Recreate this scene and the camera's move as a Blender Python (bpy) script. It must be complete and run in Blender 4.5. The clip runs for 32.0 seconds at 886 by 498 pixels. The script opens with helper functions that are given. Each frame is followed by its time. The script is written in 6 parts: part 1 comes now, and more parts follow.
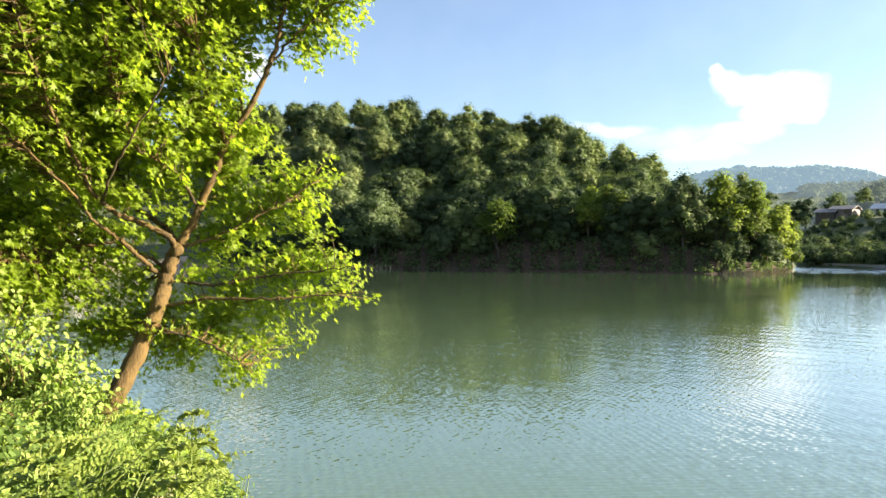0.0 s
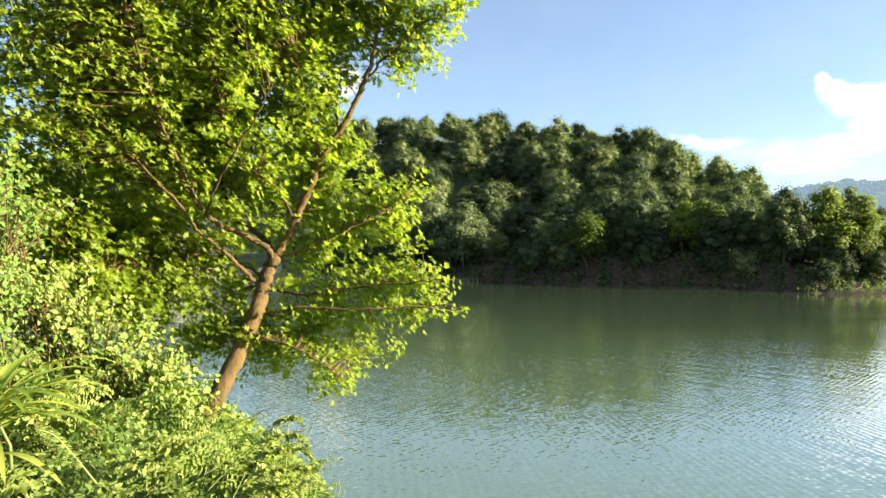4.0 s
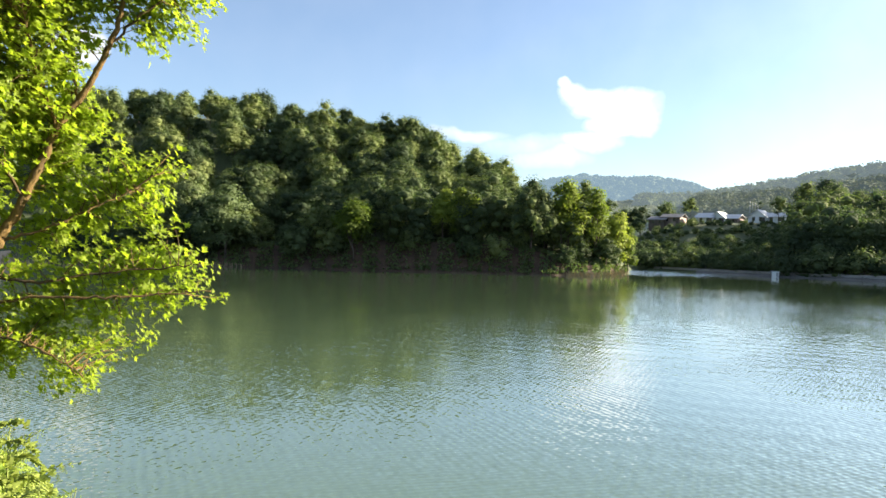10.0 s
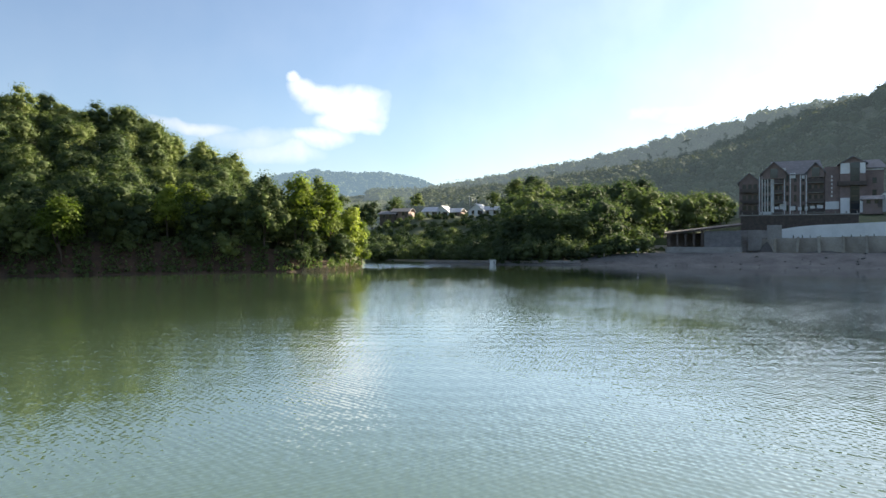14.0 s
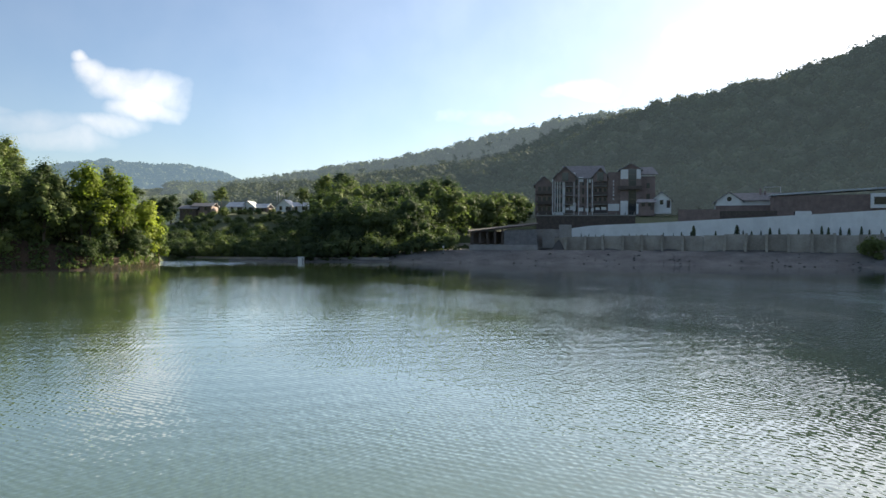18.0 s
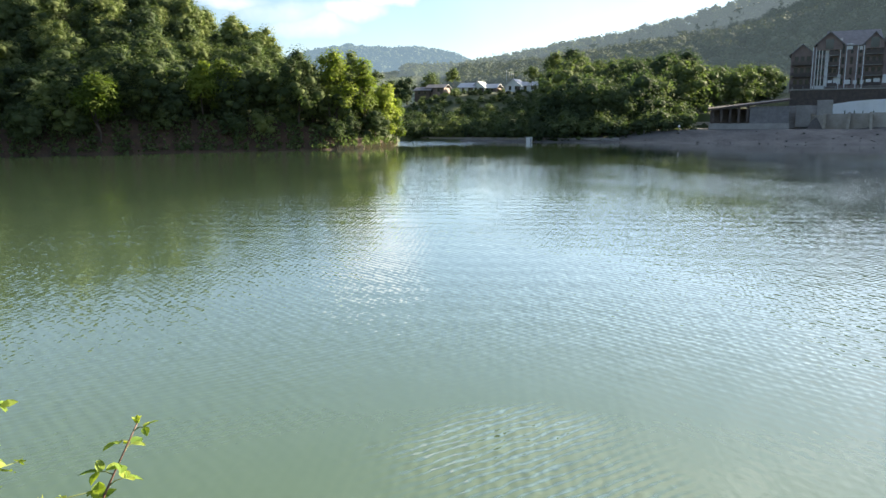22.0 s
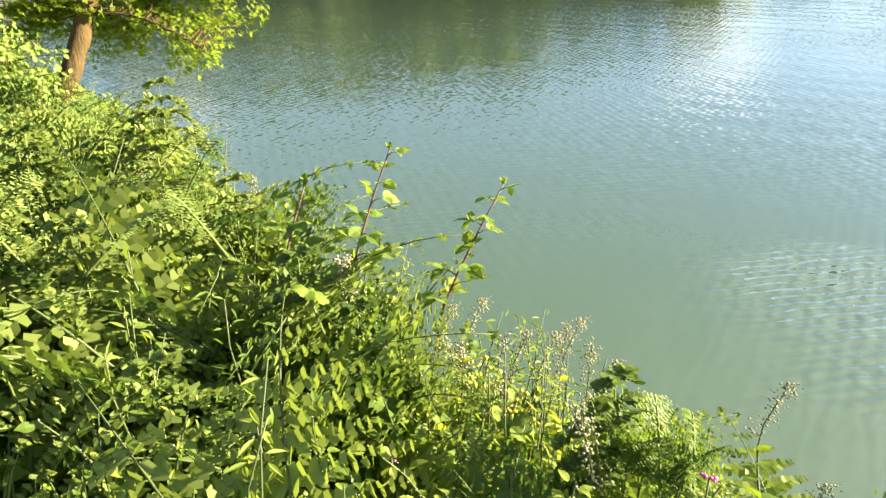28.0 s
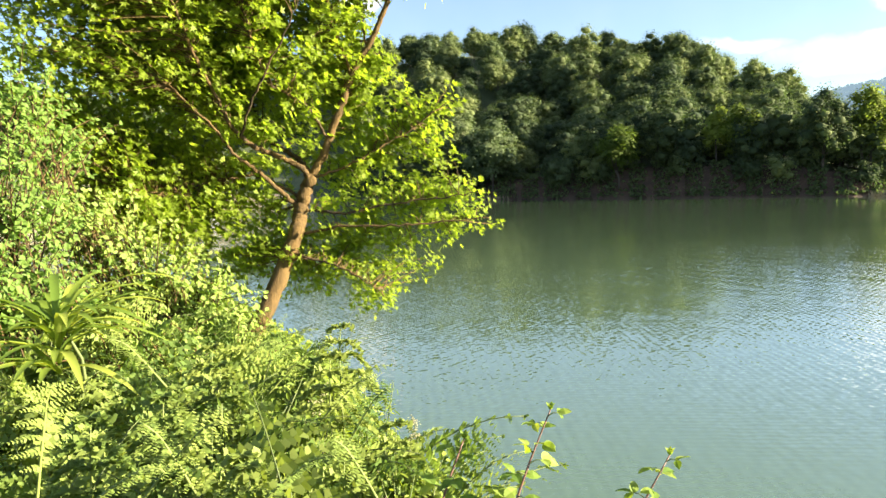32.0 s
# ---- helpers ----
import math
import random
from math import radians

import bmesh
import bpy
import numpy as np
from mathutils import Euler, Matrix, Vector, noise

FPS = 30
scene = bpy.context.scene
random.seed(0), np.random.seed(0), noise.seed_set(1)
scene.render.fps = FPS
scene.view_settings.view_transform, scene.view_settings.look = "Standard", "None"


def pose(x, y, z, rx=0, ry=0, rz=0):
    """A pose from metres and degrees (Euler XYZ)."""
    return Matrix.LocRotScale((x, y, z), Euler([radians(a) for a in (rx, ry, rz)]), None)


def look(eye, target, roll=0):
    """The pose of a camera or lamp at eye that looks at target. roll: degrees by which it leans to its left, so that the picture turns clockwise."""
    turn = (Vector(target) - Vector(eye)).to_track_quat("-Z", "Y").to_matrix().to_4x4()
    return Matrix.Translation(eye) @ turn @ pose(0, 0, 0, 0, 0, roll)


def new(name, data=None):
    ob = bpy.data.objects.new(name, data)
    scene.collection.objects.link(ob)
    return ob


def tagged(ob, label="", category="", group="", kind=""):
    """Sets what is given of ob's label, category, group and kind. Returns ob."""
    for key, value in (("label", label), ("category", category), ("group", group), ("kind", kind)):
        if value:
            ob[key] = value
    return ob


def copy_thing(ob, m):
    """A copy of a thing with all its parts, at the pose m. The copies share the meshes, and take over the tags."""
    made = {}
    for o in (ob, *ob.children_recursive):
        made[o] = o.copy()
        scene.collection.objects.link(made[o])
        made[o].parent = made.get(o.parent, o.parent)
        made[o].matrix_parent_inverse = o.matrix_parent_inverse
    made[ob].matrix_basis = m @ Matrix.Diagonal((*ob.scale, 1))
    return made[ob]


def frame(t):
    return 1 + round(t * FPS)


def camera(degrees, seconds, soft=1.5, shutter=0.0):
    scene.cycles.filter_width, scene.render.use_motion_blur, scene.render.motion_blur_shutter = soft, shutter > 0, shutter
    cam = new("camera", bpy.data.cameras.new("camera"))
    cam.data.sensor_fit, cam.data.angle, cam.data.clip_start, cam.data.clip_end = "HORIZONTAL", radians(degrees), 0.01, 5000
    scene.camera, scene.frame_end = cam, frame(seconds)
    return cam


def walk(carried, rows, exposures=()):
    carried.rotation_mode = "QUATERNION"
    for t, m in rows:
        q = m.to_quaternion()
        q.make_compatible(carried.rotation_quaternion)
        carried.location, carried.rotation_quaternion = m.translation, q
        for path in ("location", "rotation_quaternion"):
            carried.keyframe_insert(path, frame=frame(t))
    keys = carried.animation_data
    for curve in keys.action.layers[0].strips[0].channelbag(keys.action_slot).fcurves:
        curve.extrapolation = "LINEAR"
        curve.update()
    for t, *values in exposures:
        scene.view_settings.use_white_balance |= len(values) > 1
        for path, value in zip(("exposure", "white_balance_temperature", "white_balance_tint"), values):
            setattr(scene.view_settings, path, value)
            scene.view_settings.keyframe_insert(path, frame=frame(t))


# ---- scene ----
cam = camera(62.8, 32.0)
PATH = [
    (0.0, (0.026, 0.001, 4.013), (9.633, 2.776, 3.896), 0.27),
    (0.5, (0.032, 0.001, 4.021), (9.587, 2.945, 3.863), 0.34),
    (1.0, (0.033, 0.001, 4.026), (9.533, 3.118, 3.853), 0.45),
    (1.5, (0.023, 0.001, 4.010), (9.469, 3.282, 3.877), 0.73),
    (2.0, (0.022, 0.011, 4.016), (9.404, 3.471, 3.904), 0.97),
    (2.5, (0.018, 0.010, 4.019), (9.322, 3.676, 3.921), 1.06),
    (4.5, (0.010, 0.011, 4.019), (9.209, 3.930, 4.076), 1.06),
    (5.0, (0.011, 0.012, 4.020), (9.302, 3.709, 4.126), 1.14),
    (5.5, (0.011, 0.002, 4.015), (9.408, 3.419, 4.173), 1.19),
    (6.0, (0.009, -0.010, 4.018), (9.515, 3.090, 4.208), 1.33),
    (6.5, (0.011, -0.016, 4.016), (9.610, 2.779, 4.235), 1.42),
    (7.0, (0.013, -0.015, 4.016), (9.688, 2.503, 4.245), 1.50),
    (7.5, (0.007, -0.011, 4.014), (9.748, 2.241, 4.229), 1.52),
    (8.0, (0.005, -0.013, 4.014), (9.803, 1.978, 4.186), 1.39),
    (8.5, (-0.000, -0.022, 4.010), (9.851, 1.693, 4.117), 1.27),
    (9.0, (0.006, -0.026, 4.008), (9.906, 1.388, 4.038), 1.17),
    (9.5, (0.016, -0.022, 4.011), (9.953, 1.092, 3.972), 1.25),
    (10.0, (0.041, -0.004, 4.011), (10.006, 0.822, 3.919), 1.36),
    (10.5, (0.067, 0.021, 4.013), (10.052, 0.561, 3.882), 1.41),
    (11.0, (0.087, 0.039, 4.024), (10.083, 0.296, 3.860), 1.40),
    (11.5, (0.107, 0.049, 4.022), (10.105, -0.004, 3.828), 1.19),
    (12.0, (0.115, 0.043, 4.022), (10.104, -0.370, 3.806), 1.08),
    (12.5, (0.089, 0.042, 4.026), (10.043, -0.879, 3.794), 0.88),
    (13.0, (0.071, 0.033, 4.021), (9.952, -1.494, 3.805), 0.61),
    (13.5, (0.058, 0.025, 4.016), (9.818, -2.142, 3.839), 0.20),
    (14.0, (0.047, 0.019, 4.013), (9.659, -2.737, 3.898), -0.20),
    (14.5, (0.038, 0.013, 4.010), (9.497, -3.231, 3.952), -0.58),
    (15.0, (0.032, 0.008, 4.008), (9.332, -3.667, 3.985), -0.72),
    (15.5, (0.027, 0.004, 4.006), (9.144, -4.106, 3.998), -0.57),
    (17.5, (0.013, -0.013, 3.999), (8.488, -5.321, 3.892), 0.30),
    (18.0, (0.011, -0.018, 3.997), (8.585, -5.162, 3.841), 0.16),
    (18.5, (0.008, -0.024, 3.996), (8.766, -4.846, 3.745), 0.10),
    (19.0, (0.007, -0.032, 3.993), (8.966, -4.455, 3.585), 0.04),
    (19.5, (0.005, -0.040, 3.991), (9.140, -4.062, 3.374), 0.04),
    (20.0, (0.004, -0.051, 3.988), (9.274, -3.709, 3.157), 0.07),
    (20.5, (0.003, -0.065, 3.985), (9.380, -3.385, 2.963), 0.06),
    (21.0, (0.002, -0.081, 3.980), (9.473, -3.057, 2.773), -0.02),
    (21.5, (-0.003, -0.074, 3.976), (9.543, -2.679, 2.533), -0.19),
    (22.0, (-0.008, -0.071, 3.974), (9.577, -2.303, 2.199), -0.40),
    (22.5, (-0.014, -0.072, 3.968), (9.551, -1.964, 1.748), -0.63),
    (23.0, (-0.017, -0.071, 3.957), (9.458, -1.677, 1.193), -0.90),
    (23.5, (-0.002, -0.061, 3.947), (9.313, -1.445, 0.584), -0.57),
    (24.0, (-0.004, -0.054, 3.922), (9.134, -1.220, 0.031), -0.93),
    (24.5, (-0.009, -0.052, 3.895), (9.001, -0.902, -0.359), -1.16),
    (25.0, (-0.019, -0.034, 3.879), (8.913, -0.521, -0.591), -1.32),
    (25.5, (-0.029, 0.006, 3.867), (8.879, -0.130, -0.676), -1.00),
    (26.0, (-0.033, 0.040, 3.863), (8.874, 0.306, -0.676), -0.64),
    (26.5, (-0.040, 0.082, 3.860), (8.879, 0.699, -0.619), -0.25),
    (28.5, (-0.021, 0.028, 3.918), (8.832, 2.531, -0.003), -2.05),
    (29.0, (-0.029, 0.034, 3.923), (8.926, 2.896, 0.516), -2.15),
    (29.5, (-0.035, 0.030, 3.944), (8.984, 3.247, 1.062), -2.42),
    (30.0, (-0.037, 0.030, 3.949), (9.028, 3.553, 1.620), -2.31),
    (30.5, (-0.029, 0.033, 3.953), (9.051, 3.796, 2.112), -2.18),
    (31.0, (-0.042, 0.031, 3.961), (9.030, 3.978, 2.500), -1.89),
    (31.5, (-0.048, 0.030, 3.966), (8.987, 4.145, 2.768), -1.67),
    (32.0, (-0.045, 0.031, 3.967), (8.936, 4.304, 2.920), -1.45),
]

walk(cam, [(t, look(eye, target, roll)) for t, eye, target, roll in PATH],
     exposures=((0.0, 2.48, 6350, 12), (9.0, 2.4, 6350, 12), (13.0, 2.14, 6350, 12), (15.0, 2.0, 6350, 12), (17.5, 1.76, 6350, 12), (19.0, 1.9, 6350, 12), (22.0, 2.28, 6350, 12), (24.0, 2.22, 6350, 12), (26.5, 2.28, 6350, 12), (29.0, 2.58, 6350, 12), (32.0, 2.62, 6350, 12)))

# ---- light ----
EYE_Z = 4.0          # eye above the water
SUN_AZ, SUN_EL = 161.0, 17.4   # compass degrees clockwise from +y


def pol(az, r, z=0.0):
    a = radians(az)
    return Vector((r * math.sin(a), r * math.cos(a), z))


def sight(az, el, d):
    """A place d metres from the standing point, by compass and elevation."""
    a, e = radians(az), radians(el)
    return Vector((d * math.sin(a) * math.cos(e), d * math.cos(a) * math.cos(e), EYE_Z + d * math.sin(e)))


sun = new("sun", bpy.data.lights.new("sun", "SUN"))
sun.data.energy, sun.data.angle, sun.data.color = 5.0, radians(0.6), (1.0, 0.87, 0.64)
sun_way = Vector((math.sin(radians(SUN_AZ)) * math.cos(radians(SUN_EL)), math.cos(radians(SUN_AZ)) * math.cos(radians(SUN_EL)), math.sin(radians(SUN_EL))))
sun.matrix_world = look(sun_way * 300, (0, 0, 0))

world = bpy.data.worlds.new("world")
scene.world = world
world.use_nodes = True
wn, wl = world.node_tree.nodes, world.node_tree.links
wn.clear()


def math_node(nodes, links, op, a, b=None, c=None, clamp=False):
    n = nodes.new("ShaderNodeMath")
    n.operation, n.use_clamp = op, clamp
    for i, v in enumerate((a, b, c)):
        if v is None:
            continue
        if isinstance(v, (int, float)):
            n.inputs[i].default_value = v
        else:
            links.new(v, n.inputs[i])
    return n.outputs[0]


def world_nodes():
    m = lambda *a, **k: math_node(wn, wl, *a, **k)
    sky = wn.new("ShaderNodeTexSky")
    sky.sky_type, sky.sun_disc = "NISHITA", False
    sky.sun_elevation, sky.sun_rotation = radians(SUN_EL), radians(SUN_AZ)
    sky.altitude, sky.air_density, sky.dust_density, sky.ozone_density = 300, 1.0, 0.62, 2.6
    co = wn.new("ShaderNodeTexCoord")
    warp = wn.new("ShaderNodeTexNoise")
    warp.inputs["Scale"].default_value, warp.inputs["Detail"].default_value = 11.0, 9.0
    wl.new(co.outputs["Generated"], warp.inputs["Vector"])
    sub = wn.new("ShaderNodeVectorMath")
    sub.operation = "MULTIPLY_ADD"
    wl.new(warp.outputs["Color"], sub.inputs[0])
    sub.inputs[1].default_value, sub.inputs[2].default_value = (0.075, 0.075, 0.05), (-0.0375, -0.0375, -0.025)
    add = wn.new("ShaderNodeVectorMath")
    add.operation = "ADD"
    wl.new(co.outputs["Generated"], add.inputs[0])
    wl.new(sub.outputs[0], add.inputs[1])
    xyz = wn.new("ShaderNodeSeparateXYZ")
    wl.new(add.outputs[0], xyz.inputs[0])
    az = m("MULTIPLY", m("ARCTAN2", xyz.outputs["X"], xyz.outputs["Y"]), 180 / math.pi)
    el = m("MULTIPLY", m("ARCSINE", xyz.outputs["Z"]), 180 / math.pi)
    cover = None
    # summer clouds: compass, elevation, half width, half height, density
    for a, e, ra, re, dens in ((99.0, 10.3, 3.4, 2.2, 0.74), (97.3, 11.0, 3.1, 1.8, 0.74), (95.7, 11.7, 1.9, 1.3, 0.78), (94.8, 12.5, 1.0, 0.7, 0.8), (98.6, 9.0, 3.2, 1.3, 0.8),
                               (96.2, 7.9, 3.6, 1.1, 0.65), (93.0, 6.9, 5.0, 1.2, 0.5), (91.0, 7.9, 7.0, 1.3, 0.4), (87.0, 8.6, 4.4, 0.75, 0.62), (58.9, 12.8, 2.0, 2.0, 1.4), (55.0, 14.5, 2.4, 1.6, 1.1), (132.0, 11.3, 5.0, 1.3, 0.35),
                               # last one: thin cirrus extended out of view, added to brighten the water
                               (124.0, 9.5, 9.0, 1.6, 0.25), (142.0, 15.0, 7.0, 2.0, 0.4), (70.0, 28.0, 7.0, 2.0, 0.3), (132.0, 42.0, 70.0, 28.0, 0.5)):
        u = m("DIVIDE", m("SUBTRACT", az, a), ra)
        v = m("DIVIDE", m("SUBTRACT", el, e), re)
        k = m("SUBTRACT", 1.0, m("ADD", m("MULTIPLY", u, u), m("MULTIPLY", v, v)), clamp=True)
        k = m("MULTIPLY", k, dens, clamp=True)
        cover = k if cover is None else m("MAXIMUM", cover, k)
    wisp = wn.new("ShaderNodeTexNoise")
    wisp.inputs["Scale"].default_value, wisp.inputs["Detail"].default_value = 30.0, 8.0
    wl.new(add.outputs[0], wisp.inputs["Vector"])
    cover = m("MULTIPLY", cover, m("ADD", 0.45, m("MULTIPLY", wisp.outputs[0], 1.1)), clamp=True)
    veil = m("MULTIPLY", m("ADD", 0.5, m("MULTIPLY", warp.outputs[0], 0.5)), 0.27)      # high thin haze cloud over the whole sky
    cover = m("MAXIMUM", cover, veil)
    ease = m("MULTIPLY", m("MULTIPLY", cover, cover), m("SUBTRACT", 3.0, m("MULTIPLY", cover, 2.0)))
    bg1, bg2 = wn.new("ShaderNodeBackground"), wn.new("ShaderNodeBackground")
    wl.new(sky.outputs[0], bg1.inputs[0])
    bg1.inputs[1].default_value = SKY
    bg2.inputs[0].default_value = (1.0, 0.99, 0.965, 1)
    near_sun = wn.new("ShaderNodeVectorMath")          # thin cloud scatters the light forwards
    near_sun.operation = "DOT_PRODUCT"
    wl.new(co.outputs["Generated"], near_sun.inputs[0])
    near_sun.inputs[1].default_value = tuple(sun_way)
    wl.new(m("ADD", 0.26, m("MULTIPLY", m("POWER", m("MAXIMUM", near_sun.outputs["Value"], 0.0), 3.0), 1.0)), bg2.inputs[1])
    mix, out = wn.new("ShaderNodeMixShader"), wn.new("ShaderNodeOutputWorld")
    wl.new(m("MULTIPLY", ease, 0.86), mix.inputs[0])
    wl.new(bg1.outputs[0], mix.inputs[1])
    wl.new(bg2.outputs[0], mix.inputs[2])
    wl.new(mix.outputs[0], out.inputs[0])


SKY = 0.0445
world_nodes()


# ---- materials ----
def material(name):
    m = bpy.data.materials.new(name)
    m.use_nodes = True
    m.node_tree.nodes.clear()
    out = m.node_tree.nodes.new("ShaderNodeOutputMaterial")
    return m, m.node_tree.nodes, m.node_tree.links, out


def rgba(c):
    return (c[0], c[1], c[2], 1.0)


def ramp(nodes, links, fac, stops):
    n = nodes.new("ShaderNodeValToRGB")
    while len(n.color_ramp.elements) < len(stops):
        n.color_ramp.elements.new(0.5)
    for e, (p, c) in zip(n.color_ramp.elements, stops):
        e.position, e.color = p, rgba(c)
    links.new(fac, n.inputs[0])
    return n.outputs[0]


def noise_tex(nodes, links, scale, detail=4.0, rough=0.6, coords="Object", stretch=None):
    co = nodes.new("ShaderNodeTexCoord")
    n = nodes.new("ShaderNodeTexNoise")
    n.inputs["Scale"].default_value, n.inputs["Detail"].default_value, n.inputs["Roughness"].default_value = scale, detail, rough
    v = co.outputs[coords]
    if stretch:
        if len(stretch) > 3:
            turn = nodes.new("ShaderNodeMapping")
            turn.inputs["Rotation"].default_value = (0, 0, radians(stretch[3]))
            links.new(v, turn.inputs[0])
            v = turn.outputs[0]
        mp = nodes.new("ShaderNodeMapping")
        mp.inputs["Scale"].default_value = stretch[:3]
        links.new(v, mp.inputs[0])
        v = mp.outputs[0]
    links.new(v, n.inputs["Vector"])
    return n.outputs[0]


def surface(name, dark, light, scale=3.0, rough=0.8, bump=0.3, grain=25.0, metal=0.0, stretch=None, dist=0.02, spec=0.4):
    """A weathered opaque surface: two colours mixed at two scales, with fine relief."""
    m, n, l, out = material(name)
    big, small = noise_tex(n, l, scale, 5.0, 0.65, stretch=stretch), noise_tex(n, l, grain, 4.0, 0.7, stretch=stretch)
    f = math_node(n, l, "ADD", math_node(n, l, "MULTIPLY", big, 0.65), math_node(n, l, "MULTIPLY", small, 0.35))
    oi = n.new("ShaderNodeObjectInfo")
    f = math_node(n, l, "ADD", f, math_node(n, l, "MULTIPLY", math_node(n, l, "SUBTRACT", oi.outputs["Random"], 0.5), 0.16))
    col = ramp(n, l, f, ((0.33, dark), (0.68, light)))
    b = n.new("ShaderNodeBsdfPrincipled")
    l.new(col, b.inputs["Base Color"])
    b.inputs["Roughness"].default_value, b.inputs["Metallic"].default_value = rough, metal
    b.inputs["Specular IOR Level"].default_value = spec
    bp = n.new("ShaderNodeBump")
    bp.inputs["Strength"].default_value, bp.inputs["Distance"].default_value = bump, dist
    l.new(small, bp.inputs["Height"])
    l.new(bp.outputs[0], b.inputs["Normal"])
    l.new(b.outputs[0], out.inputs[0])
    return m


def leafy(name, dark, mid, light, through_share=0.35, rough=0.45, spec=0.35, haze_glow=None, clump=0.0, stands=False, glow_through=(1.9, 1.75, 0.6)):
    """Foliage: each leaf takes its own green, each plant its own shade; part of the light passes through. An optional
    emission paints haze over it.
    """
    m, n, l, out = material(name)
    g, oi = n.new("ShaderNodeNewGeometry"), n.new("ShaderNodeObjectInfo")
    f = math_node(n, l, "ADD", math_node(n, l, "MULTIPLY", g.outputs["Random Per Island"], 0.22), math_node(n, l, "MULTIPLY", oi.outputs["Random"], 0.8))
    if haze_glow or stands:
        stand = noise_tex(n, l, 0.05, 4.0, 0.6)
        f = math_node(n, l, "ADD", math_node(n, l, "MULTIPLY", g.outputs["Random Per Island"], 0.3), math_node(n, l, "MULTIPLY", math_node(n, l, "SUBTRACT", stand, 0.25), 1.4))
    if clump:
        tuft = noise_tex(n, l, clump, 5.0, 0.72)
        f = math_node(n, l, "ADD", f, math_node(n, l, "MULTIPLY", math_node(n, l, "SUBTRACT", tuft, 0.5), 1.1))
    col = ramp(n, l, f, ((0.1, dark), (0.5, mid), (0.92, light)))
    b, t = n.new("ShaderNodeBsdfPrincipled"), n.new("ShaderNodeBsdfTranslucent")
    l.new(col, b.inputs["Base Color"])
    b.inputs["Roughness"].default_value, b.inputs["Specular IOR Level"].default_value = rough, spec
    if clump:
        bp = n.new("ShaderNodeBump")
        bp.inputs["Strength"].default_value, bp.inputs["Distance"].default_value = 1.0, 0.55 / clump
        l.new(tuft, bp.inputs["Height"])
        l.new(bp.outputs[0], b.inputs["Normal"])
    warm = n.new("ShaderNodeMix")
    warm.data_type, warm.blend_type = "RGBA", "MULTIPLY"
    warm.inputs["Factor"].default_value = 1.0
    l.new(col, warm.inputs["A"])
    warm.inputs["B"].default_value = rgba(glow_through)
    l.new(warm.outputs["Result"], t.inputs["Color"])
    mix = n.new("ShaderNodeMixShader")
    mix.inputs[0].default_value = through_share
    l.new(b.outputs[0], mix.inputs[1])
    l.new(t.outputs[0], mix.inputs[2])
    l.new(mix.outputs[0], out.inputs[0])
    # emission stands in for the haze of distance
    if haze_glow:
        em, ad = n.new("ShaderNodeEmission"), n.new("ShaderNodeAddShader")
        em.inputs[0].default_value, em.inputs[1].default_value = rgba(haze_glow), 1.0
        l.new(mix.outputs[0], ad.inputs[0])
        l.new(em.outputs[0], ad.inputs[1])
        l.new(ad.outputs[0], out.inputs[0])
    return m


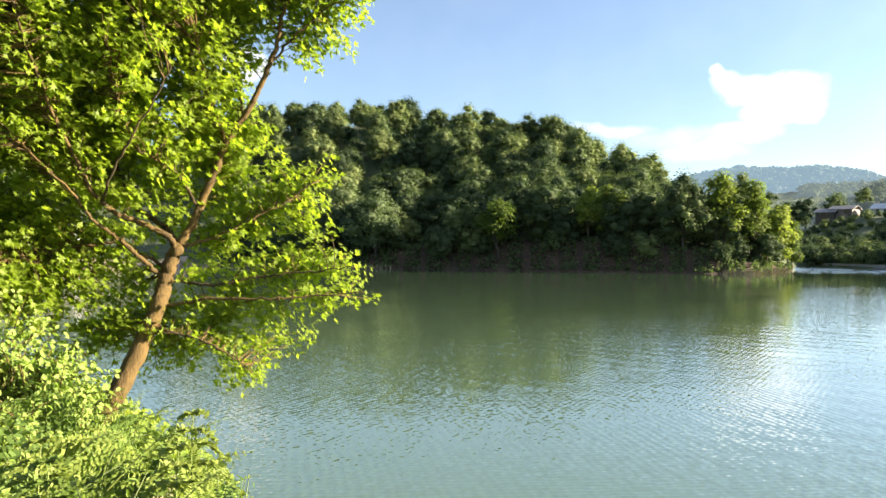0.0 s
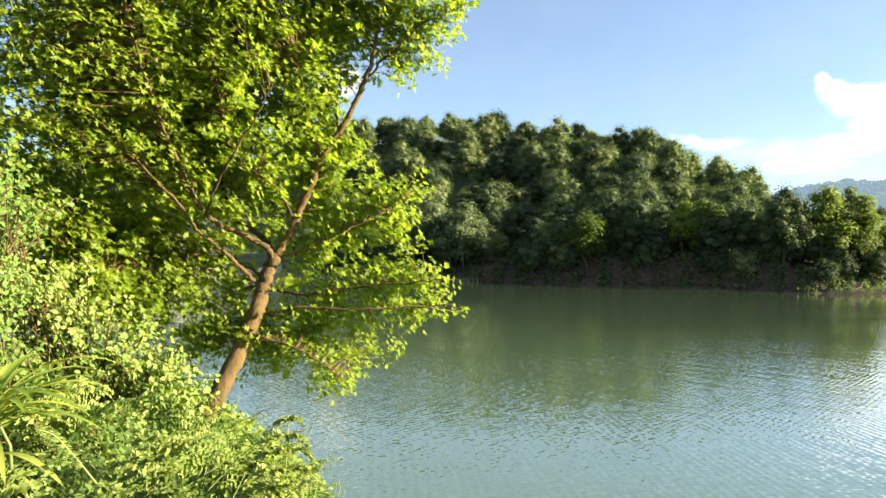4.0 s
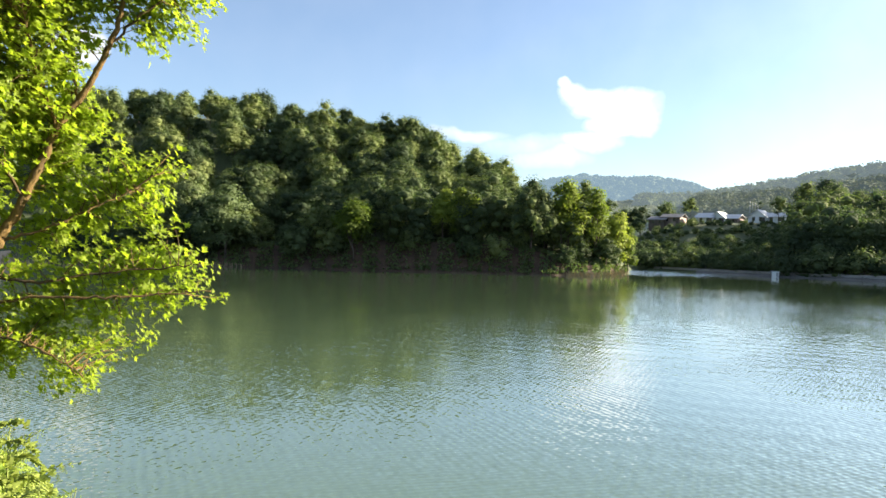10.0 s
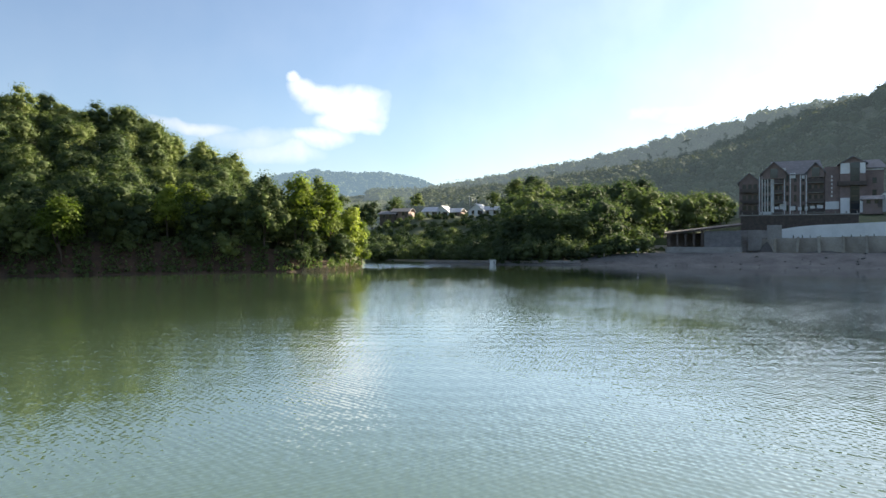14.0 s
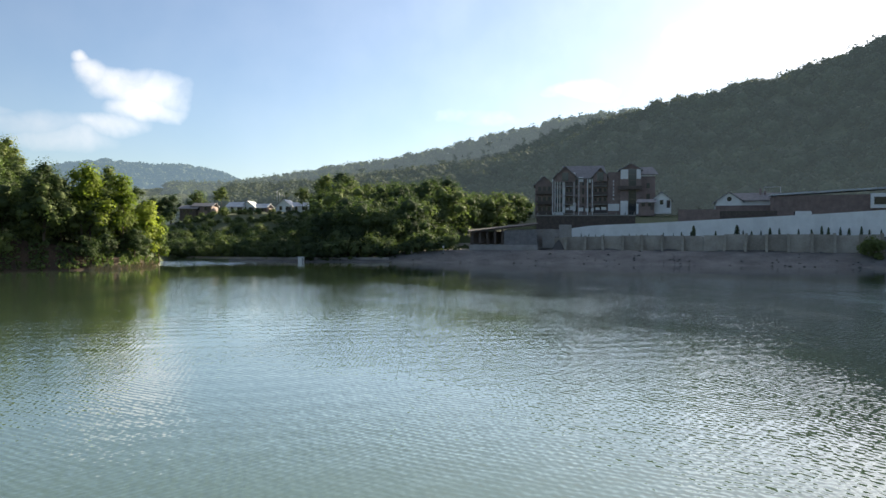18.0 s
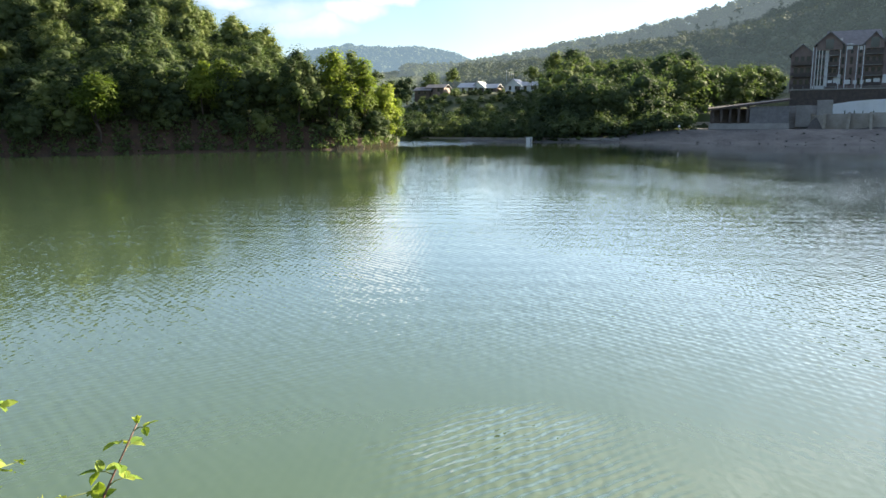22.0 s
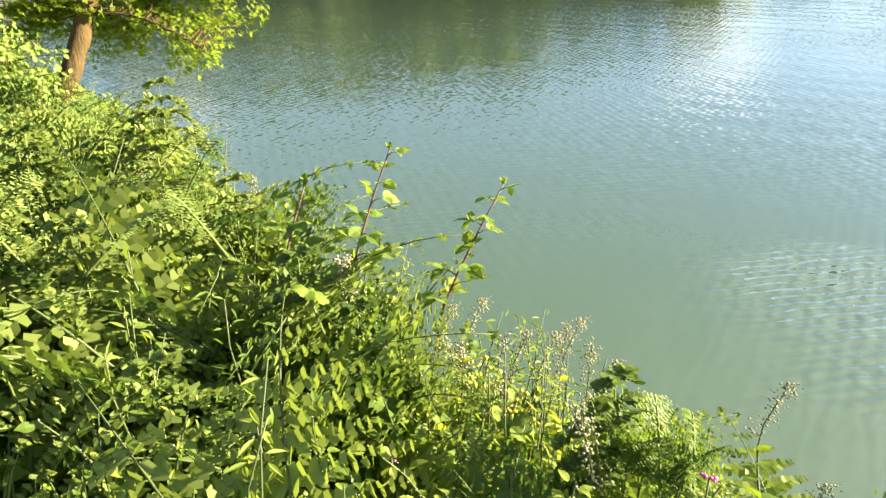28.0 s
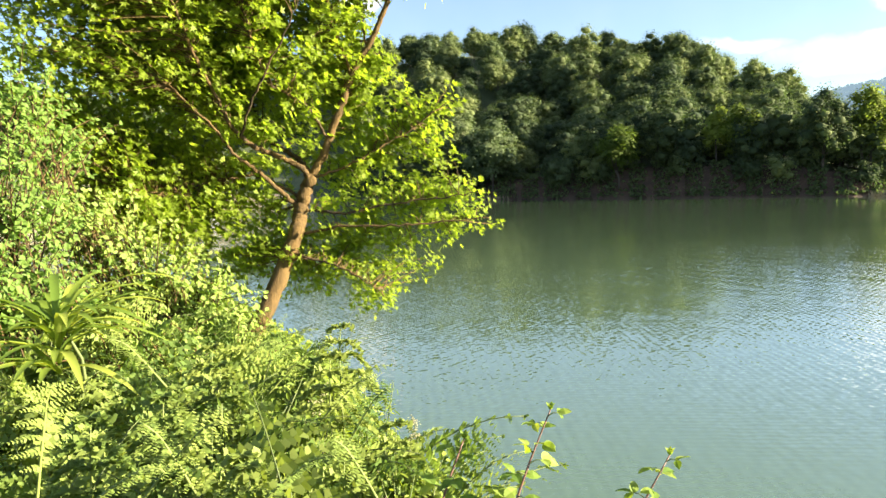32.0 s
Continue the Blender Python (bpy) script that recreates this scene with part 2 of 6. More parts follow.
def water_material():
    """Turbid lake water; trains of wavelets tilt the surface, each strong where its own gusts blow."""
    m, n, l, out = material("lake_water")
    mm = lambda *a, **k: math_node(n, l, *a, **k)
    co = n.new("ShaderNodeTexCoord")
    here = co.outputs["Object"]

    def eased(v, a, b, lo, hi):
        r = n.new("ShaderNodeMapRange")
        r.interpolation_type = "SMOOTHSTEP"
        for k, q in ((1, a), (2, b), (3, lo), (4, hi)):
            r.inputs[k].default_value = q
        l.new(v, r.inputs[0])
        return r.outputs[0]

    reach = n.new("ShaderNodeVectorMath")
    reach.operation = "LENGTH"
    l.new(here, reach.inputs[0])
    inshore = n.new("ShaderNodeVectorMath")
    inshore.operation = "DISTANCE"
    l.new(here, inshore.inputs[0])
    inshore.inputs[1].default_value = (4.8, -2.8, 0)
    lee = mm("MULTIPLY", eased(reach.outputs["Value"], 54.0, 92.0, 1.0, 0.18), eased(inshore.outputs["Value"], 3.5, 9.0, 0.28, 1.0))   # calm under both shores
    patch2 = noise_tex(n, l, 0.3, 3.0, 0.6, stretch=(1.8, 1.0, 1.0, 10))
    puffs = None
    for cx, cy, rad in CATS_PAWS:
        d = n.new("ShaderNodeVectorMath")
        d.operation = "DISTANCE"
        l.new(here, d.inputs[0])
        d.inputs[1].default_value = (cx, cy, 0)
        far = mm("ADD", mm("DIVIDE", d.outputs["Value"], rad), mm("MULTIPLY", mm("SUBTRACT", patch2, 0.5), 2.4))
        puff = eased(far, 1.25, 0.15, 0.0, 1.0)
        puffs = puff if puffs is None else mm("MAXIMUM", puffs, puff)
    sx, sy = None, None
    # crest bearing, wavelength, slope, share within the cat's paws, gust scale
    for k, (crest, length, slope, paw, gust) in enumerate(((108, 0.17, 0.046, 0.8, 0.045), (62, 0.2, 0.043, 0.3, 0.06), (160, 0.15, 0.03, 7.0, 0.08), (88, 0.34, 0.016, 0.5, 0.05), (20, 1.2, 0.010, 0.2, 0.03))):
        way = radians(crest + 90)
        turn = n.new("ShaderNodeMapping")
        turn.inputs["Rotation"].default_value = (0, 0, way - math.pi / 2)
        turn.inputs["Location"].default_value = (13.7 * k, 7.1 * k, 0)
        l.new(here, turn.inputs[0])
        flat = n.new("ShaderNodeMapping")
        flat.inputs["Scale"].default_value = (1.0, 0.42, 1.0)
        l.new(turn.outputs[0], flat.inputs[0])
        w = n.new("ShaderNodeTexWave")
        w.wave_type, w.bands_direction, w.wave_profile = "BANDS", "X", "SIN"
        for name, q in (("Scale", 0.314 / length), ("Distortion", 4.5), ("Detail", 2.0), ("Detail Scale", 1.9), ("Detail Roughness", 0.6)):
            w.inputs[name].default_value = q
        l.new(flat.outputs[0], w.inputs["Vector"])
        gusts = eased(noise_tex(n, l, gust, 3.0, 0.6, stretch=(1.0, 1.7, 1.0, 25 * k)), 0.4, 0.6, 0.3, 1.0)
        rise = mm("MULTIPLY", mm("SUBTRACT", w.outputs["Fac"], 0.5), 2.0 * slope)
        rise = mm("MULTIPLY", rise, mm("ADD", mm("MULTIPLY", gusts, lee), mm("MULTIPLY", puffs, paw)))
        ax, ay = mm("MULTIPLY", rise, math.sin(way)), mm("MULTIPLY", rise, math.cos(way))
        sx = ax if sx is None else mm("ADD", sx, ax)
        sy = ay if sy is None else mm("ADD", sy, ay)
    # short choppy wavelets without a heading
    for scale, slope in ((4.8, 0.1), (10.5, 0.11)):
        bits = n.new("ShaderNodeTexNoise")
        bits.inputs["Scale"].default_value, bits.inputs["Detail"].default_value = scale, 1.5
        l.new(here, bits.inputs["Vector"])
        axes = n.new("ShaderNodeSeparateXYZ")
        l.new(bits.outputs["Color"], axes.inputs[0])
        gusts = eased(noise_tex(n, l, 0.07, 3.0, 0.6, stretch=(1.6, 1.0, 1.0, 15)), 0.36, 0.6, 0.35, 1.0)
        gusts = mm("MULTIPLY", mm("ADD", mm("MULTIPLY", gusts, lee), mm("MULTIPLY", puffs, 1.3)), slope)
        sx = mm("ADD", sx, mm("MULTIPLY", mm("SUBTRACT", axes.outputs[0], 0.5), gusts))
        sy = mm("ADD", sy, mm("MULTIPLY", mm("SUBTRACT", axes.outputs[1], 0.5), gusts))
    tilt = n.new("ShaderNodeCombineXYZ")
    l.new(sx, tilt.inputs[0])
    l.new(sy, tilt.inputs[1])
    tilt.inputs[2].default_value = 1.0
    nrm = n.new("ShaderNodeVectorMath")
    nrm.operation = "NORMALIZE"
    l.new(tilt.outputs[0], nrm.inputs[0])
    b = n.new("ShaderNodeBsdfPrincipled")
    b.inputs["Base Color"].default_value = rgba(WATER_COLOUR)
    b.inputs["Roughness"].default_value, b.inputs["IOR"].default_value = 0.03, 1.41
    b.inputs["Specular IOR Level"].default_value = 0.6
    b.inputs["Coat Weight"].default_value, b.inputs["Coat IOR"].default_value, b.inputs["Coat Roughness"].default_value = 0.9, 1.36, 0.03
    l.new(nrm.outputs[0], b.inputs["Normal"])
    l.new(nrm.outputs[0], b.inputs["Coat Normal"])
    l.new(b.outputs[0], out.inputs[0])
    return m


CATS_PAWS = ((7.4, -2.7, 1.7), (6.0, -2.5, 1.1), (5.2, -3.3, 1.3), (117.0, -24.0, 13.0), (124.0, -32.0, 11.0))   # x, y, radius
WATER_COLOUR = (0.079, 0.122, 0.069)
M_WATER = water_material()
M_SOIL = surface("bank_soil", (0.03, 0.022, 0.013), (0.105, 0.062, 0.036), 0.6, 0.95, 0.6, 4.0, dist=0.1)
M_GROUND = surface("grassy_ground", (0.028, 0.04, 0.014), (0.085, 0.105, 0.035), 0.25, 0.95, 0.5, 3.0, dist=0.1)
M_SAND = surface("shore_sand", (0.27, 0.2, 0.13), (0.42, 0.33, 0.23), 0.5, 0.95, 0.4, 6.0)
M_RUBBLE = surface("shore_rubble", (0.06, 0.057, 0.053), (0.21, 0.2, 0.18), 0.3, 0.95, 0.8, 5.0, dist=0.1)
M_BARK = surface("bark", (0.022, 0.015, 0.007), (0.14, 0.085, 0.021), 6.0, 0.9, 0.9, 40.0, stretch=(1.0, 1.0, 0.25), dist=0.02)
M_BARK_FAR = surface("forest_bark", (0.05, 0.04, 0.03), (0.14, 0.11, 0.08), 2.0, 0.95, 0.4, 10.0)
M_LEAF_TREE = leafy("near_tree_leaf", (0.17, 0.235, 0.022), (0.29, 0.355, 0.038), (0.44, 0.48, 0.06), 0.58, 0.5, 0.25, glow_through=(1.6, 1.65, 0.8))
M_LEAF_WOOD = leafy("wood_leaf", (0.037, 0.056, 0.029), (0.086, 0.113, 0.047), (0.17, 0.196, 0.07), 0.28, 0.8, 0.12, glow_through=(1.2, 1.5, 0.8))
M_LEAF_FAR = leafy("far_wood_leaf", (0.045, 0.066, 0.035), (0.085, 0.112, 0.05), (0.155, 0.18, 0.068), 0.3, 0.8, 0.12, glow_through=(1.2, 1.5, 0.8))
# haze of distance painted into the next three as a faint bluish emission
M_RIDGE = leafy("ridge_wood_leaf", (0.03, 0.042, 0.026), (0.058, 0.074, 0.042), (0.1, 0.12, 0.065), 0.1, 0.85, 0.2, clump=0.6, haze_glow=(0.012, 0.0155, 0.0165))
M_RIDGE_FAR = leafy("far_ridge_wood_leaf", (0.02, 0.03, 0.014), (0.04, 0.055, 0.02), (0.08, 0.098, 0.034), 0.2, 0.8, 0.1, haze_glow=(0.034, 0.042, 0.0455), clump=0.5)
M_MOUNTAIN = leafy("mountain_wood_leaf", (0.025, 0.036, 0.018), (0.036, 0.05, 0.022), (0.05, 0.062, 0.028), 0.12, 0.8, 0.1, haze_glow=(0.052, 0.073, 0.09))
M_LEAF_PALE = leafy("pale_tree_leaf", (0.075, 0.105, 0.046), (0.125, 0.16, 0.07), (0.185, 0.22, 0.1), 0.25, 0.75, 0.15, glow_through=(1.3, 1.5, 0.8))
# lighter yellow-green leaf; part of the sunlit look is painted into its colour
M_LEAF_SUNLIT = leafy("sunlit_tree_leaf", (0.08, 0.115, 0.022), (0.16, 0.2, 0.036), (0.25, 0.285, 0.06), 0.4, 0.75, 0.15, glow_through=(1.4, 1.6, 0.7))


# ---- mesh helpers ----
def mesh_from(name, verts, faces, mats, smooth=False, slots=None):
    me = bpy.data.meshes.new(name)
    me.from_pydata([tuple(v) for v in verts], [], faces)
    for m in (mats if isinstance(mats, (list, tuple)) else [mats]):
        me.materials.append(m)
    if slots is not None:
        me.polygons.foreach_set("material_index", np.asarray(slots, dtype=np.int32))
    if smooth:
        me.polygons.foreach_set("use_smooth", np.ones(len(me.polygons), dtype=bool))
    me.update()
    return me


def piece(name, verts, faces, mats, parent=None, label="", smooth=False):
    ob = new(name, mesh_from(name, verts, faces, mats, smooth))
    ob.parent = parent
    if label:
        ob["label"] = label
    return ob


def part(name, bm, mat, parent=None, label="", smooth=False):
    me = bpy.data.meshes.new(name)
    bm.normal_update()
    bm.to_mesh(me)
    bm.free()
    me.materials.append(mat)
    if smooth:
        me.polygons.foreach_set("use_smooth", np.ones(len(me.polygons), dtype=bool))
    ob = new(name, me)
    ob.parent = parent
    if label:
        ob["label"] = label
    return ob


def thing(name, m, label, category, group="", kind=""):
    ob = new(name)
    ob.empty_display_size = 0.1
    ob.matrix_basis = m
    return tagged(ob, label, category, group, kind)


def unit(v):
    return v / np.maximum(np.linalg.norm(v, axis=-1, keepdims=True), 1e-9)


def scatter(template, faces, centres, normals, ups, sizes):
    """Copies of a small flat template (x across, y along, z lift) at many places: verts and faces."""
    template = np.asarray(template, float)
    n = unit(np.asarray(normals, float))
    u = np.asarray(ups, float)
    y = unit(u - (u * n).sum(1, keepdims=True) * n)
    x = np.cross(y, n)
    s = np.asarray(sizes, float)[:, None, None]
    v = centres[:, None, :] + s * (template[None, :, 0:1] * x[:, None, :] + template[None, :, 1:2] * y[:, None, :] + template[None, :, 2:3] * n[:, None, :])
    k = len(template)
    fs = []
    for f in faces:
        a = np.asarray(f)[None, :] + (np.arange(len(centres)) * k)[:, None]
        fs.extend(a.tolist())
    return v.reshape(-1, 3), fs


def tube(path, radii, sides=6):
    """A tapered limb along a line of places: verts and faces."""
    path = np.asarray(path, float)
    t = unit(np.gradient(path, axis=0))
    ref = np.array([0.31, 0.57, 0.76])
    a = unit(np.cross(t, ref))
    b = np.cross(t, a)
    ang = np.linspace(0, 2 * np.pi, sides, endpoint=False)
    ring = np.cos(ang)[None, :, None] * a[:, None, :] + np.sin(ang)[None, :, None] * b[:, None, :]
    v = path[:, None, :] + np.asarray(radii)[:, None, None] * ring
    fs = []
    for i in range(len(path) - 1):
        for j in range(sides):
            k = (j + 1) % sides
            fs.append([i * sides + j, i * sides + k, (i + 1) * sides + k, (i + 1) * sides + j])
    fs.append(list(range(sides))[::-1])
    fs.append([(len(path) - 1) * sides + j for j in range(sides)])
    return v.reshape(-1, 3), fs


def merge(parts):
    vs, fs, k = [], [], 0
    for v, f in parts:
        vs.append(np.asarray(v))
        fs.extend([[i + k for i in q] for q in f])
        k += len(v)
    return np.concatenate(vs), fs


# ---- the land ----
def table(x, rows, col):
    return np.interp(x, [r[0] for r in rows], [r[col] for r in rows])


# compass, far waterline, bank width, bank top, crest distance, crest height
PROMONTORY = ((0, 60, 5, 2.5, 130, 12), (22, 70, 6, 2.5, 150, 14), (32, 88, 8, 2.2, 190, 17), (40, 112, 12, 2.2, 215, 20), (50, 112, 8, 2.0, 215, 27.9), (58, 108, 6, 2.0, 210, 32.9),
              (67, 104, 5, 2.2, 200, 34.4), (72, 101, 5, 3.0, 190, 30.4), (78, 98, 5, 3.9, 175, 26.4), (84, 97, 5, 4.2, 160, 20.4), (90, 96.5, 5, 3.8, 145, 11.6),
              (94, 96.5, 5, 2.6, 132, 6.1), (97, 98, 4, 1.4, 122, 2.4), (99, 106, 3, 0.8, 118, 1.2), (100.2, 112, 2, 0.3, 116, 0.4))
# compass, far waterline, rise at the shore, plateau distance, plateau height, first ridge distance, height, second ridge distance, height
VALLEY = ((92, 150, 0.9, 260, 9.0, 620, 34, 1000, 60), (100, 137, 0.9, 260, 8.0, 620, 36, 1000, 64), (104, 128, 1.0, 238, 12.0, 620, 36, 1000, 66), (110, 119, 1.2, 238, 12.0, 620, 41, 900, 75),
          (115, 117, 1.4, 230, 11.5, 620, 48, 850, 84), (120, 116, 1.8, 225, 10.5, 600, 54, 800, 92), (125, 115, 1.9, 225, 9.5, 560, 56, 780, 106), (130, 114, 1.9, 225, 10.6, 500, 58, 760, 117),
          (134, 114, 1.9, 225, 10.8, 480, 72, 740, 118), (137.5, 114, 1.9, 225, 10.8, 480, 82, 720, 116), (140, 114, 1.9, 225, 10.8, 480, 85, 720, 112), (143.8, 115, 1.9, 225, 10.8, 480, 90, 720, 110),
          # 154.5 to 159.3: unseen peak added to shade the far shore
          (147.5, 115, 1.9, 225, 10.8, 480, 97, 720, 107), (150, 115, 1.9, 225, 10.8, 480, 102, 720, 108), (153, 115, 1.9, 225, 10.8, 480, 111, 720, 114), (154.5, 115, 1.9, 225, 10.8, 480, 114, 720, 190), (159.3, 102, 1.9, 225, 11.0, 480, 130, 720, 196), (160.2, 102, 1.9, 225, 11.0, 480, 134, 720, 140),
          (175, 100, 1.9, 225, 12.0, 480, 135, 690, 150), (200, 100, 1.9, 225, 12.0, 480, 80, 690, 100), (360, 100, 1.9, 225, 12.0, 450, 60, 690, 90))


def smooth01(x):
    x = np.clip(x, 0, 1)
    return x * x * (3 - 2 * x)


SHELF = 2.45


def bank_edge(s):
    return np.interp(s, [-30, -3, 0, 1.2, 2.5, 4.2, 6, 12, 30, 200], [0.8, 1.0, 1.15, 1.3, 1.8, 2.8, 3.6, 4.0, 4.5, 12])


def near_bank(x, y):
    """Height of the bank on which one stands; it falls steeply to the water."""
    a = radians(110)
    n, s = x * math.sin(a) + y * math.cos(a), x * math.sin(a - math.pi / 2) + y * math.cos(a - math.pi / 2)
    over = n - bank_edge(s)
    return np.where(over < 0, SHELF + 0.05 * np.minimum(-over, 20), SHELF - over * 1.25)


def terrace_line(az):
    return np.interp(az, [112, 120, 127, 130, 142, 150, 170], [152, 149, 143, 130, 126, 125, 124])


def far_land(az, r):
    """Height of everything beyond the water."""
    p = lambda c: table(az, PROMONTORY, c)
    v = lambda c: table(az, VALLEY, c)
    rs, bw, bt, rc, zc = p(1), p(2), p(3), p(4), p(5)
    up = (r - rs) / bw
    z1 = np.where(up < 0, np.maximum(up * 1.6, -3.0), bt * smooth01(up))
    z1 = z1 + (zc - bt) * smooth01((r - rs - bw) / np.maximum(rc - rs - bw, 1)) * (r > rs + bw)
    z1 = z1 - np.clip(r - rc - 20, 0, 400) * 0.05
    rs2, up2, rp, zp, r1, h1, r2, h2 = (v(i) for i in range(1, 9))
    z2 = np.where(r < rs2, np.maximum((r - rs2) * 0.25, -3.0), up2 * smooth01((r - rs2) / 9))
    z2 = z2 + (zp - up2) * smooth01((r - rs2 - 25) / (rp - rs2 - 25)) + (h1 - zp) * smooth01((r - rp - 40) / (r1 - rp - 40)) + (h2 - h1) * smooth01((r - r1) / (r2 - r1))
    z2 = z2 + 2.3 * smooth01((az - 116) / 6) * smooth01((r - terrace_line(az) - 0.2) / 1.2) * (1 - smooth01((r - 175) / 40))
    z2 = z2 - np.clip(r - r2 - 60, 0, 900) * 0.1
    w = smooth01((az - 99.4) / 1.2)
    z = np.where(az > 100.6, z2, z1 * (1 - w) + z2 * w)
    far_z2 = np.where(r > 240, z2, -3)
    return np.where((az > 88) & (az <= 100.6), np.maximum(z, far_z2), z)


def land(x, y):
    r = np.hypot(x, y)
    az = np.degrees(np.arctan2(x, y)) % 360
    f = far_land(az, r)
    nb = near_bank(x, y)
    z = np.where(r < 45, np.maximum(nb, -3.0), np.maximum(f, np.maximum(nb, -3.0)))
    return z


def build_land():
    azs = np.concatenate([np.arange(0, 28, 4.0), np.arange(28, 164, 0.5), np.arange(164, 360, 4.0)])
    rs = np.concatenate([[0.0], np.arange(0.3, 8, 0.25), np.geomspace(8.2, 84, 24), np.arange(86, 150, 1.5), np.geomspace(152, 1100, 44), [1400, 2000, 3000, 4800]])
    A, R = np.meshgrid(radians(1) * azs, rs, indexing="ij")
    X, Y = R * np.sin(A), R * np.cos(A)
    Z = land(X, Y)
    Z = np.where(R > 1200, 10.0, Z)
    rng = np.random.default_rng(3)
    rough = np.where(R < 9, 0.0, np.where(R < 60, 0.05, np.where(R < 250, 0.04, 0.8)))
    Z = Z + rng.normal(size=Z.shape) * rough
    na, nr = X.shape
    verts = np.stack([X, Y, Z], -1).reshape(-1, 3)
    faces, slots = [], []
    for i in range(na):
        j = (i + 1) % na
        a = azs[i]
        for k in range(nr - 1):
            faces.append([i * nr + k, i * nr + k + 1, j * nr + k + 1, j * nr + k])
            r, z = rs[k], Z[i, k]
            # far ground takes the ridge material with its painted haze
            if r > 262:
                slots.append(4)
            elif 66 < a < 100 and 60 < r < float(table(a, PROMONTORY, 1)) + float(table(a, PROMONTORY, 2)) * 1.1:
                slots.append(1)
            elif 60 < r < 128 and z < 0.9 and a <= 54:
                slots.append(2)
            elif 60 < r < 140 and z < 2.2 and a > 104:
                slots.append(3)
            else:
                slots.append(0)
    me = mesh_from("ground", verts, faces, [M_GROUND, M_SOIL, M_SAND, M_RUBBLE, M_RIDGE], True, slots)
    return tagged(new("ground", me), "grassy banks and slopes with bare soil along the lake", "ground", kind="structure")


build_land()


def build_water():
    azs, rs = np.radians(np.arange(0, 360, 3.0)), np.concatenate([[0.01], np.geomspace(2, 420, 30)])
    A, R = np.meshgrid(azs, rs, indexing="ij")
    verts = np.stack([R * np.sin(A), R * np.cos(A), 0 * R], -1).reshape(-1, 3)
    na, nr = A.shape
    faces = [[i * nr + k, i * nr + k + 1, (i + 1) % na * nr + k + 1, (i + 1) % na * nr + k] for i in range(na) for k in range(nr - 1)]
    return tagged(new("water", mesh_from("water", verts, [f[::-1] for f in faces], M_WATER)), "rippled grey-green lake water under evening light", "water", kind="structure")


build_water()

# ---- woodland trees ----
LEAF_DIAMOND = ((0, -0.5, 0), (0.36, -0.05, 0.06), (0, 0.6, 0), (-0.36, -0.05, 0.06))


def icosphere(level):
    bm = bmesh.new()
    bmesh.ops.create_icosphere(bm, subdivisions=level, radius=1.0)
    v, f = np.array([v.co[:] for v in bm.verts]), [[v.index for v in f.verts] for f in bm.faces]
    bm.free()
    return v, f


ICO_1, ICO_2 = icosphere(1), icosphere(2)


def crown_lobes(rng, height, width, base, lobes):
    """Boughs of a domed crown as flattened masses: centres and radii."""
    k = np.arange(lobes)
    h = (k + 0.5) / lobes
    prof = np.sqrt(np.clip(1 - (h * 0.93) ** 2.4, 0, 1)) * np.clip(0.72 + h * 1.4, 0, 1)
    ang = k * 2.39996 + rng.uniform(-0.6, 0.6, lobes)
    lr = width * rng.uniform(0.12, 0.22, lobes)
    rad = np.maximum(width * 0.5 * prof * rng.uniform(0.7, 1.08, lobes) - lr * 0.7, 0.1)
    c = np.stack([rad * np.cos(ang), rad * np.sin(ang), base + (height - base) * (0.1 + 0.76 * h) + rng.normal(size=lobes) * 0.3], 1)
    c = np.concatenate([c, [[0, 0, base + (height - base) * 0.42], [0.2, -0.2, base + (height - base) * 0.66]]])
    return c, np.concatenate([lr, [width * 0.32, width * 0.27]])


def crown_cloud(rng, height, width, base, lobes, leaves, leaf, upright=0.9, squash=0.85, spiky=0.0):
    """Leaf sprays in tiers over the boughs of a crown: centres, normals, sizes, and the boughs."""
    c, lr = crown_lobes(rng, height, width, base, lobes)
    w = lr ** 2
    pick = rng.choice(len(c), size=leaves, p=w / w.sum())
    d = unit(rng.normal(size=(leaves, 3)))
    d[:, 2] = np.abs(d[:, 2]) * np.where(rng.random(leaves) < 0.72, 1, -1)
    shell = rng.uniform(0.5, 1.18, leaves)
    p = c[pick] + d * (lr[pick] * shell)[:, None] * np.array([1, 1, squash])
    tier = 0.5 * lr[pick]
    p[:, 2] += (np.round(p[:, 2] / tier) * tier - p[:, 2]) * 0.2 - 0.12 * shell ** 2 * lr[pick] * (1 - np.abs(d[:, 2]))
    size = leaf * rng.uniform(0.55, 1.35, leaves)
    out = rng.random(leaves) < spiky
    p[out] += d[out] * rng.uniform(0.2, 0.9, out.sum())[:, None] * leaf
    size[out] *= 0.65
    nrm = unit(d * 0.85 + rng.normal(size=(leaves, 3)) * 0.45 + np.array([0, 0, upright * 0.85]))
    return p, nrm, size, (c, lr)


def crown_cores(rng, c, lr, squash=0.8, share=0.7, ball=ICO_1):
    """The closed leaf mass of each bough, uneven and tufted."""
    bits = []
    for q, r in zip(c, lr):
        u = ball[0]
        dent = 1 + rng.normal(size=len(u)) * 0.045
        for freq, amp in ((2.2, 0.13), (4.0, 0.1), (6.5, 0.07)):
            dent = dent + amp * np.sin(u @ unit(rng.normal(size=3)) * freq + rng.uniform(0, 6))
        bits.append((q + u * dent[:, None] * r * share * np.array([1, 1, squash]), ball[1]))
    return bits


